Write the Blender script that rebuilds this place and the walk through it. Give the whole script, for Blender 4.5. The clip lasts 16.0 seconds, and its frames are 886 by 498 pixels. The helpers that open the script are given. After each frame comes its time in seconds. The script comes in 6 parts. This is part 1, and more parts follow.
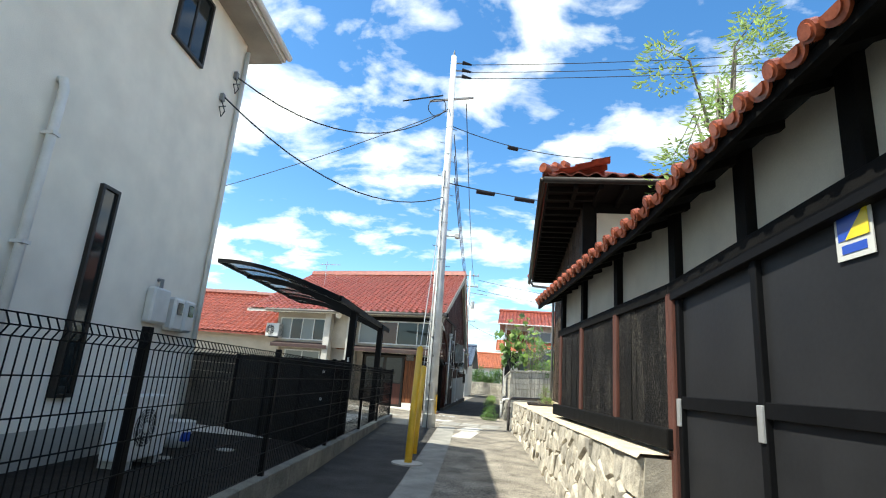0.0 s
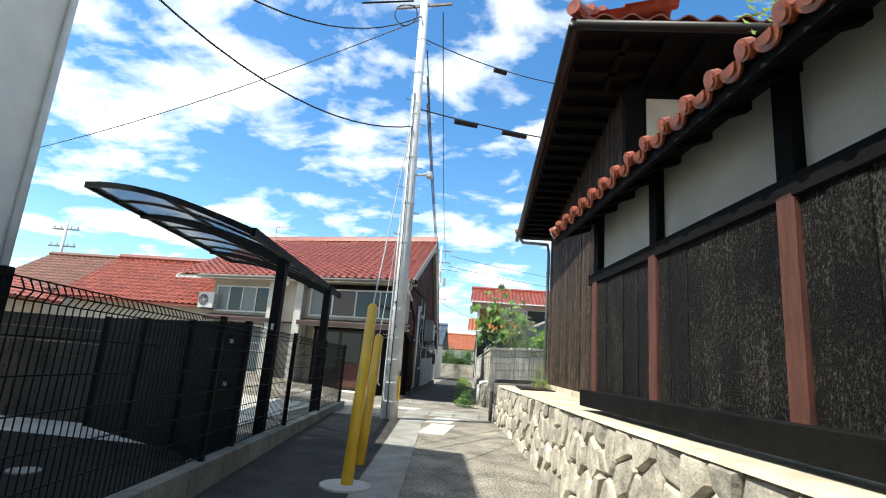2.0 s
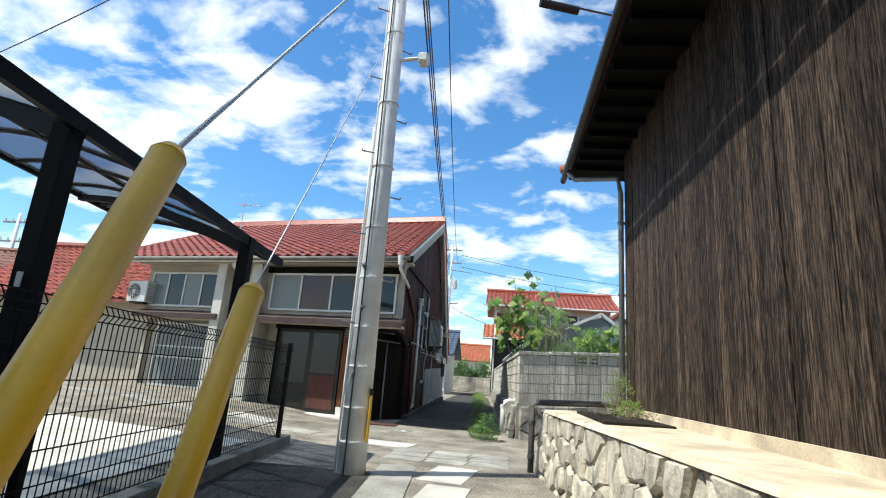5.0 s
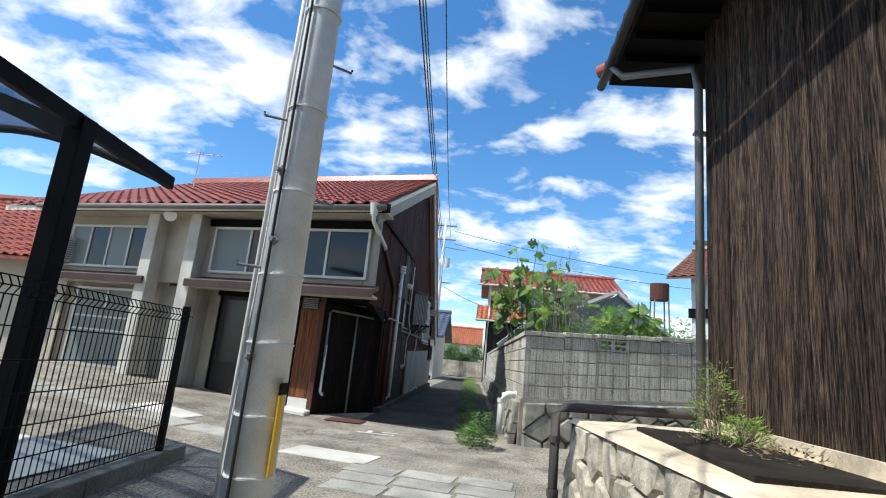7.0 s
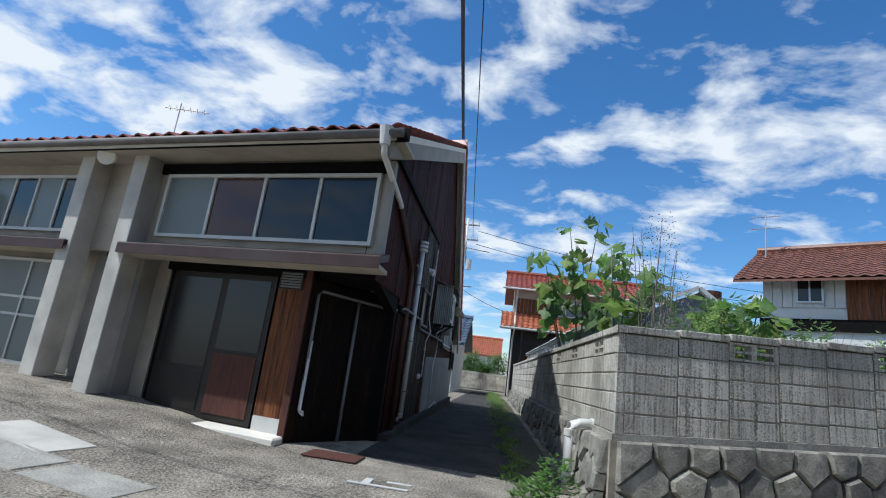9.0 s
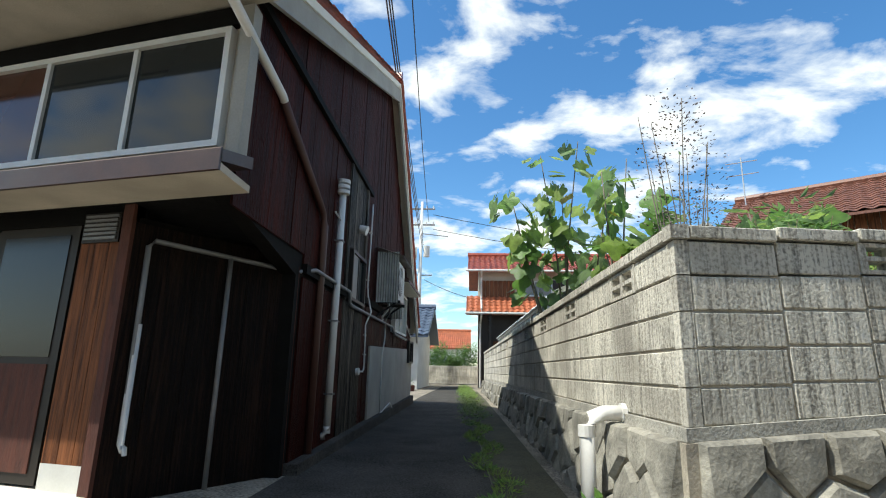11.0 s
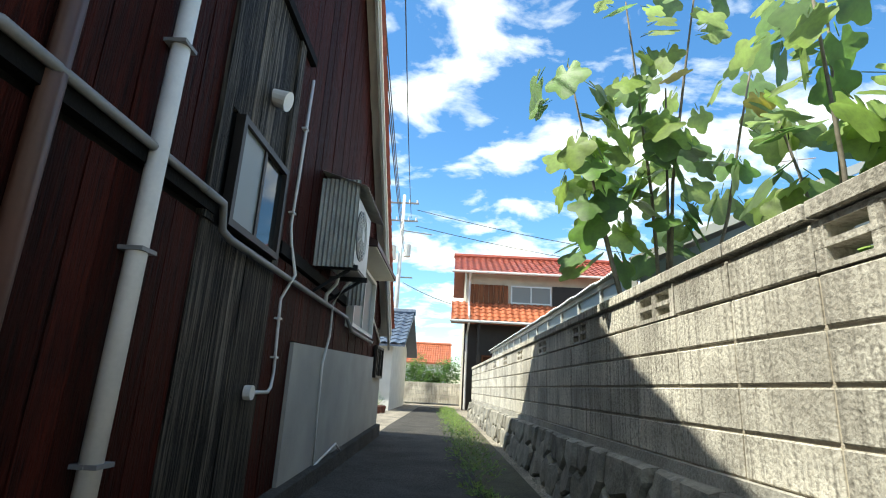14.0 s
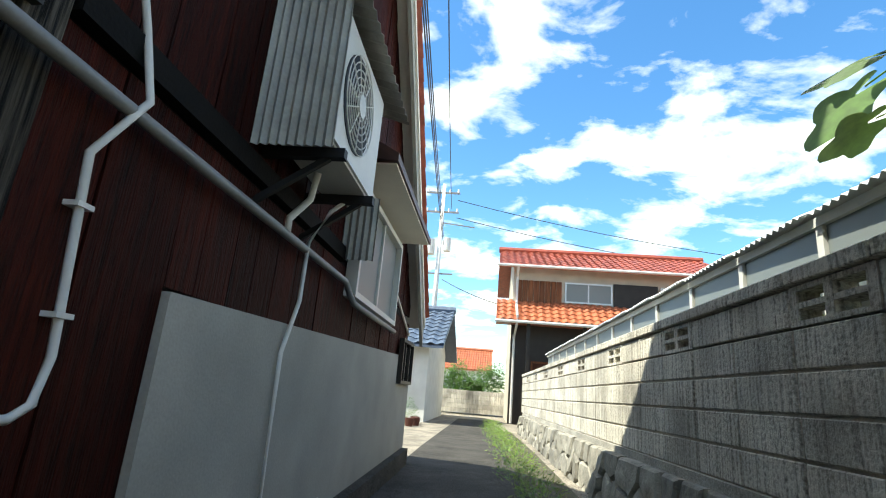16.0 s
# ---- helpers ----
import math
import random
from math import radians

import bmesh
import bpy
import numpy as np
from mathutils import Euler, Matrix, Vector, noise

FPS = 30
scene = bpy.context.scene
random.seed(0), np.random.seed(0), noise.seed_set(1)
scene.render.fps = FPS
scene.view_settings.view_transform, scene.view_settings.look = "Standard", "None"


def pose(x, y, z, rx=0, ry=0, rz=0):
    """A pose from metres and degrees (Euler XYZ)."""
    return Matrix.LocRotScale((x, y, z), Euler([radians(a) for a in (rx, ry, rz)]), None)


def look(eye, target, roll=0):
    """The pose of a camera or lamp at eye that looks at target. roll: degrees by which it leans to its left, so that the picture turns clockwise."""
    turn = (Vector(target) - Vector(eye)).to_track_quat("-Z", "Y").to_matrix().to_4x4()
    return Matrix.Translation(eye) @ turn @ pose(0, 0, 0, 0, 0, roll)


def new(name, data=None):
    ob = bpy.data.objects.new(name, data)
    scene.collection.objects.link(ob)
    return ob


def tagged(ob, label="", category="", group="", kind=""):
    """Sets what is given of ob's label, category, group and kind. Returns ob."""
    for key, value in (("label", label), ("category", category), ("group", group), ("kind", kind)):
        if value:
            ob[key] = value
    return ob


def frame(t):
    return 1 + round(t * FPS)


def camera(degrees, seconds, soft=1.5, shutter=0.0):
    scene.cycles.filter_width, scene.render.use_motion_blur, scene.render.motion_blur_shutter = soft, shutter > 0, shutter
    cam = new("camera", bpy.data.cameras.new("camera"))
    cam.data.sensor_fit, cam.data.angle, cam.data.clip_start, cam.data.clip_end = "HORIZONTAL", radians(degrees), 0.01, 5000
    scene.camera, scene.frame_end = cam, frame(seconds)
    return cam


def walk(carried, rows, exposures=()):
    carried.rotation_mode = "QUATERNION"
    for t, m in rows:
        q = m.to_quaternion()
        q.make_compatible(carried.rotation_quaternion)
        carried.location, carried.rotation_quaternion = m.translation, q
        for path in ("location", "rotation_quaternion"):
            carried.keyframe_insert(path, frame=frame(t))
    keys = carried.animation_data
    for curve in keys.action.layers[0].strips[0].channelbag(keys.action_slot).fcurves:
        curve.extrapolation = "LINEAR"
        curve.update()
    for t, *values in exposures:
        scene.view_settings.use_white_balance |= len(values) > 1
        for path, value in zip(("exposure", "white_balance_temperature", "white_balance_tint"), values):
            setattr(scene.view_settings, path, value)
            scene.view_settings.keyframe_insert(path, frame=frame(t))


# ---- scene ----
cam = camera(80.9, 16.0, soft=1.1)
METRES, EYE, TILT, LEAN, TURN = 25.0, 1.5, -2.8, -2.5, 8.5
PATH = [
    (0, (0.029, 0.128, 1.505), (-0.268, 2.046, 1.991), 4.5),
    (0.5, (-0.103, 1.042, 1.479), (-0.404, 2.961, 1.955), 4.6),
    (1, (-0.251, 1.905, 1.432), (-0.535, 3.828, 1.9), 3.7),
    (1.5, (-0.325, 2.745, 1.397), (-0.573, 4.666, 1.894), 4.5),
    (2, (-0.377, 3.702, 1.391), (-0.557, 5.646, 1.825), 4.5),
    (2.5, (-0.435, 4.572, 1.371), (-0.679, 6.496, 1.858), 6.1),
    (3, (-0.556, 5.407, 1.405), (-0.843, 7.326, 1.889), 4.9),
    (3.5, (-0.581, 6.248, 1.399), (-0.879, 8.163, 1.895), 5.5),
    (4, (-0.664, 7.111, 1.369), (-0.926, 9.029, 1.871), 5.3),
    (4.5, (-0.651, 8.028, 1.355), (-0.886, 9.952, 1.85), 4.2),
    (7, (-0.78, 11.726, 1.411), (-0.985, 13.67, 1.83), 5.6),
    (7.5, (-0.907, 12.488, 1.422), (-1.227, 14.42, 1.83), 5.7),
    (8, (-1.145, 13.312, 1.375), (-1.55, 15.223, 1.804), 5.6),
    (8.5, (-1.22, 14.12, 1.379), (-1.618, 16.032, 1.812), 6.2),
    (9, (-1.37, 14.966, 1.337), (-1.642, 16.896, 1.789), 7.4),
    (11.5, (-1.309, 18.448, 1.193), (-1.426, 20.394, 1.641), 0.9),
    (12, (-1.47, 19.1, 1.203), (-1.613, 21.054, 1.605), 3.3),
    (12.5, (-1.511, 19.805, 1.225), (-1.59, 21.761, 1.634), 0.2),
    (13, (-1.636, 20.523, 1.261), (-1.728, 22.476, 1.682), 2.8),
    (13.5, (-1.635, 21.267, 1.261), (-1.668, 23.208, 1.74), 1.0),
    (14, (-1.665, 21.944, 1.263), (-1.716, 23.876, 1.78), 3.1),
    (14.5, (-1.682, 22.71, 1.291), (-1.742, 24.638, 1.82), 2.0),
    (15, (-1.733, 23.392, 1.299), (-1.868, 25.317, 1.824), 3.7),
    (15.5, (-1.772, 24.097, 1.312), (-1.939, 26.027, 1.81), 2.8),
    (16, (-1.895, 24.782, 1.312), (-2.099, 26.699, 1.844), 4.8),
]
walk(cam, [(t, look(eye, target, roll)) for t, eye, target, roll in PATH],
     exposures=[(0.0, 0.72, 6500, 2.0), (4.5, 0.42, 6300, 3.0), (7.0, 0.24, 6100, 5.0), (8.5, -0.26, 5700, 7.0), (9.2, -0.22, 5750, 6.0), (11.5, 0.5, 6600, 2.0), (13.5, 0.8, 6700, 1.0), (16.0, 1.08, 6800, 0.0)])

# ---- world, sun, exposure ----
SUN_WAY = Vector((1.0, 0.45, -1.75)).normalized()      # the way the sunlight travels
up = -SUN_WAY
elev, azim = math.asin(up.z), math.atan2(up.x, up.y)

world = bpy.data.worlds.new("sky")
scene.world = world
world.use_nodes = True
wn, wl = world.node_tree.nodes, world.node_tree.links
wn.clear()
w_out = wn.new("ShaderNodeOutputWorld")
sky = wn.new("ShaderNodeTexSky")
sky.sky_type, sky.sun_disc = "NISHITA", False
sky.sun_elevation, sky.sun_rotation = elev, azim
sky.air_density, sky.dust_density, sky.ozone_density = 1.0, 0.4, 2.5
coord = wn.new("ShaderNodeTexCoord")
sep = wn.new("ShaderNodeSeparateXYZ")
wl.new(coord.outputs["Generated"], sep.inputs[0])
zc = wn.new("ShaderNodeMath"); zc.operation = "MAXIMUM"; zc.inputs[1].default_value = 0.0
wl.new(sep.outputs[2], zc.inputs[0])
za = wn.new("ShaderNodeMath"); za.operation = "ADD"; za.inputs[1].default_value = 0.22
wl.new(zc.outputs[0], za.inputs[0])
dv = wn.new("ShaderNodeVectorMath"); dv.operation = "DIVIDE"
cz = wn.new("ShaderNodeCombineXYZ")
for k in range(3):
    wl.new(za.outputs[0], cz.inputs[k])
wl.new(coord.outputs["Generated"], dv.inputs[0])
wl.new(cz.outputs[0], dv.inputs[1])
flat = wn.new("ShaderNodeVectorMath"); flat.operation = "MULTIPLY"
flat.inputs[1].default_value = (0.9, 1.15, 0.0)
wl.new(dv.outputs[0], flat.inputs[0])
shift = wn.new("ShaderNodeVectorMath"); shift.operation = "ADD"
shift.inputs[1].default_value = (3.1, 1.4, 0.7)
wl.new(flat.outputs[0], shift.inputs[0])
n1 = wn.new("ShaderNodeTexNoise")
n1.inputs["Scale"].default_value, n1.inputs["Detail"].default_value, n1.inputs["Roughness"].default_value = 4.6, 10.0, 0.56
n1.inputs["Distortion"].default_value = 0.25
wl.new(shift.outputs[0], n1.inputs["Vector"])
n2 = wn.new("ShaderNodeTexNoise")
n2.inputs["Scale"].default_value, n2.inputs["Detail"].default_value = 1.3, 3.0
wl.new(shift.outputs[0], n2.inputs["Vector"])
mixn = wn.new("ShaderNodeMath"); mixn.operation = "MULTIPLY_ADD"
mixn.inputs[1].default_value = 0.45
wl.new(n2.outputs["Fac"], mixn.inputs[0]); wl.new(n1.outputs["Fac"], mixn.inputs[2])
ramp = wn.new("ShaderNodeValToRGB")
ramp.color_ramp.elements[0].position, ramp.color_ramp.elements[1].position = 0.700, 0.89
wl.new(mixn.outputs[0], ramp.inputs[0])
bg = wn.new("ShaderNodeBackground"); bg.inputs[1].default_value = 0.15
deep = wn.new("ShaderNodeHueSaturation"); deep.inputs["Saturation"].default_value = 1.25; deep.inputs["Value"].default_value = 1.1
wl.new(sky.outputs[0], deep.inputs["Color"])
wl.new(deep.outputs[0], bg.inputs[0])
cl = wn.new("ShaderNodeBackground"); cl.inputs[0].default_value, cl.inputs[1].default_value = (1.0, 0.99, 0.97, 1), 1.05
mx = wn.new("ShaderNodeMixShader")
wl.new(ramp.outputs[0], mx.inputs[0]); wl.new(bg.outputs[0], mx.inputs[1]); wl.new(cl.outputs[0], mx.inputs[2])
wl.new(mx.outputs[0], w_out.inputs[0])

sun = bpy.data.lights.new("sun", "SUN")
sun.energy, sun.angle, sun.color = 5.0, radians(0.53), (1.0, 0.95, 0.88)
sun_ob = new("sun", sun)
sun_ob.matrix_world = look((0, 0, 40), Vector((0, 0, 40)) + SUN_WAY)


# ---- materials ----
def material(name, color, rough=0.7, var=0.25, scale=6.0, bump=0.15, bscale=60.0, metal=0.0, island=0.0, stretch=(1, 1, 1), dark=None, spec=0.5, stain=0.0, stain_color=(0.05, 0.045, 0.04), speck=0.4):
    """A surface with two scales of colour variation, grain relief and a shift from piece to piece."""
    m = bpy.data.materials.new(name)
    m.use_nodes = True
    n, l = m.node_tree.nodes, m.node_tree.links
    b = n["Principled BSDF"]
    b.inputs["Roughness"].default_value, b.inputs["Metallic"].default_value = rough, metal
    b.inputs["Specular IOR Level"].default_value = spec
    tc = n.new("ShaderNodeTexCoord")
    mp = n.new("ShaderNodeMapping"); mp.inputs["Scale"].default_value = stretch
    geo = n.new("ShaderNodeNewGeometry")
    l.new(geo.outputs["Position"], mp.inputs[0])
    a = n.new("ShaderNodeTexNoise"); a.inputs["Scale"].default_value, a.inputs["Detail"].default_value = scale, 6.0
    c = n.new("ShaderNodeTexNoise"); c.inputs["Scale"].default_value, c.inputs["Detail"].default_value = bscale, 4.0
    l.new(mp.outputs[0], a.inputs["Vector"]); l.new(mp.outputs[0], c.inputs["Vector"])
    mixv = n.new("ShaderNodeMath"); mixv.operation = "MULTIPLY_ADD"; mixv.inputs[1].default_value = speck
    l.new(c.outputs["Fac"], mixv.inputs[0]); l.new(a.outputs["Fac"], mixv.inputs[2])
    rp = n.new("ShaderNodeValToRGB")
    d = dark or tuple(v * (1 - var) for v in color)
    even = n.new("ShaderNodeMath"); even.operation = "DIVIDE"; even.inputs[1].default_value = 1 + speck
    l.new(mixv.outputs[0], even.inputs[0])
    rp.color_ramp.elements[0].position, rp.color_ramp.elements[1].position = 0.36, 0.66
    rp.color_ramp.elements[0].color, rp.color_ramp.elements[1].color = (*d, 1), (*[min(1, v * (1 + var * 0.5)) for v in color], 1)
    l.new(even.outputs[0], rp.inputs[0])
    col = rp.outputs[0]
    if stain:
        s = n.new("ShaderNodeTexNoise"); s.inputs["Scale"].default_value, s.inputs["Detail"].default_value = 1.3, 8.0
        l.new(geo.outputs["Position"], s.inputs["Vector"])
        sr = n.new("ShaderNodeMapRange"); sr.inputs["From Min"].default_value, sr.inputs["From Max"].default_value = 0.5, 0.72
        sr.inputs["To Max"].default_value = stain
        l.new(s.outputs["Fac"], sr.inputs[0])
        sm = n.new("ShaderNodeMixRGB"); sm.inputs[2].default_value = (*stain_color, 1)
        l.new(sr.outputs[0], sm.inputs[0]); l.new(col, sm.inputs[1])
        col = sm.outputs[0]
    if island:
        oi = n.new("ShaderNodeObjectInfo")
        ad = n.new("ShaderNodeMath"); ad.operation = "ADD"
        l.new(oi.outputs["Random"], ad.inputs[0]); l.new(geo.outputs["Random Per Island"], ad.inputs[1])
        fr = n.new("ShaderNodeMath"); fr.operation = "FRACT"; l.new(ad.outputs[0], fr.inputs[0])
        hr = n.new("ShaderNodeMapRange"); hr.inputs["To Min"].default_value, hr.inputs["To Max"].default_value = 1 - island, 1 + island * 0.7
        l.new(fr.outputs[0], hr.inputs[0])
        hs = n.new("ShaderNodeHueSaturation")
        l.new(hr.outputs[0], hs.inputs["Value"]); l.new(col, hs.inputs["Color"])
        col = hs.outputs[0]
    l.new(col, b.inputs["Base Color"])
    if bump:
        bp = n.new("ShaderNodeBump"); bp.inputs["Strength"].default_value, bp.inputs["Distance"].default_value = bump, 0.02
        l.new(mixv.outputs[0], bp.inputs["Height"]); l.new(bp.outputs[0], b.inputs["Normal"])
    rr = n.new("ShaderNodeMapRange"); rr.inputs["To Min"].default_value, rr.inputs["To Max"].default_value = max(0.03, rough - 0.12), min(1, rough + 0.12)
    l.new(a.outputs["Fac"], rr.inputs[0]); l.new(rr.outputs[0], b.inputs["Roughness"])
    return m


def glass(name, tint=(0.02, 0.03, 0.03), rough=0.04):
    m = bpy.data.materials.new(name)
    m.use_nodes = True
    b = m.node_tree.nodes["Principled BSDF"]
    b.inputs["Base Color"].default_value = (*tint, 1)
    b.inputs["Roughness"].default_value = rough
    b.inputs["Specular IOR Level"].default_value = 0.45
    return m


def charred(name, dark, light, stretch, scale, level):
    """Burnt boards: black skin, crackled, with weathered fibres showing through in flecks."""
    m = bpy.data.materials.new(name)
    m.use_nodes = True
    n, l = m.node_tree.nodes, m.node_tree.links
    b = n["Principled BSDF"]
    b.inputs["Specular IOR Level"].default_value = 0.12
    geo = n.new("ShaderNodeNewGeometry")
    oi = n.new("ShaderNodeObjectInfo")
    mp = n.new("ShaderNodeMapping"); mp.inputs["Scale"].default_value = stretch
    l.new(geo.outputs["Position"], mp.inputs[0])
    sh = n.new("ShaderNodeVectorMath"); sh.operation = "ADD"
    mul = n.new("ShaderNodeMath"); mul.operation = "MULTIPLY"; mul.inputs[1].default_value = 37.0
    l.new(oi.outputs["Random"], mul.inputs[0])
    l.new(mp.outputs[0], sh.inputs[0]); l.new(mul.outputs[0], sh.inputs[1])
    fine = n.new("ShaderNodeTexNoise"); fine.inputs["Scale"].default_value, fine.inputs["Detail"].default_value, fine.inputs["Roughness"].default_value = scale, 9.0, 0.7
    wide = n.new("ShaderNodeTexNoise"); wide.inputs["Scale"].default_value, wide.inputs["Detail"].default_value = 0.45, 3.0
    l.new(sh.outputs[0], fine.inputs["Vector"]); l.new(sh.outputs[0], wide.inputs["Vector"])
    crack = n.new("ShaderNodeTexVoronoi"); crack.feature = "DISTANCE_TO_EDGE"; crack.inputs["Scale"].default_value = scale * 1.3
    l.new(sh.outputs[0], crack.inputs["Vector"])
    add = n.new("ShaderNodeMath"); add.operation = "MULTIPLY_ADD"; add.inputs[1].default_value = 0.30
    l.new(wide.outputs["Fac"], add.inputs[0]); l.new(fine.outputs["Fac"], add.inputs[2])
    rp = n.new("ShaderNodeValToRGB")
    rp.color_ramp.elements[0].position, rp.color_ramp.elements[1].position = level, level + 0.26
    rp.color_ramp.elements[0].color, rp.color_ramp.elements[1].color = (*dark, 1), (*light, 1)
    l.new(add.outputs[0], rp.inputs[0])
    hs = n.new("ShaderNodeHueSaturation")
    vr = n.new("ShaderNodeMapRange"); vr.inputs["To Min"].default_value, vr.inputs["To Max"].default_value = 0.6, 1.35
    l.new(oi.outputs["Random"], vr.inputs[0]); l.new(vr.outputs[0], hs.inputs["Value"])
    l.new(rp.outputs[0], hs.inputs["Color"]); l.new(hs.outputs[0], b.inputs["Base Color"])
    hb = n.new("ShaderNodeMath"); hb.operation = "MULTIPLY_ADD"; hb.inputs[1].default_value = 0.6
    l.new(crack.outputs["Distance"], hb.inputs[0]); l.new(fine.outputs["Fac"], hb.inputs[2])
    bp = n.new("ShaderNodeBump"); bp.inputs["Strength"].default_value, bp.inputs["Distance"].default_value = 1.0, 0.03
    l.new(hb.outputs[0], bp.inputs["Height"]); l.new(bp.outputs[0], b.inputs["Normal"])
    b.inputs["Roughness"].default_value = 0.62
    return m


def ribbed(name, light, dark):
    """Split-faced concrete block: fine upright ribs, pits, and grime in broad patches."""
    m = bpy.data.materials.new(name)
    m.use_nodes = True
    n, l = m.node_tree.nodes, m.node_tree.links
    b = n["Principled BSDF"]
    b.inputs["Roughness"].default_value = 0.92
    b.inputs["Specular IOR Level"].default_value = 0.2
    geo, oi = n.new("ShaderNodeNewGeometry"), n.new("ShaderNodeObjectInfo")
    mp = n.new("ShaderNodeMapping"); mp.inputs["Scale"].default_value = (38, 38, 1.2)
    l.new(geo.outputs["Position"], mp.inputs[0])
    rib = n.new("ShaderNodeTexNoise"); rib.inputs["Scale"].default_value, rib.inputs["Detail"].default_value = 1.0, 2.0
    l.new(mp.outputs[0], rib.inputs["Vector"])
    pit = n.new("ShaderNodeTexNoise"); pit.inputs["Scale"].default_value, pit.inputs["Detail"].default_value = 48.0, 5.0
    grime = n.new("ShaderNodeTexNoise"); grime.inputs["Scale"].default_value, grime.inputs["Detail"].default_value = 1.7, 8.0
    for t in (pit, grime):
        l.new(geo.outputs["Position"], t.inputs["Vector"])
    add = n.new("ShaderNodeMath"); add.operation = "ADD"
    l.new(rib.outputs["Fac"], add.inputs[0]); l.new(pit.outputs["Fac"], add.inputs[1])
    rp = n.new("ShaderNodeValToRGB")
    rp.color_ramp.elements[0].position, rp.color_ramp.elements[1].position = 0.36, 0.54
    rp.color_ramp.elements[0].color, rp.color_ramp.elements[1].color = (*dark, 1), (*light, 1)
    half = n.new("ShaderNodeMath"); half.operation = "MULTIPLY"; half.inputs[1].default_value = 0.5
    l.new(add.outputs[0], half.inputs[0]); l.new(half.outputs[0], rp.inputs[0])
    gr = n.new("ShaderNodeMapRange"); gr.inputs["From Min"].default_value, gr.inputs["From Max"].default_value = 0.42, 0.70
    gr.inputs["To Max"].default_value = 0.75
    l.new(grime.outputs["Fac"], gr.inputs[0])
    mix = n.new("ShaderNodeMixRGB"); mix.inputs[2].default_value = (0.24, 0.22, 0.185, 1)
    l.new(gr.outputs[0], mix.inputs[0]); l.new(rp.outputs[0], mix.inputs[1])
    hs = n.new("ShaderNodeHueSaturation")
    vr = n.new("ShaderNodeMapRange"); vr.inputs["To Min"].default_value, vr.inputs["To Max"].default_value = 0.85, 1.12
    l.new(oi.outputs["Random"], vr.inputs[0]); l.new(vr.outputs[0], hs.inputs["Value"])
    l.new(mix.outputs[0], hs.inputs["Color"]); l.new(hs.outputs[0], b.inputs["Base Color"])
    bp = n.new("ShaderNodeBump"); bp.inputs["Strength"].default_value, bp.inputs["Distance"].default_value = 0.7, 0.012
    l.new(add.outputs[0], bp.inputs["Height"]); l.new(bp.outputs[0], b.inputs["Normal"])
    return m


M = {}
M["asphalt"] = material("asphalt", (0.36, 0.318, 0.255), 0.92, 0.75, 2.2, 1.0, 42.0, stain=0.5, stain_color=(0.11, 0.10, 0.085), speck=1.6, spec=0.2)
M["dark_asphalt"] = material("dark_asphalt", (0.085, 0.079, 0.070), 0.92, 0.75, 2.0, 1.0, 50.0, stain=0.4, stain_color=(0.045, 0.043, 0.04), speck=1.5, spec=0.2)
M["concrete"] = material("concrete", (0.38, 0.36, 0.31), 0.88, 0.45, 3.0, 0.5, 55.0, stain=0.5, stain_color=(0.16, 0.15, 0.13), island=0.14, speck=0.9)
M["kerb"] = material("kerb", (0.21, 0.20, 0.165), 0.9, 0.5, 3.0, 0.6, 50.0, stain=0.6, stain_color=(0.07, 0.075, 0.055), island=0.15, speck=0.9)
M["pale_concrete"] = material("pale_concrete", (0.55, 0.52, 0.46), 0.88, 0.25, 2.5, 0.2, 70.0, stain=0.3, stain_color=(0.3, 0.27, 0.22))
M["ledge"] = material("ledge", (0.66, 0.55, 0.40), 0.9, 0.35, 3.5, 0.5, 50.0, stain=0.4, stain_color=(0.36, 0.29, 0.20), spec=0.2)
M["mortar"] = material("mortar", (0.42, 0.37, 0.29), 0.92, 0.35, 6.0, 0.5)
M["soil"] = material("soil", (0.030, 0.025, 0.020), 0.95, 0.45, 5.0, 0.8, 50.0, spec=0.1)
M["grass_ground"] = material("grass_ground", (0.085, 0.080, 0.045), 0.95, 0.6, 3.0, 0.8, 50.0, speck=1.0)
M["stone"] = material("stone", (0.54, 0.475, 0.37), 0.9, 0.5, 7.0, 0.9, 40.0, island=0.24, stain=0.5, stain_color=(0.17, 0.16, 0.14))
M["old_stone"] = material("old_stone", (0.31, 0.29, 0.24), 0.9, 0.5, 6.0, 0.9, 40.0, island=0.25, stain=0.6, stain_color=(0.09, 0.09, 0.08))
M["block"] = ribbed("block", (0.66, 0.62, 0.53), (0.20, 0.185, 0.155))
M["block_plain"] = material("block", (0.52, 0.49, 0.41), 0.9, 0.40, 5.0, 0.9, 34.0, island=0.14, stretch=(2.6, 2.6, 0.5), stain=0.55, stain_color=(0.20, 0.19, 0.16), spec=0.2)
M["red_tile"] = material("red_tile", (0.34, 0.082, 0.048), 0.36, 0.35, 9.0, 0.12, 60.0, island=0.22)
M["glazed_tile"] = material("glazed_tile", (0.36, 0.10, 0.05), 0.22, 0.4, 9.0, 0.12, 60.0, island=0.15)
M["char"] = charred("char", (0.008, 0.0072, 0.0066), (0.15, 0.132, 0.108), (7.0, 7.0, 4.2), 9.0, 0.665)
M["char_brown"] = charred("char_brown", (0.012, 0.009, 0.0075), (0.235, 0.160, 0.108), (12.0, 12.0, 0.9), 6.0, 0.59)
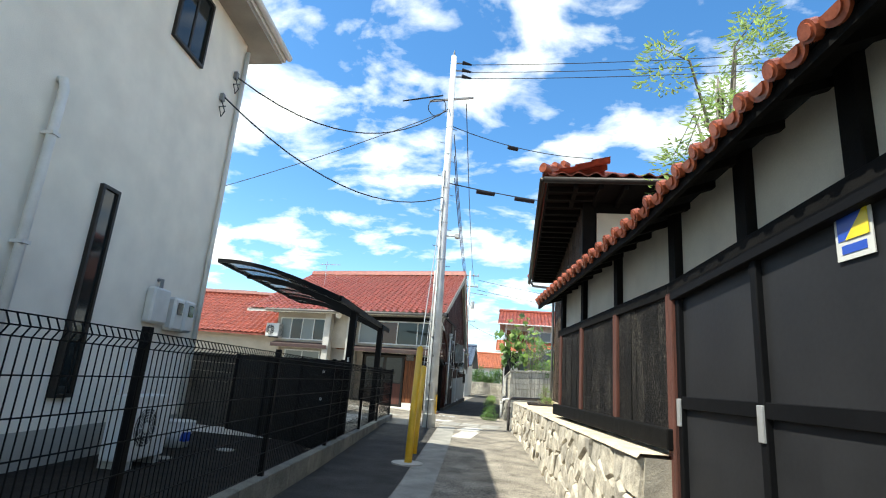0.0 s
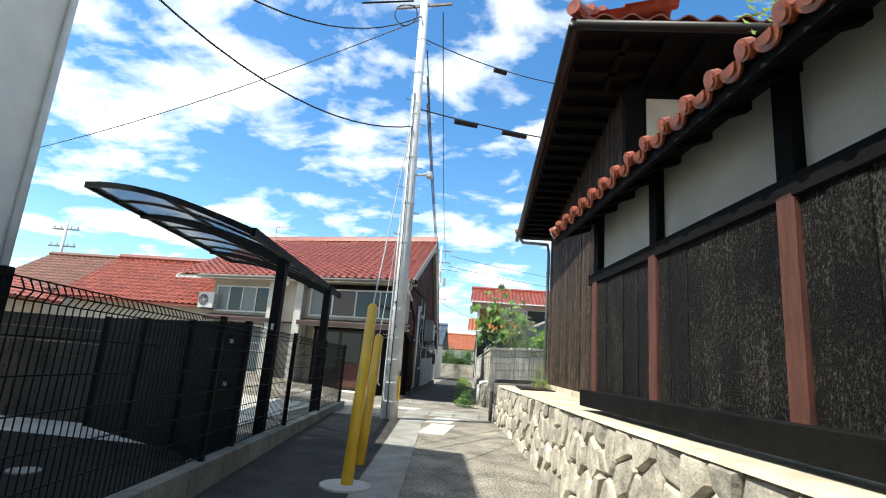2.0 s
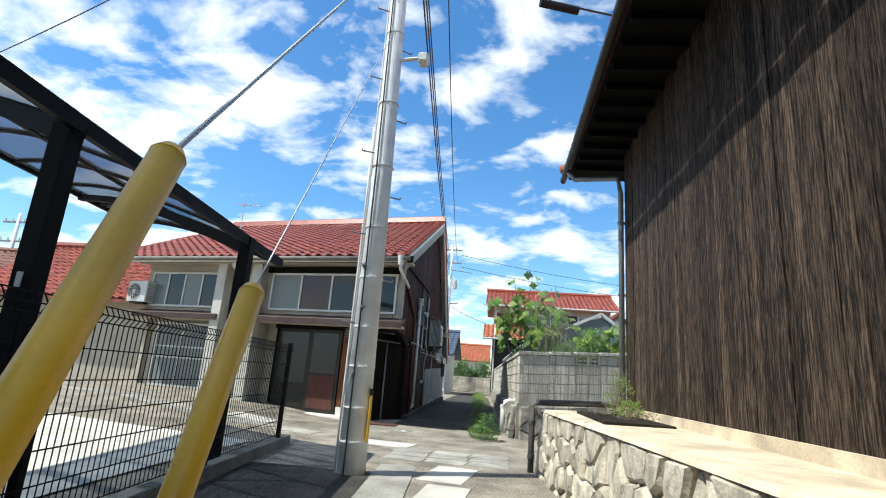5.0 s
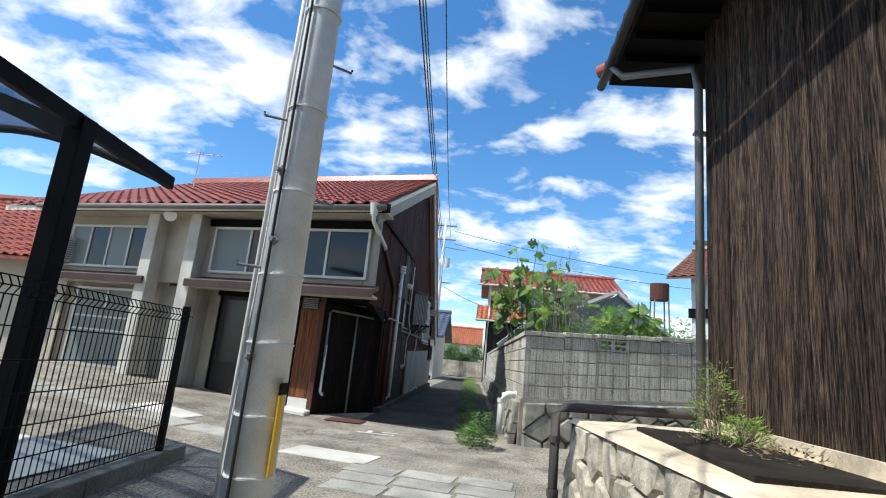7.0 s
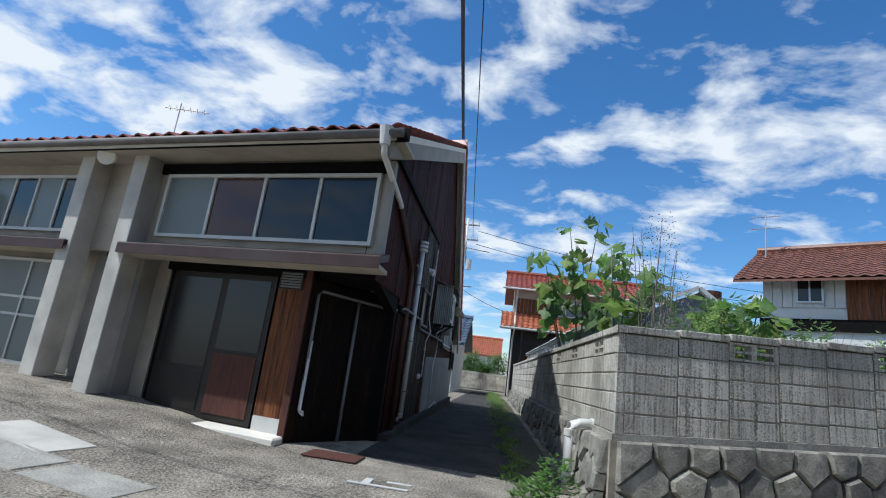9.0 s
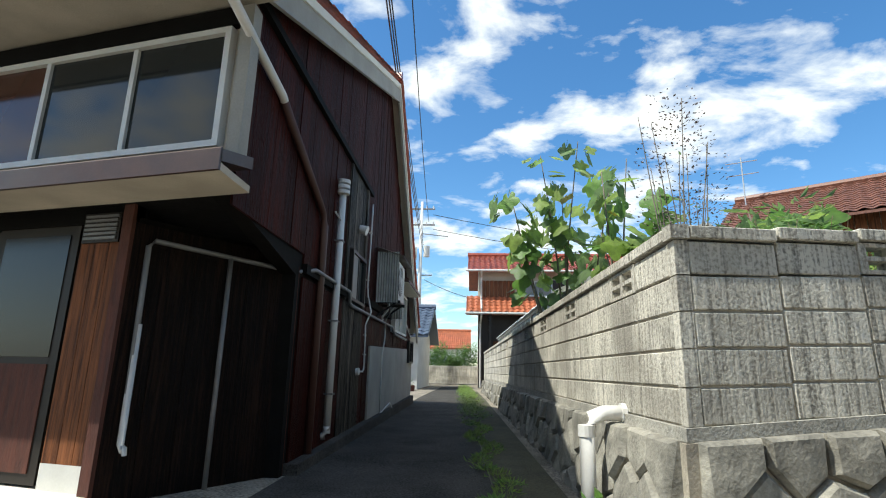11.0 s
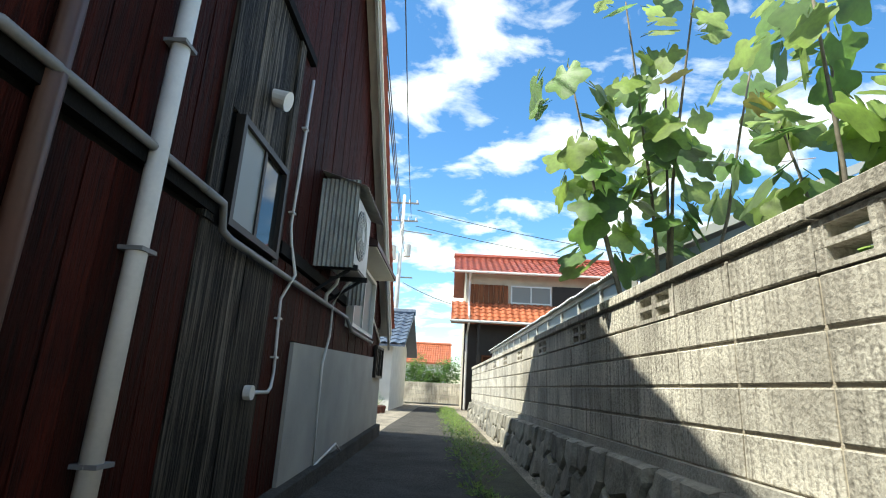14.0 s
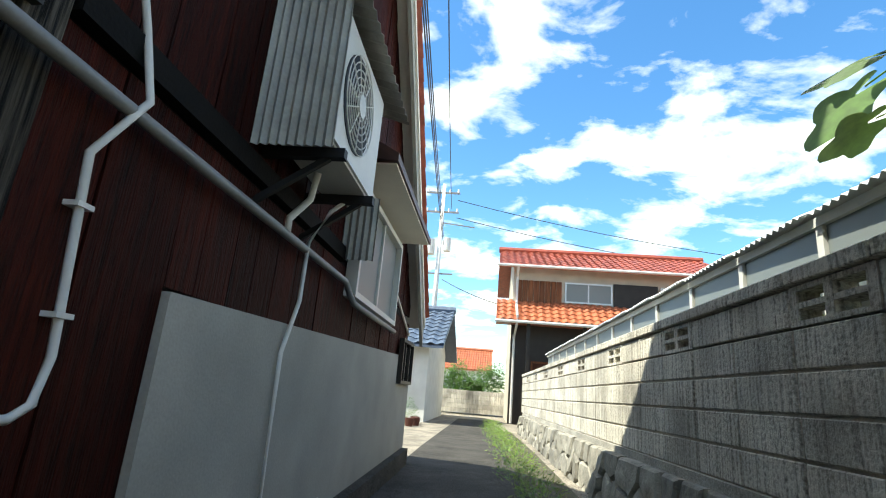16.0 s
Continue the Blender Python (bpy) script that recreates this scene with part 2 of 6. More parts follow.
M["dark_wood"] = charred("dark_wood", (0.005, 0.0035, 0.003), (0.032, 0.016, 0.010), (7.0, 7.0, 0.35), 6.0, 0.60)
M["black_beam"] = material("black_beam", (0.008, 0.0075, 0.007), 0.75, 0.4, 6.0, 0.3, spec=0.08)
M["plaster"] = material("plaster", (0.62, 0.58, 0.49), 0.85, 0.12, 3.0, 0.2, 80.0, stain=0.15, stain_color=(0.45, 0.41, 0.34))
M["post_red"] = material("post_red", (0.095, 0.030, 0.018), 0.8, 0.4, 5.0, 0.5, 30.0, stretch=(4, 4, 0.7))
M["red_board"] = material("red_board", (0.046, 0.0085, 0.0052), 0.6, 0.75, 4.0, 0.9, 20.0, island=0.4, stretch=(7, 7, 0.45), dark=(0.009, 0.0035, 0.003), speck=0.8, spec=0.06)
M["grey_board"] = charred("grey_board", (0.007, 0.0065, 0.006), (0.22, 0.19, 0.152), (10.0, 10.0, 0.30), 5.0, 0.605)
M["warm_wood"] = material("warm_wood", (0.20, 0.075, 0.030), 0.65, 0.6, 4.0, 0.5, 20.0, island=0.2, stretch=(7, 7, 0.35), dark=(0.05, 0.018, 0.008), spec=0.2)
M["black_metal"] = material("black_metal", (0.005, 0.005, 0.0056), 0.6, 0.2, 5.0, 0.05, spec=0.1)
M["dark_panel"] = material("dark_panel", (0.021, 0.021, 0.0225), 0.5, 0.25, 2.0, 0.05, 30, spec=0.15)
M["white_metal"] = material("white_metal", (0.62, 0.61, 0.57), 0.45, 0.1, 4.0, 0.03)
M["grey_pipe"] = material("grey_pipe", (0.20, 0.20, 0.20), 0.45, 0.2, 4.0, 0.05)
M["iron_pipe"] = material("iron_pipe", (0.085, 0.075, 0.07), 0.6, 0.4, 6.0, 0.2, stain=0.4, stain_color=(0.06, 0.035, 0.025), spec=0.2)
M["white_pipe"] = material("white_pipe", (0.68, 0.66, 0.62), 0.4, 0.12, 4.0, 0.04, stain=0.25, stain_color=(0.35, 0.33, 0.28))
M["pent"] = material("pent", (0.050, 0.022, 0.017), 0.5, 0.35, 4.0, 0.1, stain=0.4, stain_color=(0.09, 0.075, 0.065))
M["brown_pipe"] = material("brown_pipe", (0.080, 0.035, 0.026), 0.5, 0.2, 4.0, 0.05)
M["pole"] = material("pole", (0.70, 0.70, 0.68), 0.85, 0.2, 3.0, 0.25, 60.0, stain=0.25, stain_color=(0.38, 0.37, 0.34))
M["yellow"] = material("yellow", (0.72, 0.42, 0.02), 0.4, 0.15, 4.0, 0.05, stain=0.2, stain_color=(0.4, 0.25, 0.05))
M["stucco"] = material("stucco", (0.78, 0.73, 0.63), 0.9, 0.10, 2.0, 0.5, 110.0, stain=0.12, stain_color=(0.5, 0.47, 0.4))
M["house_plaster"] = material("house_plaster", (0.46, 0.41, 0.33), 0.92, 0.22, 1.8, 0.5, 90.0, stain=0.4, stain_color=(0.25, 0.215, 0.17))
M["old_gutter"] = material("old_gutter", (0.17, 0.15, 0.13), 0.6, 0.35, 3.0, 0.1, stain=0.4, stain_color=(0.10, 0.08, 0.065))
M["grey_render"] = material("grey_render", (0.35, 0.33, 0.29), 0.9, 0.2, 1.6, 0.2, 70.0, stain=0.35, stain_color=(0.2, 0.2, 0.18))
M["alu"] = material("alu", (0.55, 0.55, 0.54), 0.4, 0.1, 4.0, 0.03, metal=0.6)
M["bronze"] = material("bronze", (0.03, 0.025, 0.021), 0.45, 0.2, 4.0, 0.05, metal=0.2, spec=0.3)
M["wire"] = material("wire", (0.02, 0.02, 0.02), 0.6, 0.1, 4.0, 0.0)
M["smoke"] = glass("dark_glass", (0.010, 0.010, 0.010), 0.22)
M["pane"] = glass("pane", (0.018, 0.022, 0.022), 0.06)
M["frosted"] = glass("frosted", (0.17, 0.19, 0.185), 0.35)
M["curtain_pane"] = glass("curtain_pane", (0.06, 0.022, 0.014), 0.08)


# ---- builders ----
def part(name, bm, mat, parent=None, label="", smooth=False):
    me = bpy.data.meshes.new(name)
    bmesh.ops.recalc_face_normals(bm, faces=bm.faces)
    bm.to_mesh(me)
    bm.free()
    me.materials.append(M[mat] if isinstance(mat, str) else mat)
    if smooth:
        for p in me.polygons:
            p.use_smooth = True
    ob = new(name, me)
    if parent is not None:
        ob.parent = parent
        ob.matrix_parent_inverse = parent.matrix_basis.inverted()
    if label:
        ob["label"] = label
    return ob


def thing(name, label, category, at=(0, 0, 0), group="", kind="", turn=0.0):
    ob = new(name)
    ob.empty_display_size = 0.1
    ob.matrix_basis = pose(*at, 0, 0, turn)
    return tagged(ob, label, category, group, kind)


def box(bm, x0, x1, y0, y1, z0, z1, f=None, bevel=0.0):
    vs = [bm.verts.new((x, y, z)) for z in (z0, z1) for y in (y0, y1) for x in (x0, x1)]
    fs = [bm.faces.new([vs[i] for i in q]) for q in ((0, 2, 3, 1), (4, 5, 7, 6), (0, 1, 5, 4), (2, 6, 7, 3), (0, 4, 6, 2), (1, 3, 7, 5))]
    if bevel:
        es = list({e for q in fs for e in q.edges})
        r = bmesh.ops.bevel(bm, geom=es, offset=bevel, segments=1, affect="EDGES")
        vs = list({v for q in r["faces"] for v in q.verts} | {v for v in vs if v.is_valid})
    if f:
        for v in vs:
            v.co = f(v.co)
    return bm


def slab(x0, x1, y0, y1, z0, z1, f=None, bevel=0.0):
    return box(bmesh.new(), x0, x1, y0, y1, z0, z1, f, bevel)


def prism(bm, ring, way):
    way = Vector(way)
    a = [bm.verts.new(p) for p in ring]
    b = [bm.verts.new(Vector(p) + way) for p in ring]
    bm.faces.new(a[::-1]); bm.faces.new(b)
    for i in range(len(ring)):
        j = (i + 1) % len(ring)
        bm.faces.new((a[i], a[j], b[j], b[i]))
    return bm


def tube(bm, pts, r, n=8, r2=None, cap=True):
    pts = [Vector(p) for p in pts]
    rings = []
    for i, p in enumerate(pts):
        d = (pts[min(i + 1, len(pts) - 1)] - pts[max(i - 1, 0)]).normalized()
        a = d.cross(Vector((0, 0, 1)) if abs(d.z) < 0.9 else Vector((1, 0, 0))).normalized()
        b = d.cross(a)
        k = r if r2 is None else r + (r2 - r) * i / (len(pts) - 1)
        rings.append([bm.verts.new(p + k * (math.cos(q) * a + math.sin(q) * b)) for q in (2 * math.pi * j / n for j in range(n))])
    for u, v in zip(rings, rings[1:]):
        for j in range(n):
            bm.faces.new((u[j], u[(j + 1) % n], v[(j + 1) % n], v[j]))
    if cap:
        bm.faces.new(rings[0][::-1]); bm.faces.new(rings[-1])
    return bm


def pipe(pts, r, n=8, r2=None):
    return tube(bmesh.new(), pts, r, n, r2)


def beam(bm, a, b, w, h):
    """A square bar from a to b."""
    a, b = Vector(a), Vector(b)
    d = (b - a).normalized()
    s = d.cross(Vector((0, 0, 1)) if abs(d.z) < 0.95 else Vector((0, 1, 0))).normalized() * w / 2
    t = s.cross(d).normalized() * h / 2
    return prism(bm, [a + s + t, a - s + t, a - s - t, a + s - t], b - a)


def sweep(pts, w, heights):
    """A rectangular bar along a bent line, as one skin."""
    pts = [Vector(q) for q in pts]
    bm = bmesh.new()
    rings = []
    for i, q in enumerate(pts):
        d = (pts[min(i + 1, len(pts) - 1)] - pts[max(i - 1, 0)]).normalized()
        s = d.cross(Vector((0, 0, 1))).normalized() * w / 2
        t = s.cross(d).normalized() * heights[i] / 2
        rings.append([bm.verts.new(q + s * a + t * b) for a, b in ((1, 1), (-1, 1), (-1, -1), (1, -1))])
    for u, v in zip(rings, rings[1:]):
        for j in range(4):
            bm.faces.new((u[j], u[(j + 1) % 4], v[(j + 1) % 4], v[j]))
    bm.faces.new(rings[0][::-1]); bm.faces.new(rings[-1])
    return bm


def bar(a, b, w, h):
    return beam(bmesh.new(), a, b, w, h)


def sag(a, b, drop, n=14):
    a, b = Vector(a), Vector(b)
    return [a.lerp(b, i / n) - Vector((0, 0, 4 * drop * (i / n) * (1 - i / n))) for i in range(n + 1)]


def gz(x, y):
    """The height of the ground."""
    left = max(0.0, -4.4 - x) * 0.09 * min(1.0, max(0.0, (y - 15.0) / 5.0))
    return 0.03 + 0.14 * min(1.0, max(0.0, (y - 8.0) / 7.0)) + 0.012 * min(16.0, max(0.0, y - 19.0)) + min(left, 0.35)


def cells(w, h, nx, ny, jitter, rng, slant=0.0):
    """Irregular cells that fill a w by h field, by clipping each about its neighbours."""
    pts = []
    for j in range(ny):
        for i in range(nx):
            px = (i + 0.5 + (0.5 if j % 2 else 0.0) * slant + jitter * (rng.random() - 0.5)) * w / nx
            pts.append((px, (j + 0.5 + jitter * (rng.random() - 0.5)) * h / ny))
    out = []
    reach = 2.6 * max(w / nx, h / ny)
    for a in pts:
        poly = [(0, 0), (w, 0), (w, h), (0, h)]
        for b in pts:
            if a is b or abs(a[0] - b[0]) > reach:
                continue
            mx_, my_, dx, dy = (a[0] + b[0]) / 2, (a[1] + b[1]) / 2, b[0] - a[0], b[1] - a[1]
            q = []
            for i in range(len(poly)):
                p0, p1 = poly[i], poly[(i + 1) % len(poly)]
                s0, s1 = (p0[0] - mx_) * dx + (p0[1] - my_) * dy, (p1[0] - mx_) * dx + (p1[1] - my_) * dy
                if s0 <= 0:
                    q.append(p0)
                if s0 * s1 < 0:
                    k = s0 / (s0 - s1)
                    q.append((p0[0] + k * (p1[0] - p0[0]), p0[1] + k * (p1[1] - p0[1])))
            poly = q
            if len(poly) < 3:
                break
        if len(poly) >= 3:
            out.append(poly)
    return out


def stones(parent, mat, w, h, nx, ny, place, seed, jitter=0.75, slant=1.0, joint=0.014, proud=0.06):
    """Stones of a wall, each a piece of its own. place(u, v, out) gives the world point."""
    rng = random.Random(seed)
    for poly in cells(w, h, nx, ny, jitter, rng, slant):
        cx, cy = sum(p[0] for p in poly) / len(poly), sum(p[1] for p in poly) / len(poly)
        bm = bmesh.new()
        rings = []
        top = proud * (0.6 + 0.7 * rng.random())
        tx, ty = rng.uniform(-0.12, 0.12), rng.uniform(-0.12, 0.12)
        for shrink, out in ((joint, -0.05), (joint, top * 0.45), (joint + 0.03, top)):
            ring = []
            for x, y in poly:
                dx, dy = cx - x, cy - y
                k = min(0.6, shrink / max(0.03, math.hypot(dx, dy)))
                ux, uy = x + dx * k, y + dy * k
                ring.append(bm.verts.new(place(ux, uy, out + (tx * (ux - cx) + ty * (uy - cy)) * (out > 0))))
            rings.append(ring)
        for u, v in zip(rings, rings[1:]):
            for i in range(len(u)):
                j = (i + 1) % len(u)
                bm.faces.new((u[i], u[j], v[j], v[i]))
        mid = bm.verts.new(place(cx, cy, top * 1.12))
        for i in range(len(poly)):
            bm.faces.new((rings[-1][i], rings[-1][(i + 1) % len(poly)], mid))
        part("stone", bm, mat, parent)


def pantile_mesh(w, length, thick=0.018, wave=0.030):
    """One wavy roof tile; x across, y up the slope, z off the slope."""
    bm = bmesh.new()
    n = 8
    prof = [(w * (i / n), wave * math.sin(2 * math.pi * (i / n) + 2.4) + 0.012) for i in range(n + 1)]
    rows = []
    for y, lift in ((0.0, 0.034), (length, 0.0)):
        rows.append([bm.verts.new((x, y, z + lift)) for x, z in prof])
    low = [bm.verts.new((x, 0.0, z + 0.034 - thick)) for x, z in prof]
    for i in range(n):
        bm.faces.new((rows[0][i], rows[0][i + 1], rows[1][i + 1], rows[1][i]))
        bm.faces.new((low[i], low[i + 1], rows[0][i + 1], rows[0][i]))
    return bm


def roof_tiles(parent, eave_a, eave_b, up_vec, rows, cols, mat, pieces_rows=1, name="roof_tile"):
    """Lays tiles from the eave line a-b upwards. The lowest rows are pieces, the rest one joined part."""
    a, b, upv = Vector(eave_a), Vector(eave_b), Vector(up_vec)
    across = (b - a) / cols
    w, step = across.length, upv.length / rows
    e1, e2 = across.normalized(), upv.normalized()
    e3 = e1.cross(e2).normalized()
    if e3.z < 0:
        a, e1, across = b, -e1, -across
        e3 = e1.cross(e2).normalized()
    e2 = upv.normalized()
    src = pantile_mesh(w, step * 1.12)
    me = bpy.data.meshes.new(name)
    src.to_mesh(me); src.free()
    me.materials.append(M[mat])
    rot = Matrix((e1, e2, e3)).transposed().to_4x4()
    tv = np.array([v.co[:] for v in me.vertices])
    tf = np.array([list(p.vertices) for p in me.polygons])
    R3 = np.array(Matrix((e1, e2, e3)).transposed())
    allv, allf, k = [], [], 0
    rng = random.Random(rows * 100 + cols)
    for r in range(rows):
        for c in range(cols):
            p = a + across * c + upv * (r / rows) + e3 * rng.uniform(-0.004, 0.004)
            if r < pieces_rows:
                ob = new(name, me)
                ob.matrix_basis = Matrix.Translation(p) @ rot
                ob.parent = parent
                ob.matrix_parent_inverse = parent.matrix_basis.inverted()
            else:
                allv.append(tv @ R3.T + np.array(p)); allf.append(tf + k); k += len(tv)
    if allv:
        m2 = bpy.data.meshes.new("roof_tiles")
        m2.from_pydata(np.concatenate(allv).tolist(), [], np.concatenate(allf).tolist())
        m2.materials.append(M[mat])
        ob = new("roof_tiles", m2)
        ob.parent = parent
        ob.matrix_parent_inverse = parent.matrix_basis.inverted()
        ob["kind"] = "stuff"


def boards(parent, mat, a, b, z0, z1, width, out, seed, thick=0.02, name="board", ztop=None, jitter=0.25):
    """Upright boards from a to b, each a piece of its own; out is the way they face."""
    a, b, out = Vector((*a, 0)), Vector((*b, 0)), Vector((*out, 0)).normalized()
    rng = random.Random(seed)
    n = max(1, round((b - a).length / width))
    cuts = [0.0] + [(i + rng.uniform(-jitter, jitter)) / n for i in range(1, n)] + [1.0]
    d = (b - a).normalized()
    for u, v in zip(cuts, cuts[1:]):
        p, q = a.lerp(b, u) + d * 0.003, a.lerp(b, v) - d * 0.003
        t = thick + rng.uniform(-0.004, 0.006)
        zp, zq = (z1, z1) if ztop is None else (ztop(p), ztop(q))
        if min(zp, zq) - z0 < 0.05:
            continue
        ring = [p, q, q + out * t, p + out * t]
        bm = bmesh.new()
        lo = [bm.verts.new((*c.xy, z0)) for c in ring]
        hi = [bm.verts.new((*c.xy, z)) for c, z in zip(ring, (zp, zq, zq, zp))]
        bm.faces.new(lo[::-1]); bm.faces.new(hi)
        for i in range(4):
            j = (i + 1) % 4
            bm.faces.new((lo[i], lo[j], hi[j], hi[i]))
        part(name, bm, mat, parent)


# ---- ground and roads ----
def sheet(name, xs, ys, mat, lift=0.0, kind="structure", label="", category="ground", f=None):
    bm = bmesh.new()
    g = [[bm.verts.new((x, y, (f or gz)(x, y) + lift)) for x in xs] for y in ys]
    for r0, r1 in zip(g, g[1:]):
        for i in range(len(xs) - 1):
            bm.faces.new((r0[i], r0[i + 1], r1[i + 1], r1[i]))
    return tagged(part(name, bm, mat), label, category, kind=kind)


def span(a, b, step):
    n = max(1, round((b - a) / step))
    return [a + (b - a) * i / n for i in range(n + 1)]


far_x = [-400, -150, -60, -30] + span(-16, 8, 0.8) + [15, 30, 60, 150, 400]
far_y = [-400, -120, -40, -15] + span(-6, 56, 0.8) + [70, 100, 200, 450]
sheet("ground", far_x, far_y, "asphalt", label="worn grey asphalt with patches and stains")


def kerb_x(y):
    return -2.74 - 0.104 * (y - 6.3)


def stone_x(y):
    return float(np.interp(y, (-3.0, 5.0, 8.8, 13.2, 16.6), (1.7, 1.0, 0.62, 0.25, -0.08)))


def fence_x(y):
    return 0.79 + 0.13 * (9.5 - y)


def strip(name, x0f, x1f, y0, y1, mat, lift, label, category="road"):
    bm = bmesh.new()
    prev = None
    for y in span(y0, y1, 0.6):
        row = [bm.verts.new((x, y, gz(x, y) + lift)) for x in (x0f(y), (x0f(y) + x1f(y)) / 2, x1f(y))]
        if prev:
            for i in range(2):
                bm.faces.new((prev[i], prev[i + 1], row[i + 1], row[i]))
        prev = row
    return tagged(part(name, bm, mat), label, category, kind="structure")


strip("road", lambda y: kerb_x(y) + 0.02, lambda y: -0.95 - 0.075 * y, -5, 15.5, "dark_asphalt", 0.006, "dark patched asphalt lane")
strip("road_alley", lambda y: -3.05, lambda y: -1.1 - 0.03 * (y - 21), 21.6, 47, "dark_asphalt", 0.006, "dark asphalt alley between house and block wall")
strip("ground_verge", lambda y: -1.08 - 0.033 * (y - 21), lambda y: -0.5 - 0.034 * (y - 21), 21.2, 41, "grass_ground", 0.012, "mossy weedy soil verge along the wall", "verge")
strip("pavement", lambda y: -0.93 - 0.075 * y, lambda y: -0.45 - 0.075 * y, -5, 16.2, "concrete", 0.010, "concrete drain covers along the lane", "pavement")

# ---- left lot: kerb, fence, carport ----
LOT = 17.2
sheet("ground_lot", span(-12, -5.6, 1.6) + [-4.2, -3.2, -2.9], span(-4, 10.4, 0.9), "soil", 0.09, label="bare dark soil of the yard", f=lambda x, y: 0.03 - (0.12 if x > kerb_x(y) - 0.1 else 0))
sheet("pavement_carport", span(-14, -4.4, 1.2), span(10.42, 17.1, 0.8), "pale_concrete", 0.02, label="pale concrete floor under the carport", category="pavement")
kerb = thing("wall_kerb", "low mossy concrete block kerb under the fence", "kerb", (kerb_x(6), 6, 0), kind="structure")
for i in range(28):
    y0 = -5 + i * 0.793
    f = lambda c: Vector((kerb_x(c.y) + c.x, c.y, c.z))
    part("block", slab(-0.10, 0.05, y0 + 0.004, y0 + 0.789, -0.05, 0.31, f, 0.008), "kerb", kerb)


# ---- stone retaining wall and ledge ----
LEDGE = 1.03
rw = thing("wall_stone", "retaining wall of irregular tan and grey stones set in mortar", "stone wall", (stone_x(10), 10, 0), kind="structure")
bm = bmesh.new()
ys = span(4.95, 16.6, 0.6)
lo = [[bm.verts.new((x, y, -0.05)) for x in (stone_x(y) + 0.06, fence_x(min(y, 9.5)) + 0.9)] for y in ys]
hi = [[bm.verts.new((x, y, LEDGE - 0.03)) for x in (stone_x(y) + 0.12, fence_x(min(y, 9.5)) + 0.9)] for y in ys]
for i in range(len(ys) - 1):
    bm.faces.new((lo[i][0], lo[i + 1][0], hi[i + 1][0], hi[i][0]))
    bm.faces.new((hi[i][0], hi[i + 1][0], hi[i + 1][1], hi[i][1]))
    bm.faces.new((lo[i][1], lo[i + 1][1], hi[i + 1][1], hi[i][1]))
for i in (0, -1):
    bm.faces.new((lo[i][0], lo[i][1], hi[i][1], hi[i][0]))
part("mortar", bm, "mortar", rw)


def on_lane_face(u, v, out):
    y = 4.97 + u
    return Vector((stone_x(y) + 0.06 + 0.06 * v - out, y, v - 0.02))


stones(rw, "stone", 11.63, 1.02, 34, 4, on_lane_face, 11)
stones(rw, "stone", 1.3, 1.02, 4, 3, lambda u, v, o: Vector((-0.02 + u, 16.6 + o, v - 0.02)), 12)
strip_top = bmesh.new()
prev = None
for y in ys:
    row = [strip_top.verts.new(p) for p in ((stone_x(y) + 0.05, y, LEDGE - 0.035), (stone_x(y) + 0.08, y, LEDGE), (fence_x(min(y, 9.5)) + 0.9, y, LEDGE + 0.03))]
    if prev:
        for i in range(2):
            strip_top.faces.new((prev[i], prev[i + 1], row[i + 1], row[i]))
    prev = row
tagged(part("pavement_ledge", strip_top, "ledge"), "tan concrete ledge on top of the stone wall", "ledge", kind="structure")

# ---- walled fence with tiled coping and gate ----
fw = thing("wall_fence", "black-framed garden wall with charred boards, plaster panels and red tile coping", "garden wall", (fence_x(7), 7, LEDGE), kind="structure")
ff = lambda c: Vector((fence_x(c.y) + c.x, c.y, c.z + (0.07 * max(0.0, 4.95 - c.y) if c.z > 2.2 else 0.0)))
part("base_beam", slab(-0.10, 0.14, 4.9, 9.62, 1.08, 1.25, ff, 0.01), "black_beam", fw)
for y0, y1 in ((-1.5, 4.95), (4.95, 9.55)):
    part("head_beam", slab(-0.05, 0.10, y0, y1, 2.37, 2.49, ff, 0.008), "black_beam", fw)
part("core", slab(0.03, 0.14, 4.95, 9.5, 1.1, 3.12, ff), "plaster", fw)
part("core", slab(0.03, 0.14, -1.5, 4.948, 2.36, 3.12, ff), "plaster", fw)
for y in (9.35, 7.98, 6.43, 4.86, 3.75, 2.75, 1.6):
    part("post", slab(-0.035, 0.10, y - 0.07, y + 0.07, 2.45, 3.2, ff, 0.006), "black_beam", fw)
for y in (9.35, 7.98, 6.43, 4.93):
    part("red_post", slab(-0.05, 0.06, y - 0.065, y + 0.065, 1.2 if y > 5 else 0.0, 2.4, ff, 0.008), "post_red", fw, "weathered red-brown post")
for i, (y0, y1) in enumerate(((4.99, 6.36), (6.50, 7.91), (8.05, 9.28))):
    boards(fw, "char", (fence_x(y0), y0), (fence_x(y1), y1), 1.25, 2.37, 0.2, (-1, -0.13), 20 + i, 0.022)
# coping
for y0, y1 in ((-1.5, 4.95), (4.95, 9.95)):
    part("soffit", slab(-0.35, 0.5, y0, y1, 2.97, 3.01, lambda c: ff(c) + Vector((0, 0, 0.35 * (c.x + 0.42))), 0), "black_beam", fw)
for y0, y1 in ((-1.5, 4.95), (4.95, 9.97)):
    part("fascia", slab(-0.34, -0.30, y0, y1, 2.92, 2.99, ff), "black_beam", fw)

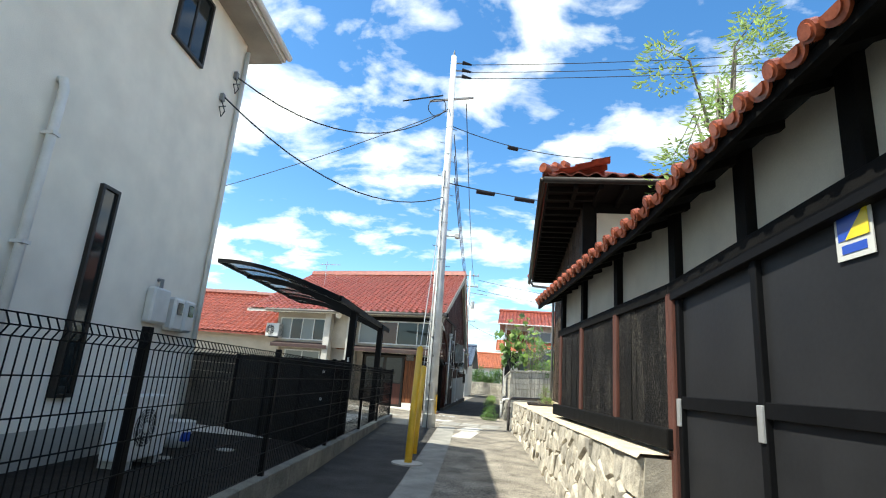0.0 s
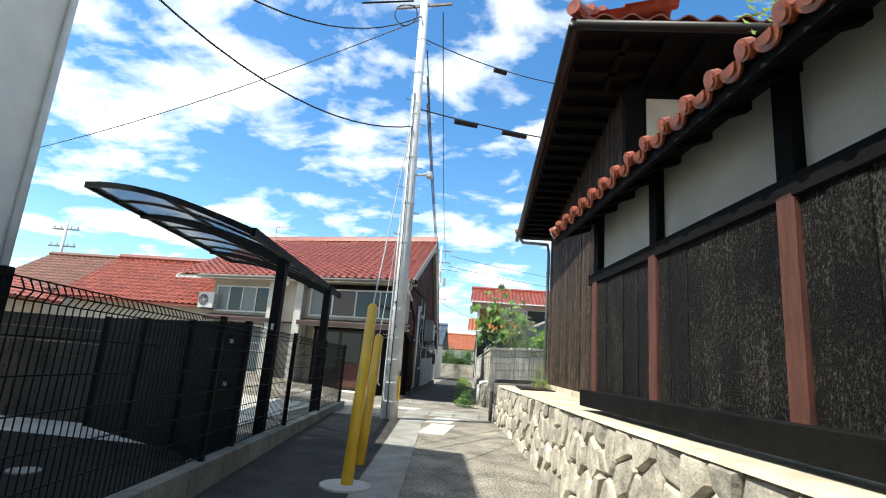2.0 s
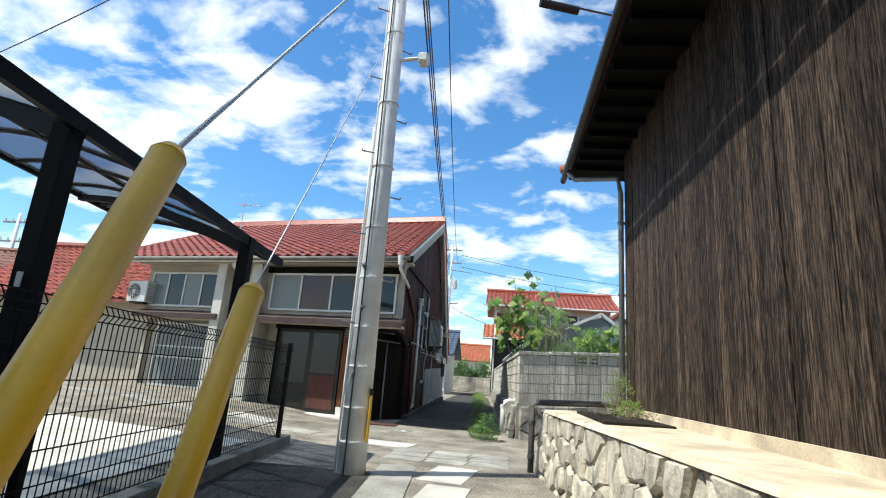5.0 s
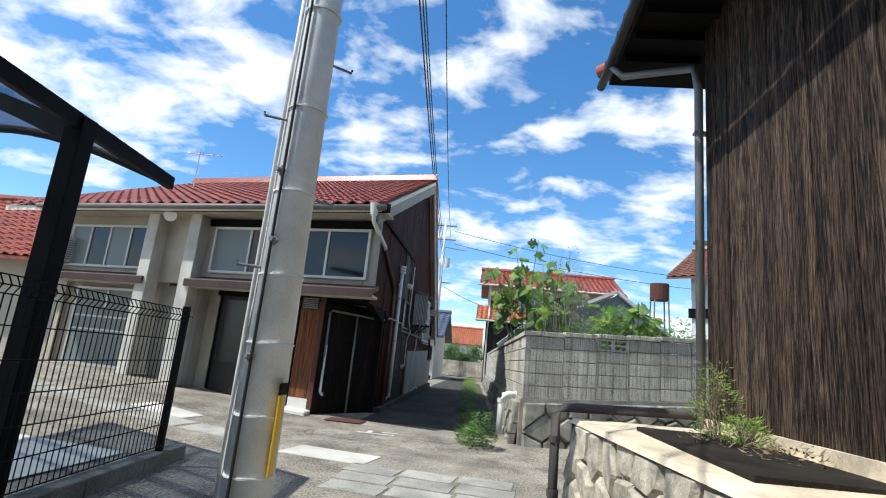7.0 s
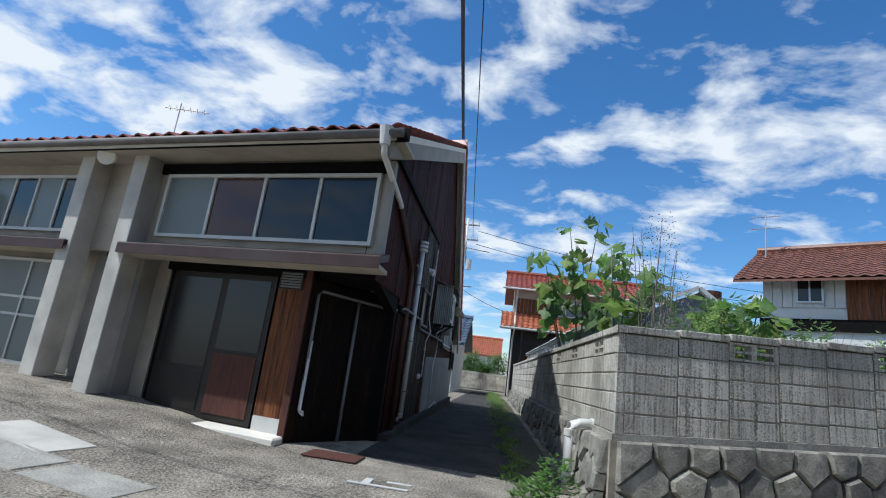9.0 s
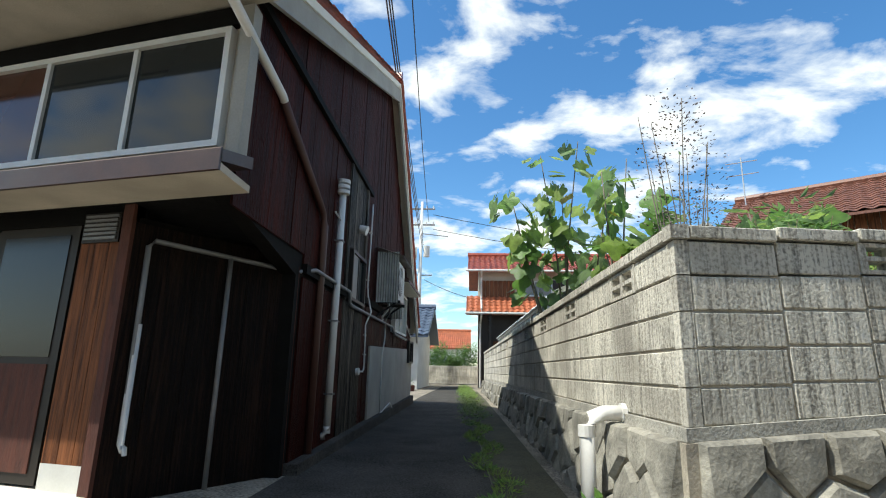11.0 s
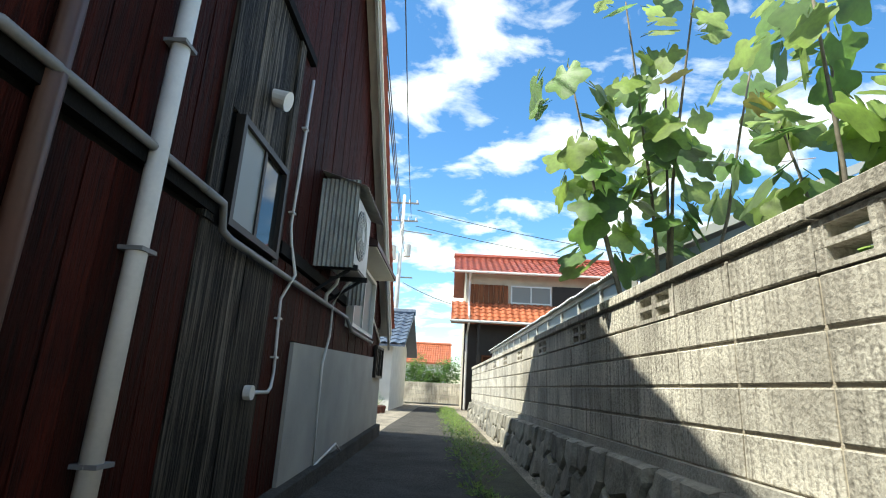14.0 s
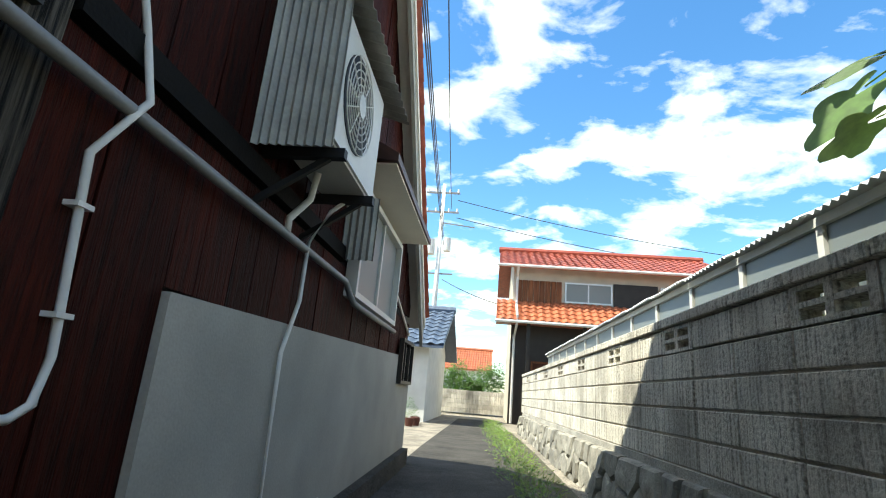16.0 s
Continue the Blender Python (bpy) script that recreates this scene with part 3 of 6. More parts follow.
# gate
gate = thing("gate", "wide dark grey sheet-metal gate in black frames, closed", "gate", (fence_x(3), 3, 0))
part("leaf", slab(0.02, 0.06, 3.72, 4.85, 0.12, 2.34, ff, 0.004), "dark_panel", gate)
part("leaf", slab(0.02, 0.06, 2.45, 3.66, 0.12, 2.34, ff, 0.004), "dark_panel", gate)
part("leaf", slab(0.02, 0.06, 1.2, 2.39, 0.12, 2.34, ff, 0.004), "dark_panel", gate)
part("leaf", slab(0.02, 0.06, -1.5, 1.14, 0.12, 2.34, ff, 0.004), "dark_panel", gate)
for y in (4.83, 3.69, 2.42, 1.17):
    part("stile", slab(-0.02, 0.05, y - 0.035, y + 0.035, 0.1, 2.36, ff, 0.005), "black_metal", gate)
part("rail", slab(-0.015, 0.05, -1.5, 4.8, 1.42, 1.52, ff, 0.005), "black_metal", gate)
part("bottom_rail", slab(-0.02, 0.05, -1.5, 4.85, 0.06, 0.18, ff, 0.005), "black_metal", gate)
part("top_rail", slab(-0.05, 0.06, -1.5, 4.9, 2.32, 2.40, ff, 0.005), "black_metal", gate)

# ---- storehouse behind the ledge ----
KX, KY0, KY1, KE = 1.17, 9.6, 16.6, 4.98
kura = thing("storehouse", "tall storehouse clad in charred vertical boards under red tile roof", "storehouse", (4, 13, LEDGE))
part("wall", slab(KX, KX + 6, KY0, KY1, 1.03, 5.3), "black_beam", kura)
part("plinth", slab(KX - 0.06, KX + 6, KY0, KY1 + 0.06, 0.9, 1.14), "ledge", kura, "tan concrete plinth")
boards(kura, "char_brown", (KX, KY0), (KX, KY1), 1.14, 5.05, 0.125, (-1, 0), 31, 0.024)
boards(kura, "char", (KX, KY0), (KX + 6, KY0), 1.14, 3.9, 0.22, (0, -1), 32, 0.024)
boards(kura, "char_brown", (KX, KY1), (KX + 6, KY1), 1.14, 5.05, 0.22, (0, 1), 33, 0.024)
part("plaster_panel", slab(KX + 0.22, KX + 2.2, KY0 - 0.03, KY0, 4.0, 4.7), "plaster", kura, "off-white plaster panel")
part("corner_post", slab(KX - 0.03, KX + 0.18, KY0 - 0.05, KY0 + 0.12, 1.1, 5.0, None, 0.01), "black_beam", kura)
EX, EY0, EY1, EW, KR = 0.42, 8.6, 17.7, 7.6, 1.25
# hipped roof with an open black underside
bm = bmesh.new()
lo = [bm.verts.new(p) for p in ((EX, EY0, KE), (EX + EW, EY0, KE), (EX + EW, EY1, KE), (EX, EY1, KE))]
hi = [bm.verts.new(p) for p in ((EX + EW / 2, EY0 + EW / 2, KE + KR), (EX + EW / 2, EY1 - EW / 2, KE + KR))]
bm.faces.new((lo[0], lo[1], hi[0])); bm.faces.new((lo[1], lo[2], hi[1], hi[0])); bm.faces.new((lo[2], lo[3], hi[1])); bm.faces.new((lo[3], lo[0], hi[0], hi[1]))
part("roof", bm, "red_tile", kura)
part("soffit", slab(EX + 0.02, EX + EW, EY0 + 0.02, EY1 - 0.02, KE - 0.07, KE - 0.02), "black_beam", kura)
for i in range(21):
    y = EY0 + 0.25 + i * 0.41
    part("rafter", slab(EX + 0.05, KX + 0.1, y - 0.035, y + 0.035, KE - 0.16, KE - 0.071), "black_beam", kura)
for i in range(8):
    x = EX + 0.5 + i * 0.41
    part("rafter", slab(x - 0.035, x + 0.035, EY0 + 0.05, KY0 + 0.05, KE - 0.16, KE - 0.072), "black_beam", kura)
n1 = KR / (EW / 2)
roof_tiles(kura, (EX - 0.06, EY0, KE + 0.02), (EX - 0.06, EY1, KE + 0.02), (1.1, 0, 1.1 * n1), 4, 31, "red_tile", 1)
roof_tiles(kura, (EX, EY0 - 0.06, KE + 0.02), (EX + EW, EY0 - 0.06, KE + 0.02), (0, 1.1, 1.1 * n1), 4, 27, "red_tile", 1)
for ex, ey, dx, dy in ((EX, EY0, 1, 1), (EX, EY1, 1, -1)):
    base = Vector((ex, ey, KE + 0.06))
    for k in range(3):
        part("hip_tile", pipe([base + Vector((dx, dy, n1)) * 0.05 + Vector((0, 0, 0.07 * k)), base + Vector((dx, dy, n1)) * 2.6 + Vector((0, 0, 0.07 * k))], 0.085 - 0.015 * k, 10), "glazed_tile", kura, smooth=True)
    for k, (r, o) in enumerate(((0.085, 0.0), (0.07, 0.2), (0.06, 0.36))):
        c = base + Vector((dx, dy, n1)) * o + Vector((0, 0, 0.10 + 0.06 * k))
        part("ridge_ornament", pipe([c - Vector((dx, dy, 0)) * 0.08, c + Vector((dx, dy, 0)) * 0.02], r, 14), "glazed_tile", kura, "carved round end tile")
# gutter and down pipe
part("gutter", pipe([(EX - 0.07, EY0 - 0.1, KE - 0.07), (EX - 0.07, EY1, KE - 0.09)], 0.055, 10), "bronze", kura, smooth=True)
part("gutter", pipe([(EX - 0.05, EY0 - 0.1, KE - 0.07), (EX + EW, EY0 - 0.1, KE - 0.07)], 0.055, 10), "bronze", kura, smooth=True)
part("downpipe", pipe([(EX - 0.05, 17.2, KE - 0.12), (EX + 0.05, 17.1, KE - 0.3), (KX - 0.1, 16.7, KE - 0.42), (KX - 0.07, 16.64, KE - 0.7), (KX - 0.07, 16.64, 1.05)], 0.04, 10), "grey_pipe", kura, smooth=True)
for z in (1.6, 2.7, 3.8):
    part("pipe_clip", slab(KX - 0.12, KX + 0.02, 16.61, 16.67, z, z + 0.03), "grey_pipe", kura)

# ---- block wall on a stone base ----
C0 = Vector((-0.17, 20.80, 0))                      # the corner
D1 = Vector((math.cos(radians(15)), math.sin(radians(15)), 0.06))   # along the front
D2 = Vector((-0.034, 1, 0)).normalized()            # along the alley
N1, N2 = Vector((D1.y, -D1.x, 0)), Vector((-D2.y, D2.x, 0))
BZ, CH, BL = 0.93, 0.208, 0.605
bw = thing("wall_block", "weathered grey ribbed concrete block wall with cap and pierced vent blocks", "block wall", tuple(C0), kind="structure")
LEN1, LEN2 = 5.9, 20.0


def block_mesh(length, height, depth, vent=False):
    bm = bmesh.new()
    if not vent:
        box(bm, 0.008, length - 0.008, 0, depth, 0.008, height - 0.008, None, 0.006)
    else:
        t = 0.03
        box(bm, 0.004, length - 0.004, 0, depth, 0.004, t)
        box(bm, 0.004, length - 0.004, 0, depth, height - t, height - 0.004)
        box(bm, 0.004, length - 0.004, 0, depth, height / 2 - 0.014, height / 2 + 0.014)
        for x in (0.004, length / 2 - 0.03, length - 0.064):
            box(bm, x, x + 0.06, 0.001, depth - 0.001, t, height / 2 - 0.014)
            box(bm, x, x + 0.06, 0.001, depth - 0.001, height / 2 + 0.014, height - t)
    me = bpy.data.meshes.new("block")
    bmesh.ops.recalc_face_normals(bm, faces=bm.faces)
    bm.to_mesh(me); bm.free()
    me.materials.append(M["block"])
    return me


plain, pierced, capm = block_mesh(BL, CH, 0.12), block_mesh(BL, CH, 0.12, True), block_mesh(BL, 0.09, 0.17)
CUT = 0.12 * math.tan(radians(38))


def mitre(k):
    """The corner point of both faces moved out by k."""
    return C0 + (N1 + N2) * (k / (1 + N1.dot(N2)))


def upright(ring, z0, z1):
    return prism(bmesh.new(), [Vector((q.x, q.y, q.z + z0)) for q in ring], (0, 0, z1 - z0))


for d, n, count, vents in ((D1, N1, 10, (2, 5, 8)), (D2, N2, 34, (1, 4, 7, 10, 13, 16, 19, 22, 25, 28, 31))):
    turn3 = Matrix((d, -n, Vector((0, 0, 1)))).transposed().to_4x4()
    for r in range(6):
        for c in range(count):
            me = capm if r == 5 else pierced if r == 4 and c in vents else plain
            ob = new("cap_block" if r == 5 else "block", me)
            ob.matrix_basis = Matrix.Translation(C0 + d * (CUT + BL * c) + n * (0.025 if r == 5 else 0.0) + Vector((0, 0, BZ + CH * r))) @ turn3
            ob.parent = bw
            ob.matrix_parent_inverse = bw.matrix_basis.inverted()
for r in range(6):
    k, t = (0.025, 0.145) if r == 5 else (0.0, 0.12)
    ring = [mitre(k), C0 + D1 * (CUT - 0.004) + N1 * k, mitre(k - t), C0 + D2 * (CUT - 0.004) + N2 * k]
    z0 = BZ + CH * r
    part("corner_block", upright(ring, z0 + 0.004, z0 + (0.09 if r == 5 else CH) - 0.004), "block", bw)
for d, n, ln in ((D1, N1, LEN1), (D2, N2, LEN2)):
    for name, k0, k1, z0, z1, mat in (("mortar", -0.012, -0.1, BZ, BZ + 4 * CH - 0.01, "mortar"), ("footing", 0.03, -0.25, BZ - 0.07, BZ, "concrete"), ("base", 0.05, -0.3, -0.1, BZ - 0.075, "mortar")):
        ring = [mitre(k0), C0 + d * ln + n * k0, C0 + d * ln + n * k1, mitre(k1)]
        part(name, upright(ring, z0, z1), mat, bw)
stones(bw, "old_stone", LEN1, 0.90, 15, 3, lambda u, v, o: C0 + D1 * u + N1 * (0.09 + o - 0.05 * v) + Vector((0, 0, v - 0.03)), 41, 0.35, 1.0)
stones(bw, "old_stone", LEN2, 0.84, 52, 3, lambda u, v, o: C0 + D2 * u + N2 * (0.17 + o - 0.14 * v) + Vector((0, 0, v + 0.03)), 42, 0.6, 1.0)
sheet("ground_garden", span(-0.2, 12, 1.5), span(20.8, 42, 1.5), "grass_ground", 0, label="weedy soil of the raised garden", f=lambda x, y: 1.1 if (x + 0.2) * 0.26 < (y - 20.95) * 0.96 and x > -0.1 - 0.034 * (y - 20.4) else -0.5)

# ---- house with the red roof ----
HX = -3.09
SK = 0.215
hs = lambda c: Vector((c.x, c.y - SK * (c.x - HX), c.z))


def hf(c):
    """The skewed front of the house, its upper storey lifted."""
    x = HX + 1.07 * (c.x - HX)
    return Vector((x, c.y - SK * (x - HX) + 0.5 * min(1.0, max(0.0, (24.0 - c.y) / 3.0)), c.z + 0.19 * min(1.0, max(0.0, (c.z - 0.4) / 1.6))))


house = thing("house", "old house with red tile roof, dark board gable and concrete pillars", "house", (-8, 25, 0.3))


def hpart(name, x0, x1, y0, y1, z0, z1, mat, parent=None, label="", bevel=0.0):
    return part(name, slab(x0, x1, y0, y1, z0, z1, hf, bevel), mat, parent or house, label)


EAVE, EY, AY, AZ, RY, RZ = 4.02, 20.55, 27.5, 7.0, 32.4, 2.33


def roof_z(y):
    return EAVE + (AZ - EAVE) * (y - EY) / (AY - EY) if y < AY else AZ + (RZ - AZ) * (y - AY) / (RY - AY)


HL, ROOF_L = -10.4, -12.3
# gable wall, a solid with the outline of the side
ring = [(HX, 22.8, 0.0), (HX, 31.9, 0.0), (HX, 31.9, roof_z(31.9) - 0.15), (HX, AY, AZ - 0.2), (HX, 21.25, roof_z(21.25) - 0.15), (HX, 21.25, 2.42), (HX, 22.8, 2.1)]
part("wall", prism(bmesh.new(), [Vector(p) for p in ring], (-0.15, 0, 0)), "black_beam", house)
hpart("wall", HL, HX - 0.002, 20.72, 20.85, 2.3, 3.85, "house_plaster", label="cream plaster upper front wall")
hpart("wall", HL, -6.3, 21.05, 21.2, 0, 2.5, "house_plaster")
hpart("wall", -6.3, -3.95, 21.1, 21.25, 0, 2.5, "black_beam")
hpart("wall", HL, HL + 0.15, 20.9, 31.9, 0, 3.5, "house_plaster")
part("wall", prism(bmesh.new(), [hf(Vector(p)) for p in ((-3.97, 20.95, 0.0), (-3.14, 22.8, 0.0), (-3.3, 22.9, 0.0), (-4.1, 21.1, 0.0))], (0, 0, 2.35)), "black_beam", house)
hpart("jetty_floor", -6.5, HX, 20.75, 22.9, 2.25, 2.36, "black_beam")
# roof slabs
for name, y0, z0, y1, z1 in (("roof", EY, EAVE, AY, AZ), ("roof", AY, AZ, RY, RZ)):
    ring = [hs(Vector(p)) for p in ((-2.87, y0, z0 - 0.03), (ROOF_L, y0, z0 - 0.03), (ROOF_L, y1, z1 - 0.03), (-2.87, y1, z1 - 0.03))]
    part(name, prism(bmesh.new(), ring, (0, 0, -0.10)), "stucco", house)
roof_tiles(house, hs(Vector((ROOF_L, EY - 0.05, EAVE))), hs(Vector((-2.83, EY - 0.05, EAVE))), Vector((0, AY - EY + 0.05, AZ - EAVE)), 23, 33, "red_tile", 1)
roof_tiles(house, hs(Vector((ROOF_L, RY, RZ))), hs(Vector((-2.83, RY, RZ))), Vector((0, AY - RY, AZ - RZ)), 26, 33, "red_tile", 0)
part("ridge", prism(bmesh.new(), [hs(Vector(p)) for p in ((-2.85, AY - 0.16, AZ), (-2.85, AY - 0.09, AZ + 0.2), (-2.85, AY, AZ + 0.25), (-2.85, AY + 0.09, AZ + 0.2), (-2.85, AY + 0.16, AZ))], hs(Vector((ROOF_L, AY, 0))) - hs(Vector((-2.85, AY, 0)))), "red_tile", house)
# bargeboard
for y0, z0, y1, z1 in ((EY, EAVE, AY, AZ), (AY, AZ, RY, RZ)):
    ring = [Vector(p) for p in ((-2.89, y0, z0 - 0.05), (-2.89, y1, z1 - 0.05), (-2.89, y1, z1 - 0.40), (-2.89, y0, z0 - 0.34))]
    part("bargeboard", prism(bmesh.new(), ring, (-0.04, 0, 0)), "grey_render", house, "grey painted bargeboard")
# pillars
for x0 in (-6.92, -7.95):
    hpart("pillar", x0, x0 + 0.27, 20.35, 20.75, 0.1, 3.85, "pale_concrete", bevel=0.01)
hpart("step", -6.3, -3.95, 20.62, 21.1, 0.0, 0.28, "stucco", label="pale concrete door sill", bevel=0.02)

# ---- neighbour's house behind the fence ----
LHY = 8.8
lf = lambda c: Vector((-5.95 - 0.1 * (c.y - 9) + c.x, c.y, c.z))
lhouse = thing("house", "tall cream stucco modern house with narrow windows", "house", (-7.5, 4, 0.1))
part("wall", slab(-6, 0, -6, LHY, 0.55, 8.2, lf), "stucco", lhouse)
part("foundation", slab(-6, 0.01, -6, LHY + 0.01, 0, 0.55, lf), "grey_render", lhouse)
part("roof", slab(-6.5, 0.6, -6.6, LHY + 0.7, 8.15, 8.35, lf), "white_metal", lhouse)

# ---- utility pole ----
pole = thing("utility_pole", "tapered grey concrete utility pole with step bolts and cable fittings", "utility pole", (-2.33, 15.38, 0.17))
part("shaft", pipe([(-2.33, 15.38, 0.0), (-2.35, 15.42, 4.0), (-2.52, 15.70, 12.3)], 0.172, 20, 0.095), "pole", pole, smooth=True)

# guards of the stay wires
for x, y, z0, tx, ty, tz in ((-1.74, 9.5, 0.05, -1.88, 10.51, 2.06), (-1.86, 10.6, 0.08, -1.94, 11.43, 1.71)):
    g = thing("stay_guard", "yellow plastic guard tube on a pole stay wire", "stay guard", (x, y, z0), "yellow stay guards")
    part("tube", pipe([(x, y, 0.03), (tx, ty, tz)], 0.065, 14), "yellow", g, smooth=True)
    part("cap", pipe([(tx, ty, tz), Vector((tx, ty, tz)) + Vector((tx - x, ty - y, tz)).normalized() * 0.04], 0.067, 14, 0.045), "yellow", g)
    part("seam", pipe([Vector((x, y, 0.03)).lerp(Vector((tx, ty, tz)), 0.42), Vector((x, y, 0.03)).lerp(Vector((tx, ty, tz)), 0.43)], 0.068, 14), "yellow", g)


# ---- coping tiles of the garden wall ----
def eave_tile_mesh(w):
    """An eave tile: wavy body, a pendant front plate with raised rings and a round knob."""
    bm = pantile_mesh(w, 0.34, wave=0.02)
    n = 10
    for depth, r0 in ((0.0, 1.0), (-0.012, 0.62)):
        top = [bm.verts.new((w * 0.30 + w * 0.33 * r0 * math.cos(math.pi * i / n), -0.004 + depth, 0.045 + 0.0 * i)) for i in (0, n)]
        arc = [bm.verts.new((w * 0.30 + w * 0.33 * r0 * math.cos(math.pi * i / n), -0.004 + depth, 0.045 - 0.085 * r0 * math.sin(math.pi * i / n))) for i in range(1, n)]
        back = [bm.verts.new(v.co + Vector((0, 0.02, 0))) for v in (top[0], *arc, top[1])]
        loop = [top[0], *arc, top[1]]
        bm.faces.new(loop)
        for i in range(len(loop) - 1):
            bm.faces.new((loop[i], loop[i + 1], back[i + 1], back[i]))
    for r, d in ((0.058, 0.02), (0.040, 0.032)):
        c = Vector((w * 0.80, 0.0, 0.052))
        ring = [bm.verts.new(c + Vector((r * math.cos(2 * math.pi * i / 12), -d, r * math.sin(2 * math.pi * i / 12)))) for i in range(12)]
        rear = [bm.verts.new(v.co + Vector((0, d + 0.03, 0))) for v in ring]
        bm.faces.new(ring)
        for i in range(12):
            bm.faces.new((ring[i], ring[(i + 1) % 12], rear[(i + 1) % 12], rear[i]))
    bmesh.ops.recalc_face_normals(bm, faces=bm.faces)
    me = bpy.data.meshes.new("eave_tile")
    bm.to_mesh(me); bm.free()
    me.materials.append(M["glazed_tile"])
    return me


TW = 0.285
em = eave_tile_mesh(TW)
along = Vector((0.13, -1.0, 0)).normalized()         # towards the start of the walk
slope = Vector((1, 0.13, 0)).normalized() * 0.94 + Vector((0, 0, 0.34))
slope.normalize()
off = along.cross(slope).normalized()
rot = Matrix((along, slope, off)).transposed().to_4x4()
if off.z < 0:
    along = -along
    off = along.cross(slope).normalized()
    rot = Matrix((along, slope, off)).transposed().to_4x4()
for i in range(41):
    y = 9.78 - i * TW
    ob = new("eave_tile", em)
    ob.matrix_basis = Matrix.Translation((fence_x(y) - 0.37, y, 3.0 + 0.07 * max(0.0, 4.95 - y))) @ rot
    ob.parent = fw
    ob.matrix_parent_inverse = fw.matrix_basis.inverted()
roof_tiles(fw, Vector((fence_x(4.95) - 0.13, 4.95, 3.13)), Vector((fence_x(9.98) - 0.13, 9.98, 3.13)), slope * 0.6, 2, 18, "glazed_tile", 0)
roof_tiles(fw, Vector((fence_x(-1.5) - 0.13, -1.5, 3.13 + 0.07 * 6.45)), Vector((fence_x(4.95) - 0.13, 4.95, 3.13)), slope * 0.6, 2, 23, "glazed_tile", 0)
part("verge_tile", pipe([(fence_x(9.8) - 0.40, 9.82, 3.02), (fence_x(9.8) - 0.33, 9.82, 3.06), (fence_x(9.8) + 0.3, 9.82, 3.34)], 0.07, 10), "glazed_tile", fw, "rounded glazed end tile", smooth=True)
part("ridge_tile", pipe([(fence_x(-1.5) + 0.5, -1.5, 3.84), (fence_x(4.95) + 0.5, 4.95, 3.40), (fence_x(10) + 0.5, 10.0, 3.40)], 0.10, 10), "glazed_tile", fw, smooth=True)
for i in range(26):
    y = 9.8 - i * 0.43
    part("rafter", slab(-0.31, 0.05, y - 0.03, y + 0.03, 2.91, 2.97, lambda c: ff(c) + Vector((0, 0, 0.35 * (c.x + 0.42)))), "black_beam", fw)

# security plate on the gate
sign = thing("sign", "blue and yellow security company plate on the gate", "sign", (fence_x(2.9), 2.9, 2.2))
sf = lambda y, z, o: Vector((fence_x(y) + 0.012 - o, y, z))
SY0, SY1, SZ0, SZ1 = 2.74, 2.98, 2.24, 2.53
part("plate", prism(bmesh.new(), [sf(SY0, SZ0, 0.0), sf(SY1, SZ0, 0.0), sf(SY1, SZ1, 0.0), sf(SY0, SZ1, 0.0)], (-0.006, 0, 0)), "white_metal", sign)
M["sign_blue"] = material("sign_blue", (0.02, 0.07, 0.42), 0.35, 0.05, 4, 0.0)
M["sign_yellow"] = material("sign_yellow", (0.80, 0.62, 0.02), 0.35, 0.05, 4, 0.0)
part("blue_field", prism(bmesh.new(), [sf(SY1 - 0.02, SZ0 + 0.10, 0.007), sf(SY1 - 0.02, SZ1 - 0.02, 0.007), sf(SY0 + 0.02, SZ1 - 0.02, 0.007), sf(SY0 + 0.10, SZ0 + 0.10, 0.007)], (-0.002, 0, 0)), "sign_blue", sign)
part("yellow_field", prism(bmesh.new(), [sf(SY0 + 0.015, SZ0 + 0.10, 0.010), sf(SY0 + 0.015, SZ1 - 0.03, 0.010), sf(SY1 - 0.07, SZ0 + 0.10, 0.010)], (-0.002, 0, 0)), "sign_yellow", sign)
part("word_bar", prism(bmesh.new(), [sf(SY0 + 0.04, SZ0 + 0.03, 0.007), sf(SY1 - 0.04, SZ0 + 0.03, 0.007), sf(SY1 - 0.04, SZ0 + 0.075, 0.007), sf(SY0 + 0.04, SZ0 + 0.075, 0.007)], (-0.002, 0, 0)), "sign_blue", sign)
for y in (3.69, 4.83):
    part("hinge", slab(-0.035, 0.0, y - 0.03, y + 0.03, 1.28, 1.50, ff, 0.004), "alu", gate, "bare metal hinge")

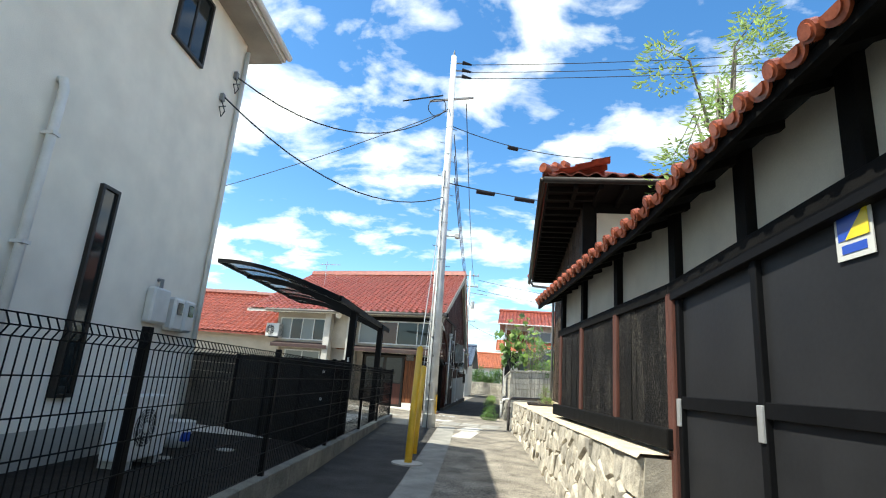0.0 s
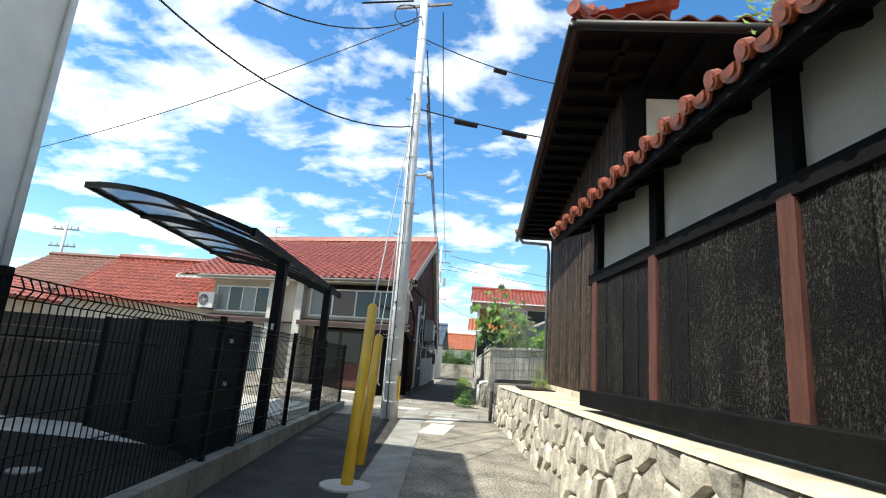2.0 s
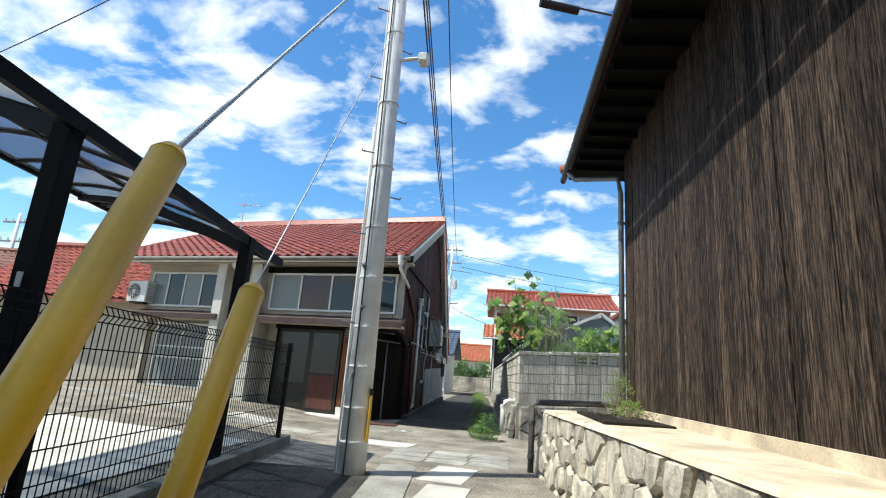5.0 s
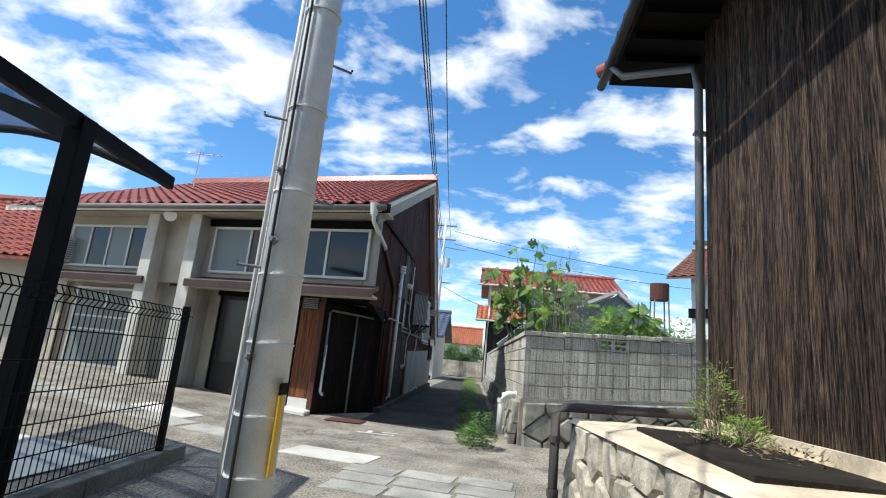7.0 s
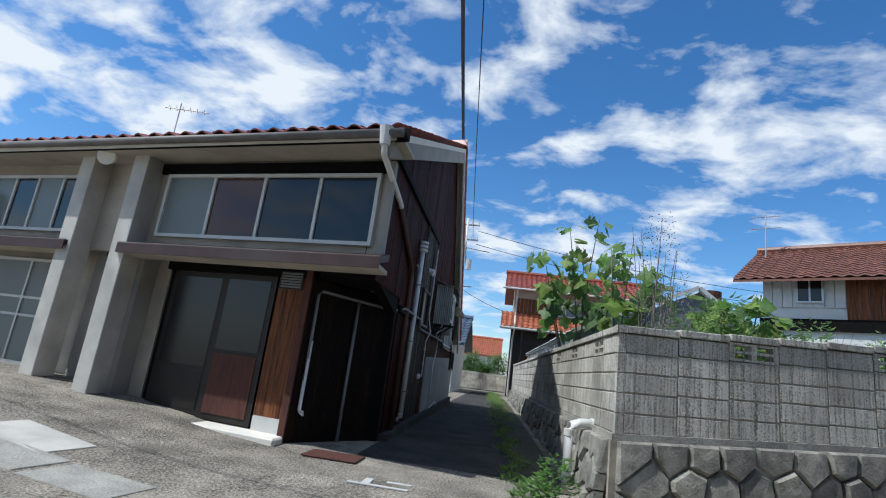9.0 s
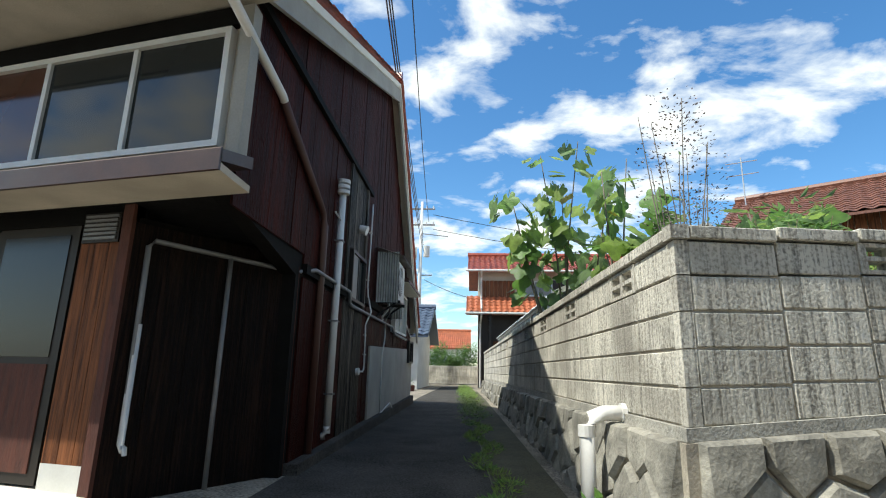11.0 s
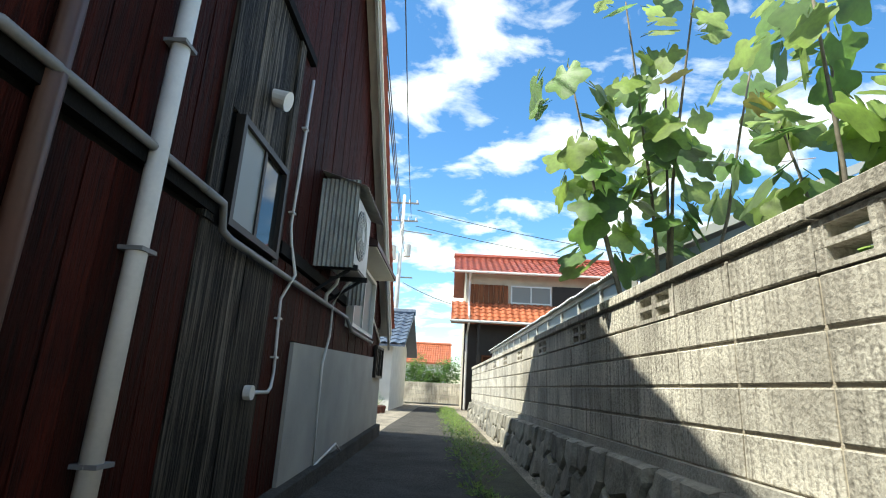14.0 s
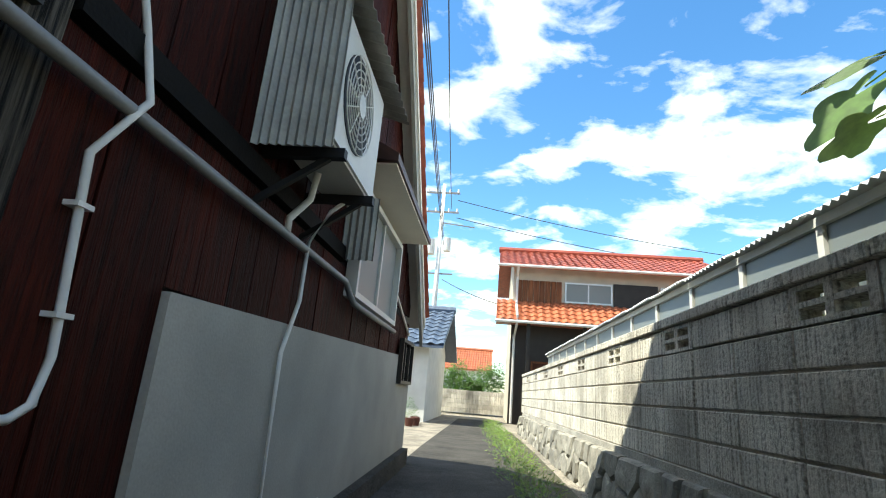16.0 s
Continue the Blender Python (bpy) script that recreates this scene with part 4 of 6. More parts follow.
# ---- mesh fence on the kerb ----
fence = thing("fence", "black welded wire mesh fence with square posts on the kerb", "fence", (kerb_x(6), 6, 0.31))
kf = lambda c: Vector((kerb_x(c.y) - 0.03 + c.x, c.y, c.z))
FP = (-4.6, -1.9, 0.75, 3.4, 6.05, 8.85, 11.8, 14.3, 16.78)
for y in FP:
    part("post", slab(-0.03, 0.03, y - 0.03, y + 0.03, 0.28, 1.70, kf, 0.004), "black_metal", fence)
for y0, y1 in zip(FP, FP[1:]):
    bm = bmesh.new()
    n = round((y1 - y0) / 0.062)
    for i in range(1, n):
        y = y0 + (y1 - y0) * i / n
        box(bm, 0.036, 0.042, y - 0.003, y + 0.003, 0.36, 1.55, kf)
        beam(bm, kf(Vector((0.039, y, 1.55))), kf(Vector((0.075, y, 1.60))), 0.006, 0.006)
        beam(bm, kf(Vector((0.075, y, 1.60))), kf(Vector((0.039, y, 1.66))), 0.006, 0.006)
    for z, x in ((0.37, 0.039), (0.57, 0.039), (0.77, 0.039), (0.97, 0.039), (1.17, 0.039), (1.37, 0.039), (1.55, 0.039), (1.60, 0.075), (1.66, 0.039)):
        beam(bm, kf(Vector((x + 0.004, y0, z))), kf(Vector((x + 0.004, y1, z))), 0.008, 0.008)
    part("mesh_panel", bm, "black_metal", fence)

# ---- screen across the yard ----
S0, S1 = Vector((-3.18, 9.75, 0)), Vector((-6.12, 11.30, 0))
sd = (S1 - S0).normalized()
screen = thing("screen_gate", "black slatted folding screen gate across the yard", "gate", (-4.8, 10.4, 0.1))
for i in range(11):
    z = 0.08 + i * 0.148
    part("slat", bar(S0 + Vector((0, 0, z + 0.07)), S1 + Vector((0, 0, z + 0.07)), 0.025, 0.1478), "black_metal", screen)
for k in (0.0, 0.34, 0.67, 1.0):
    p = S0.lerp(S1, k)
    part("upright", slab(p.x - 0.035, p.x + 0.035, p.y - 0.035, p.y + 0.035, 0.1, 1.72, None, 0.004), "black_metal", screen)
for k, z in ((0.07, 1.45), (0.14, 1.45), (0.07, 0.95), (0.14, 0.95)):
    p = S0.lerp(S1, k) - Vector((0.01, 0.03, 0))
    part("latch", slab(p.x - 0.02, p.x + 0.02, p.y - 0.012, p.y + 0.012, z, z + 0.05), "alu", screen, "small metal latch")
yard_wall = thing("wall_yard", "dark weathered block wall behind the yard", "wall", (-7.4, 11, 0), kind="structure")
for r in range(8):
    for c in range(7):
        x = -6.0 - c * 0.41 - (0.2 if r % 2 else 0)
        part("block", slab(x - 0.40, x, 11.5, 11.62, 0.06 + r * 0.205, 0.26 + r * 0.205, None, 0.006), "dark_asphalt", yard_wall)

# ---- carport ----
M["poly"] = bpy.data.materials.new("poly")
M["poly"].use_nodes = True
pn, pl = M["poly"].node_tree.nodes, M["poly"].node_tree.links
tr = pn.new("ShaderNodeBsdfTransparent"); tr.inputs[0].default_value = (0.66, 0.71, 0.76, 1)
pm = pn.new("ShaderNodeMixShader"); pm.inputs[0].default_value = 0.35
pn["Principled BSDF"].inputs["Base Color"].default_value = (0.12, 0.14, 0.16, 1)
pn["Principled BSDF"].inputs["Roughness"].default_value = 0.25
pl.new(tr.outputs[0], pm.inputs[1]); pl.new(pn["Principled BSDF"].outputs[0], pm.inputs[2])
pl.new(pm.outputs[0], pn["Material Output"].inputs[0])
cp = thing("carport", "black aluminium cantilever carport with curved smoked roof panels", "carport", (-4.0, 14, 0.05))
CA, CE, CV = Vector((-3.6, 10.35, 0)), Vector((-0.07, 1, 0)), Vector((-3.5, 1.05, 0))


def carport_point(u, v, dz=0.0):
    p = CA + CE * (6.0 * u) + CV * v
    return Vector((p.x, p.y, 2.96 + 0.9 * math.sin(v * 1.45) - 0.10 * u + dz))


NV = 10
for i in range(7):
    for j in range(2):
        bm = bmesh.new()
        vs = range(j * NV // 2, (j + 1) * NV // 2 + 1)
        top = [[bm.verts.new(carport_point(u, v / NV, d)) for v in vs] for u, d in ((i / 7, 0.004), ((i + 1) / 7, 0.004))]
        low = [[bm.verts.new(carport_point(u, v / NV, d)) for v in vs] for u, d in ((i / 7, -0.004), ((i + 1) / 7, -0.004))]
        for k in range(len(top[0]) - 1):
            bm.faces.new((top[0][k], top[0][k + 1], top[1][k + 1], top[1][k]))
            bm.faces.new((low[0][k], low[1][k], low[1][k + 1], low[0][k + 1]))
        part("roof_panel", bm, "poly", cp)
for i in range(8):
    part("rib", sweep([carport_point(i / 7, k / NV) for k in range(NV + 1)], 0.05, [0.05 if 0 < i < 7 else 0.09] * (NV + 1)), "black_metal", cp)
for v, h in ((0.0, 0.12), (0.5, 0.05), (1.0, 0.10)):
    part("edge_rail", bar(carport_point(0, v), carport_point(1, v), 0.06, h), "black_metal", cp)
for x, y, u in ((-3.80, 12.0, 0.275), (-3.95, 15.1, 0.79)):
    part("post", slab(x - 0.075, x + 0.075, y - 0.07, y + 0.07, 0.03, 2.93, None, 0.006), "black_metal", cp)
    part("arm", sweep([carport_point(u, k / NV, -0.10 + 0.05 * k / NV) for k in range(NV + 1)], 0.09, [0.16 - 0.08 * k / NV for k in range(NV + 1)]), "black_metal", cp)
part("notice", slab(-3.82, -3.78, 11.92, 11.93, 1.73, 1.83), "white_metal", cp, "small white notice")

# ---- fittings of the neighbour's house ----
def window(parent, p, along_v, w, h, out_v, n=1, frame_mat="alu", pane_mats=("pane",), bar_w=0.05, depth=0.06, name="window", rails=()):
    """A framed window; p is its lower corner, along_v its way across, out_v the way it faces."""
    p, a, o = Vector(p), Vector(along_v).normalized(), Vector(out_v).normalized()
    z = Vector((0, 0, 1))
    bm = bmesh.new()

    def brick(u0, u1, z0, z1, d0, d1):
        prism(bm, [p + a * u0 + z * z0 + o * d0, p + a * u1 + z * z0 + o * d0, p + a * u1 + z * z1 + o * d0, p + a * u0 + z * z1 + o * d0], o * (d1 - d0))
    outer, inner = ((0, 0), (w, 0), (w, h), (0, h)), ((bar_w, bar_w), (w - bar_w, bar_w), (w - bar_w, h - bar_w), (bar_w, h - bar_w))
    loops = [[bm.verts.new(p + a * u + z * v + o * d) for u, v in c] for d in (0.0, depth) for c in (outer, inner)]
    for i in range(4):
        j = (i + 1) % 4
        for q0, q1 in ((0, 1), (2, 3), (0, 2), (1, 3)):
            bm.faces.new((loops[q0][i], loops[q0][j], loops[q1][j], loops[q1][i]))
    fr = part(name, bm, frame_mat, parent)
    for i in range(1, n):
        bm = bmesh.new()
        brick(w * i / n - bar_w * 0.45, w * i / n + bar_w * 0.45, bar_w, h - bar_w, 0, depth * (0.75 if i % 2 else 0.9))
        part("mullion", bm, frame_mat, fr)
    for r in rails:
        bm = bmesh.new()
        brick(bar_w, w - bar_w, h * r - bar_w * 0.4, h * r + bar_w * 0.4, 0, depth * 0.8)
        part("glazing_rail", bm, frame_mat, fr)
    for i in range(n):
        u0, u1 = w * i / n + bar_w * 0.4, w * (i + 1) / n - bar_w * 0.4
        d = depth * (0.3 if i % 2 else 0.45)
        ring = [p + a * u0 + z * bar_w * 0.8 + o * d, p + a * u1 + z * bar_w * 0.8 + o * d, p + a * u1 + z * (h - bar_w * 0.8) + o * d, p + a * u0 + z * (h - bar_w * 0.8) + o * d]
        pane = part("pane", prism(bmesh.new(), ring, o * 0.006), pane_mats[i % len(pane_mats)], fr)
    return fr


lp = lambda y, z, o=0.0: lf(Vector((o, y, z)))
lw = Vector((-0.1, 1, 0)).normalized()
lo_ = Vector((1, 0.1, 0)).normalized()
window(lhouse, lp(5.66, 0.92, -0.01), lw, 0.36, 2.8, lo_, 1, "bronze", ("pane",), 0.045, 0.07)
window(lhouse, lp(6.35, 6.55, -0.01), lw, 0.95, 1.3, lo_, 2, "bronze", ("pane",), 0.05, 0.07)
part("vent_pipe", pipe([lp(4.62, 0.6, 0.10), lp(4.62, 4.5, 0.10), lp(4.62, 4.62, 0.06), lp(4.62, 4.62, 0.0)], 0.055, 12), "white_pipe", lhouse, smooth=True)
for z in (1.4, 2.6, 3.9):
    part("pipe_clip", slab(-0.01, 0.17, 4.56, 4.68, z, z + 0.04, lf), "white_pipe", lhouse)
part("corner_gutter", pipe([lp(LHY - 0.03, 0.5, 0.06), lp(LHY - 0.03, 7.9, 0.06)], 0.045, 10), "white_pipe", lhouse, "white corner down pipe", smooth=True)
part("meter_box", slab(0.0, 0.16, 7.15, 7.62, 2.02, 2.58, lf, 0.03), "white_metal", lhouse, "cream electricity meter box")
for y in (7.72, 8.08):
    mb = part("meter", slab(0.0, 0.20, y, y + 0.32, 1.95, 2.5, lf, 0.04), "white_metal", lhouse, "rounded white meter cover")
    part("dial", slab(0.195, 0.21, y + 0.08, y + 0.24, 2.22, 2.42, lf, 0.004), "pane", mb)
part("conduit", pipe([lp(7.4, 2.58, 0.08), lp(7.4, 2.72, 0.08), lp(7.4, 2.72, 0.0)], 0.03, 8), "grey_pipe", lhouse)
for y, z in ((8.45, 7.1), (8.1, 6.4)):
    part("cable_anchor", slab(0.0, 0.08, y, y + 0.1, z, z + 0.16, lf, 0.01), "grey_pipe", lhouse)
    part("cable_loop", pipe([lp(y, z, 0.06), lp(y + 0.12, z - 0.18, 0.1), lp(y + 0.02, z - 0.34, 0.1), lp(y - 0.1, z - 0.2, 0.1), lp(y + 0.15, z - 0.05, 0.08)], 0.012, 6), "wire", lhouse)
# eaves of the neighbour's house
part("soffit", slab(-6.4, 0.55, -6.5, LHY + 0.65, 8.09, 8.148, lf), "grey_render", lhouse)
part("gutter", pipe([lp(-6, 8.28, 0.66), lp(LHY + 0.75, 8.28, 0.66)], 0.07, 10), "white_metal", lhouse, smooth=True)
roof_tiles(lhouse, lp(-6.6, 8.36, 0.6), lp(LHY + 0.75, 8.36, 0.6), (-3.0, 0, 1.3), 10, 52, "bronze", 0)


lhouse.matrix_basis = Matrix.Translation((0, 0.35, 0)) @ lhouse.matrix_basis


def condenser(name, label, c, along_v, out_v, w=0.8, h=0.6, d=0.3, cover=False, fan=0.24):
    """An air-conditioner's outdoor unit with a fan grille."""
    c, a, o = Vector(c), Vector(along_v).normalized(), Vector(out_v).normalized()
    z = Vector((0, 0, 1))
    t = thing(name, label, "air conditioner", tuple(c))
    q = lambda u, v, e: c + a * u + z * v + o * e
    bm = prism(bmesh.new(), [q(-w / 2, 0, 0), q(w / 2, 0, 0), q(w / 2, h, 0), q(-w / 2, h, 0)], o * d)
    bmesh.ops.bevel(bm, geom=list(bm.edges), offset=0.015, segments=2, affect="EDGES")
    part("body", bm, "white_metal", t)
    fc = q(-w * 0.14, h * 0.5, d + 0.006)
    part("fan_opening", pipe([fc - o * 0.02, fc - o * 0.002], fan, 24), "dark_panel", t)
    bm = bmesh.new()
    for k in range(1, 8):
        r = fan * k / 7
        pts = [fc + (a * math.cos(g) + z * math.sin(g)) * r + o * 0.012 for g in (2 * math.pi * i / 24 for i in range(25))]
        tube(bm, pts, 0.004, 4, cap=False)
    for k in range(12):
        g = 2 * math.pi * k / 12
        tube(bm, [fc + (a * math.cos(g) + z * math.sin(g)) * fan * 0.2 + o * 0.014, fc + (a * math.cos(g) + z * math.sin(g)) * fan + o * 0.012], 0.004, 4)
    grille = part("grille", bm, "white_pipe", t)
    part("hub", pipe([fc + o * 0.01, fc + o * 0.022], fan * 0.24, 16), "white_metal", grille)
    bm = bmesh.new()
    for k in range(9):
        v = 0.06 + k * (h - 0.12) / 9
        prism(bm, [q(w / 2 - 0.01, v, 0.03), q(w / 2 - 0.01, v + 0.02, 0.03), q(w / 2 - 0.01, v + 0.02, d - 0.03), q(w / 2 - 0.01, v, d - 0.03)], a * 0.016)
    part("side_louvre", bm, "grey_pipe", t)
    return t, q


ac1, q1 = condenser("air_conditioner_unit", "white outdoor air conditioner unit on concrete feet", (-5.05, 6.75, 0.22), (-0.1, 1, 0), (1, 0.1, 0), 0.86, 0.78, 0.34)
for u in (-0.3, 0.3):
    part("foot", prism(bmesh.new(), [q1(u - 0.06, -0.12, -0.03), q1(u + 0.06, -0.12, -0.03), q1(u + 0.06, 0, -0.03), q1(u - 0.06, 0, -0.03)], Vector((0.36, 0.036, 0))), "concrete", ac1)
part("hose", pipe([q1(0.3, 0.3, -0.02), q1(0.36, 0.1, -0.2), q1(0.3, 0.5, -0.34), q1(0.3, 1.2, -0.36)], 0.025, 8), "white_pipe", ac1, smooth=True)
tub = thing("tub", "white plastic tub with blue print on the soil", "tub", (-5.45, 8.5, 0.1))
part("body", pipe([(-5.45, 8.5, 0.1), (-5.45, 8.5, 0.5)], 0.2, 20, 0.25), "white_metal", tub, smooth=True)
part("rim", pipe([(-5.45, 8.5, 0.48), (-5.45, 8.5, 0.52)], 0.265, 20), "white_metal", tub)
part("print", slab(-5.32, -5.205, 8.36, 8.5, 0.22, 0.36, lambda c: c), "sign_blue", tub)
for x, y in ((-4.6, 8.6), (-4.9, 7.4)):
    cov = thing("drain_cover", "round pale concrete drain cover in the soil", "drain cover", (x, y, 0.11), "drain covers in the yard")
    part("disc", pipe([(x, y, 0.10), (x, y, 0.135)], 0.14, 18), "concrete", cov)

# ---- stay wires and their feet ----
M["strand"] = material("strand", (0.45, 0.45, 0.44), 0.4, 0.1, 4, 0.0, metal=0.5)
for x, y, tx, ty, tz, pz, r in ((-1.74, 9.5, -1.88, 10.51, 2.06, 8.0, 0.011), (-1.86, 10.6, -1.94, 11.43, 1.71, 6.5, 0.006)):
    w = thing("stay_wire", "steel stay wire running up to the pole", "wire", (x, y, 0.05), "stay wires")
    part("strand", pipe([(tx, ty, tz), (-2.42, 15.5, pz * 0.975)], r, 6), "strand", w)
foot = thing("anchor_slab", "pale round concrete slab around the stay guard", "slab", (-1.75, 9.5, 0.06))
part("disc", pipe([(-1.75, 9.5, 0.03), (-1.75, 9.5, 0.085)], 0.27, 24), "pale_concrete", foot)

# ---- fittings of the utility pole ----
def pole_at(z):
    z *= 0.975
    return Vector((np.interp(z, (0, 4, 12.3), (-2.33, -2.35, -2.52)), np.interp(z, (0, 4, 12.3), (15.38, 15.42, 15.70)), z))


def pole_r(z):
    return float(np.interp(0.975 * z, (0, 4, 12.3), (0.172, 0.147, 0.095)))


for i in range(16):
    z = 2.0 + i * 0.6
    g = 0.7 if i % 2 else 3.6
    d = Vector((math.cos(g), math.sin(g), 0))
    st = part("step_bolt", pipe([pole_at(z) + d * (pole_r(z) - 0.01), pole_at(z) + d * (pole_r(z) + 0.16), pole_at(z) + d * (pole_r(z) + 0.165) + Vector((0, 0, 0.03))], 0.011, 8), "grey_pipe", pole)
for z in (0.55, 0.95, 1.45, 1.95, 2.6, 3.3, 4.2, 5.2, 6.4, 7.6, 8.8, 9.8):
    part("band", pipe([pole_at(z) - Vector((0, 0, 0.007)), pole_at(z) + Vector((0, 0, 0.007))], pole_r(z) + 0.004, 20), "pole", pole)
for k, dx in enumerate((-0.16, -0.05)):
    part("cable_riser", pipe([pole_at(z) + Vector((dx, -(pole_r(z) ** 2 - min(dx * dx, pole_r(z) ** 2 * 0.95)) ** 0.5 - 0.012, 0)) * 1.0 if pole_r(z) > abs(dx) else pole_at(z) + Vector((-pole_r(z) - 0.012, 0, 0)) for z in (0.05, 1.0, 2.0, 3.0, 4.2, 6.0, 8.2)], 0.011, 6), "wire" if k else "white_pipe", pole)
for z, g in ((1.35, 4.3), (2.2, 4.5), (2.75, 4.2)):
    d = Vector((math.cos(g), math.sin(g), 0))
    base = pole_at(z) + d * pole_r(z)
    part("bolt_boss", pipe([base - d * 0.02, base + d * 0.045], 0.024, 8, 0.018), "grey_pipe", pole)
    part("bolt_plate", pipe([base - d * 0.01, base + d * 0.008], 0.042, 4), "grey_pipe", pole)
part("conduit", pipe([pole_at(z) + Vector((-pole_r(z) - 0.02, -0.05, 0)) for z in (0.1, 1.2, 2.4, 3.6, 4.8)], 0.016, 8), "white_pipe", pole, "pale plastic cable conduit", smooth=True)
part("marker", slab(-2.168, -2.153, 15.26, 15.35, 0.55, 1.08, None, 0.003), "yellow", pole, "yellow and black pole number strip")
part("marker_band", slab(-2.167, -2.15, 15.25, 15.36, 1.08, 1.16, None, 0.003), "black_metal", pole)
part("lamp_arm", pipe([pole_at(5.95), pole_at(5.95) + Vector((0.45, -0.05, 0.02))], 0.03, 8), "white_metal", pole)
part("bracket_clip", slab(-2.00, -1.86, 15.36, 15.56, 5.74, 5.88, None, 0.02), "white_metal", pole)
part("top_pin", pipe([pole_at(12.5), pole_at(12.5) + Vector((0, 0, 0.35))], 0.05, 8, 0.02), "grey_pipe", pole)
INS = []
for k, z in enumerate((12.35, 12.05, 11.8)):
    p = pole_at(z)
    part("insulator_arm", pipe([p, p + Vector((0.28, 0.05, 0.02))], 0.025, 8), "grey_pipe", pole)
    e = p + Vector((0.62, 0.08, -0.02))
    part("insulator", pipe([p + Vector((0.3, 0.05, 0.05)), e], 0.07, 10, 0.03), "dark_panel", pole)
    INS.append(e)
part("cross_arm", bar(pole_at(10.9) + Vector((-0.75, 0.1, 0)), pole_at(10.9) + Vector((0.75, -0.1, 0)), 0.06, 0.06), "grey_pipe", pole)
part("cable_coil", pipe([pole_at(10.7) + Vector((-0.45 + 0.3 * math.cos(g), -0.1, -0.15 + 0.32 * math.sin(g) * (1 + 0.1 * math.sin(3 * g)))) for g in (i * 0.5 for i in range(38))], 0.012, 5), "wire", pole)
part("fuse_rod", pipe([pole_at(10.9) + Vector((-0.3, 0, 0.15)), pole_at(10.9) + Vector((-1.5, -0.6, -0.4))], 0.025, 6), "dark_panel", pole)

# ---- overhead cables ----
FAR_POLE = Vector((-4.9, 51.0, 0.45))


def cable(a, b, drop, r=0.012, boxes=(), label="thin black overhead cable"):
    w = thing("cable", label, "cable", tuple(a), "overhead cables")
    pts = sag(a, b, drop)
    part("line", pipe(pts, r, 5), "wire", w)
    for k, ln in boxes:
        p = pts[round(k * 14)]
        d = (Vector(b) - Vector(a)).normalized()
        part("joint_box", pipe([p - d * ln / 2 - Vector((0, 0, 0.06)), p + d * ln / 2 - Vector((0, 0, 0.06))], 0.07, 10), "dark_panel", w, "grey cable joint case")


for e in INS:
    cable(e, e + Vector((26, -3, 0.5)), 0.7)
cable(pole_at(10.6), lp(8.85, 7.15, 0.1), 1.1, 0.016)
cable(pole_at(7.3), lp(8.5, 6.5, 0.1), 0.9, 0.016)
cable(pole_at(10.5), (-30, 24, 7.6), 1.0, 0.014)
cable(pole_at(9.9), (2.4, 17.5, 9.4), 0.25, 0.014, ((0.43, 0.35),))
cable(pole_at(7.8), (3.4, 17.2, 7.4), 0.12, 0.018, ((0.21, 0.6), (0.43, 0.65)))
for z, dx, ft in ((9.6, 0.15, 9.4), (8.8, 0.2, 8.8), (8.0, 0.25, 8.3), (10.8, 0.5, 10.4)):
    cable(pole_at(z) + Vector((dx, 0.1, 0)), FAR_POLE + Vector((dx, 0, ft)), 0.9, 0.016)

# ---- front of the red-roofed house ----
hw = Vector((1, -SK, 0)).normalized()                 # across the front
ho = Vector((-SK, -1, 0)).normalized()                # the way the front faces
hq = lambda x, y, z: hf(Vector((x, y, z)))
window(house, hq(-6.46, 20.72, 2.55), hw, 3.62, 0.98, ho, 4, "white_metal", ("frosted", "curtain_pane", "pane", "pane"), 0.05, 0.07)
window(house, hq(-10.2, 20.72, 2.55), hw, 2.38, 0.98, ho, 4, "white_metal", ("frosted", "pane"), 0.05, 0.07)
window(house, hq(-9.95, 21.04, 0.55), hw, 1.87, 1.75, ho, 2, "alu", ("frosted", "frosted"), 0.05, 0.07, rails=(0.45, 0.62))
window(house, hq(-7.5, 20.98, 2.25), hw, 0.5, 0.95, ho, 1, "warm_wood", ("curtain_pane",), 0.06, 0.05)
hpart("window_head", -6.62, -3.12, 20.655, 20.715, 3.545, 3.70, "black_beam")
hpart("window_bay_side", -3.10, -3.0, 20.66, 20.8, 2.42, 3.7, "grey_render", label="rough grey rendered corner")
# pent roof under the upper window
for x0, x1 in ((-6.75, -2.92), (-10.4, -7.75)):
    ring = [hq(x0, 20.30, 2.34), hq(x0, 20.75, 2.47), hq(x0, 20.75, 2.38), hq(x0, 20.30, 2.26)]
    part("pent_roof", prism(bmesh.new(), ring, hq(x1, 0, 0) - hq(x0, 0, 0)), "pent", house, "brown sheet-metal pent roof")
    ring = [hq(x0, 20.285, 2.34), hq(x0, 20.31, 2.36), hq(x0, 20.31, 2.2), hq(x0, 20.285, 2.2)]
    part("pent_fascia", prism(bmesh.new(), ring, hq(x1, 0, 0) - hq(x0, 0, 0)), "pent", house)
    part("pent_soffit", prism(bmesh.new(), [hq(x0, 20.31, 2.2), hq(x0, 20.74, 2.2), hq(x0, 20.74, 2.25), hq(x0, 20.31, 2.25)], hq(x1, 0, 0) - hq(x0, 0, 0)), "house_plaster", house)
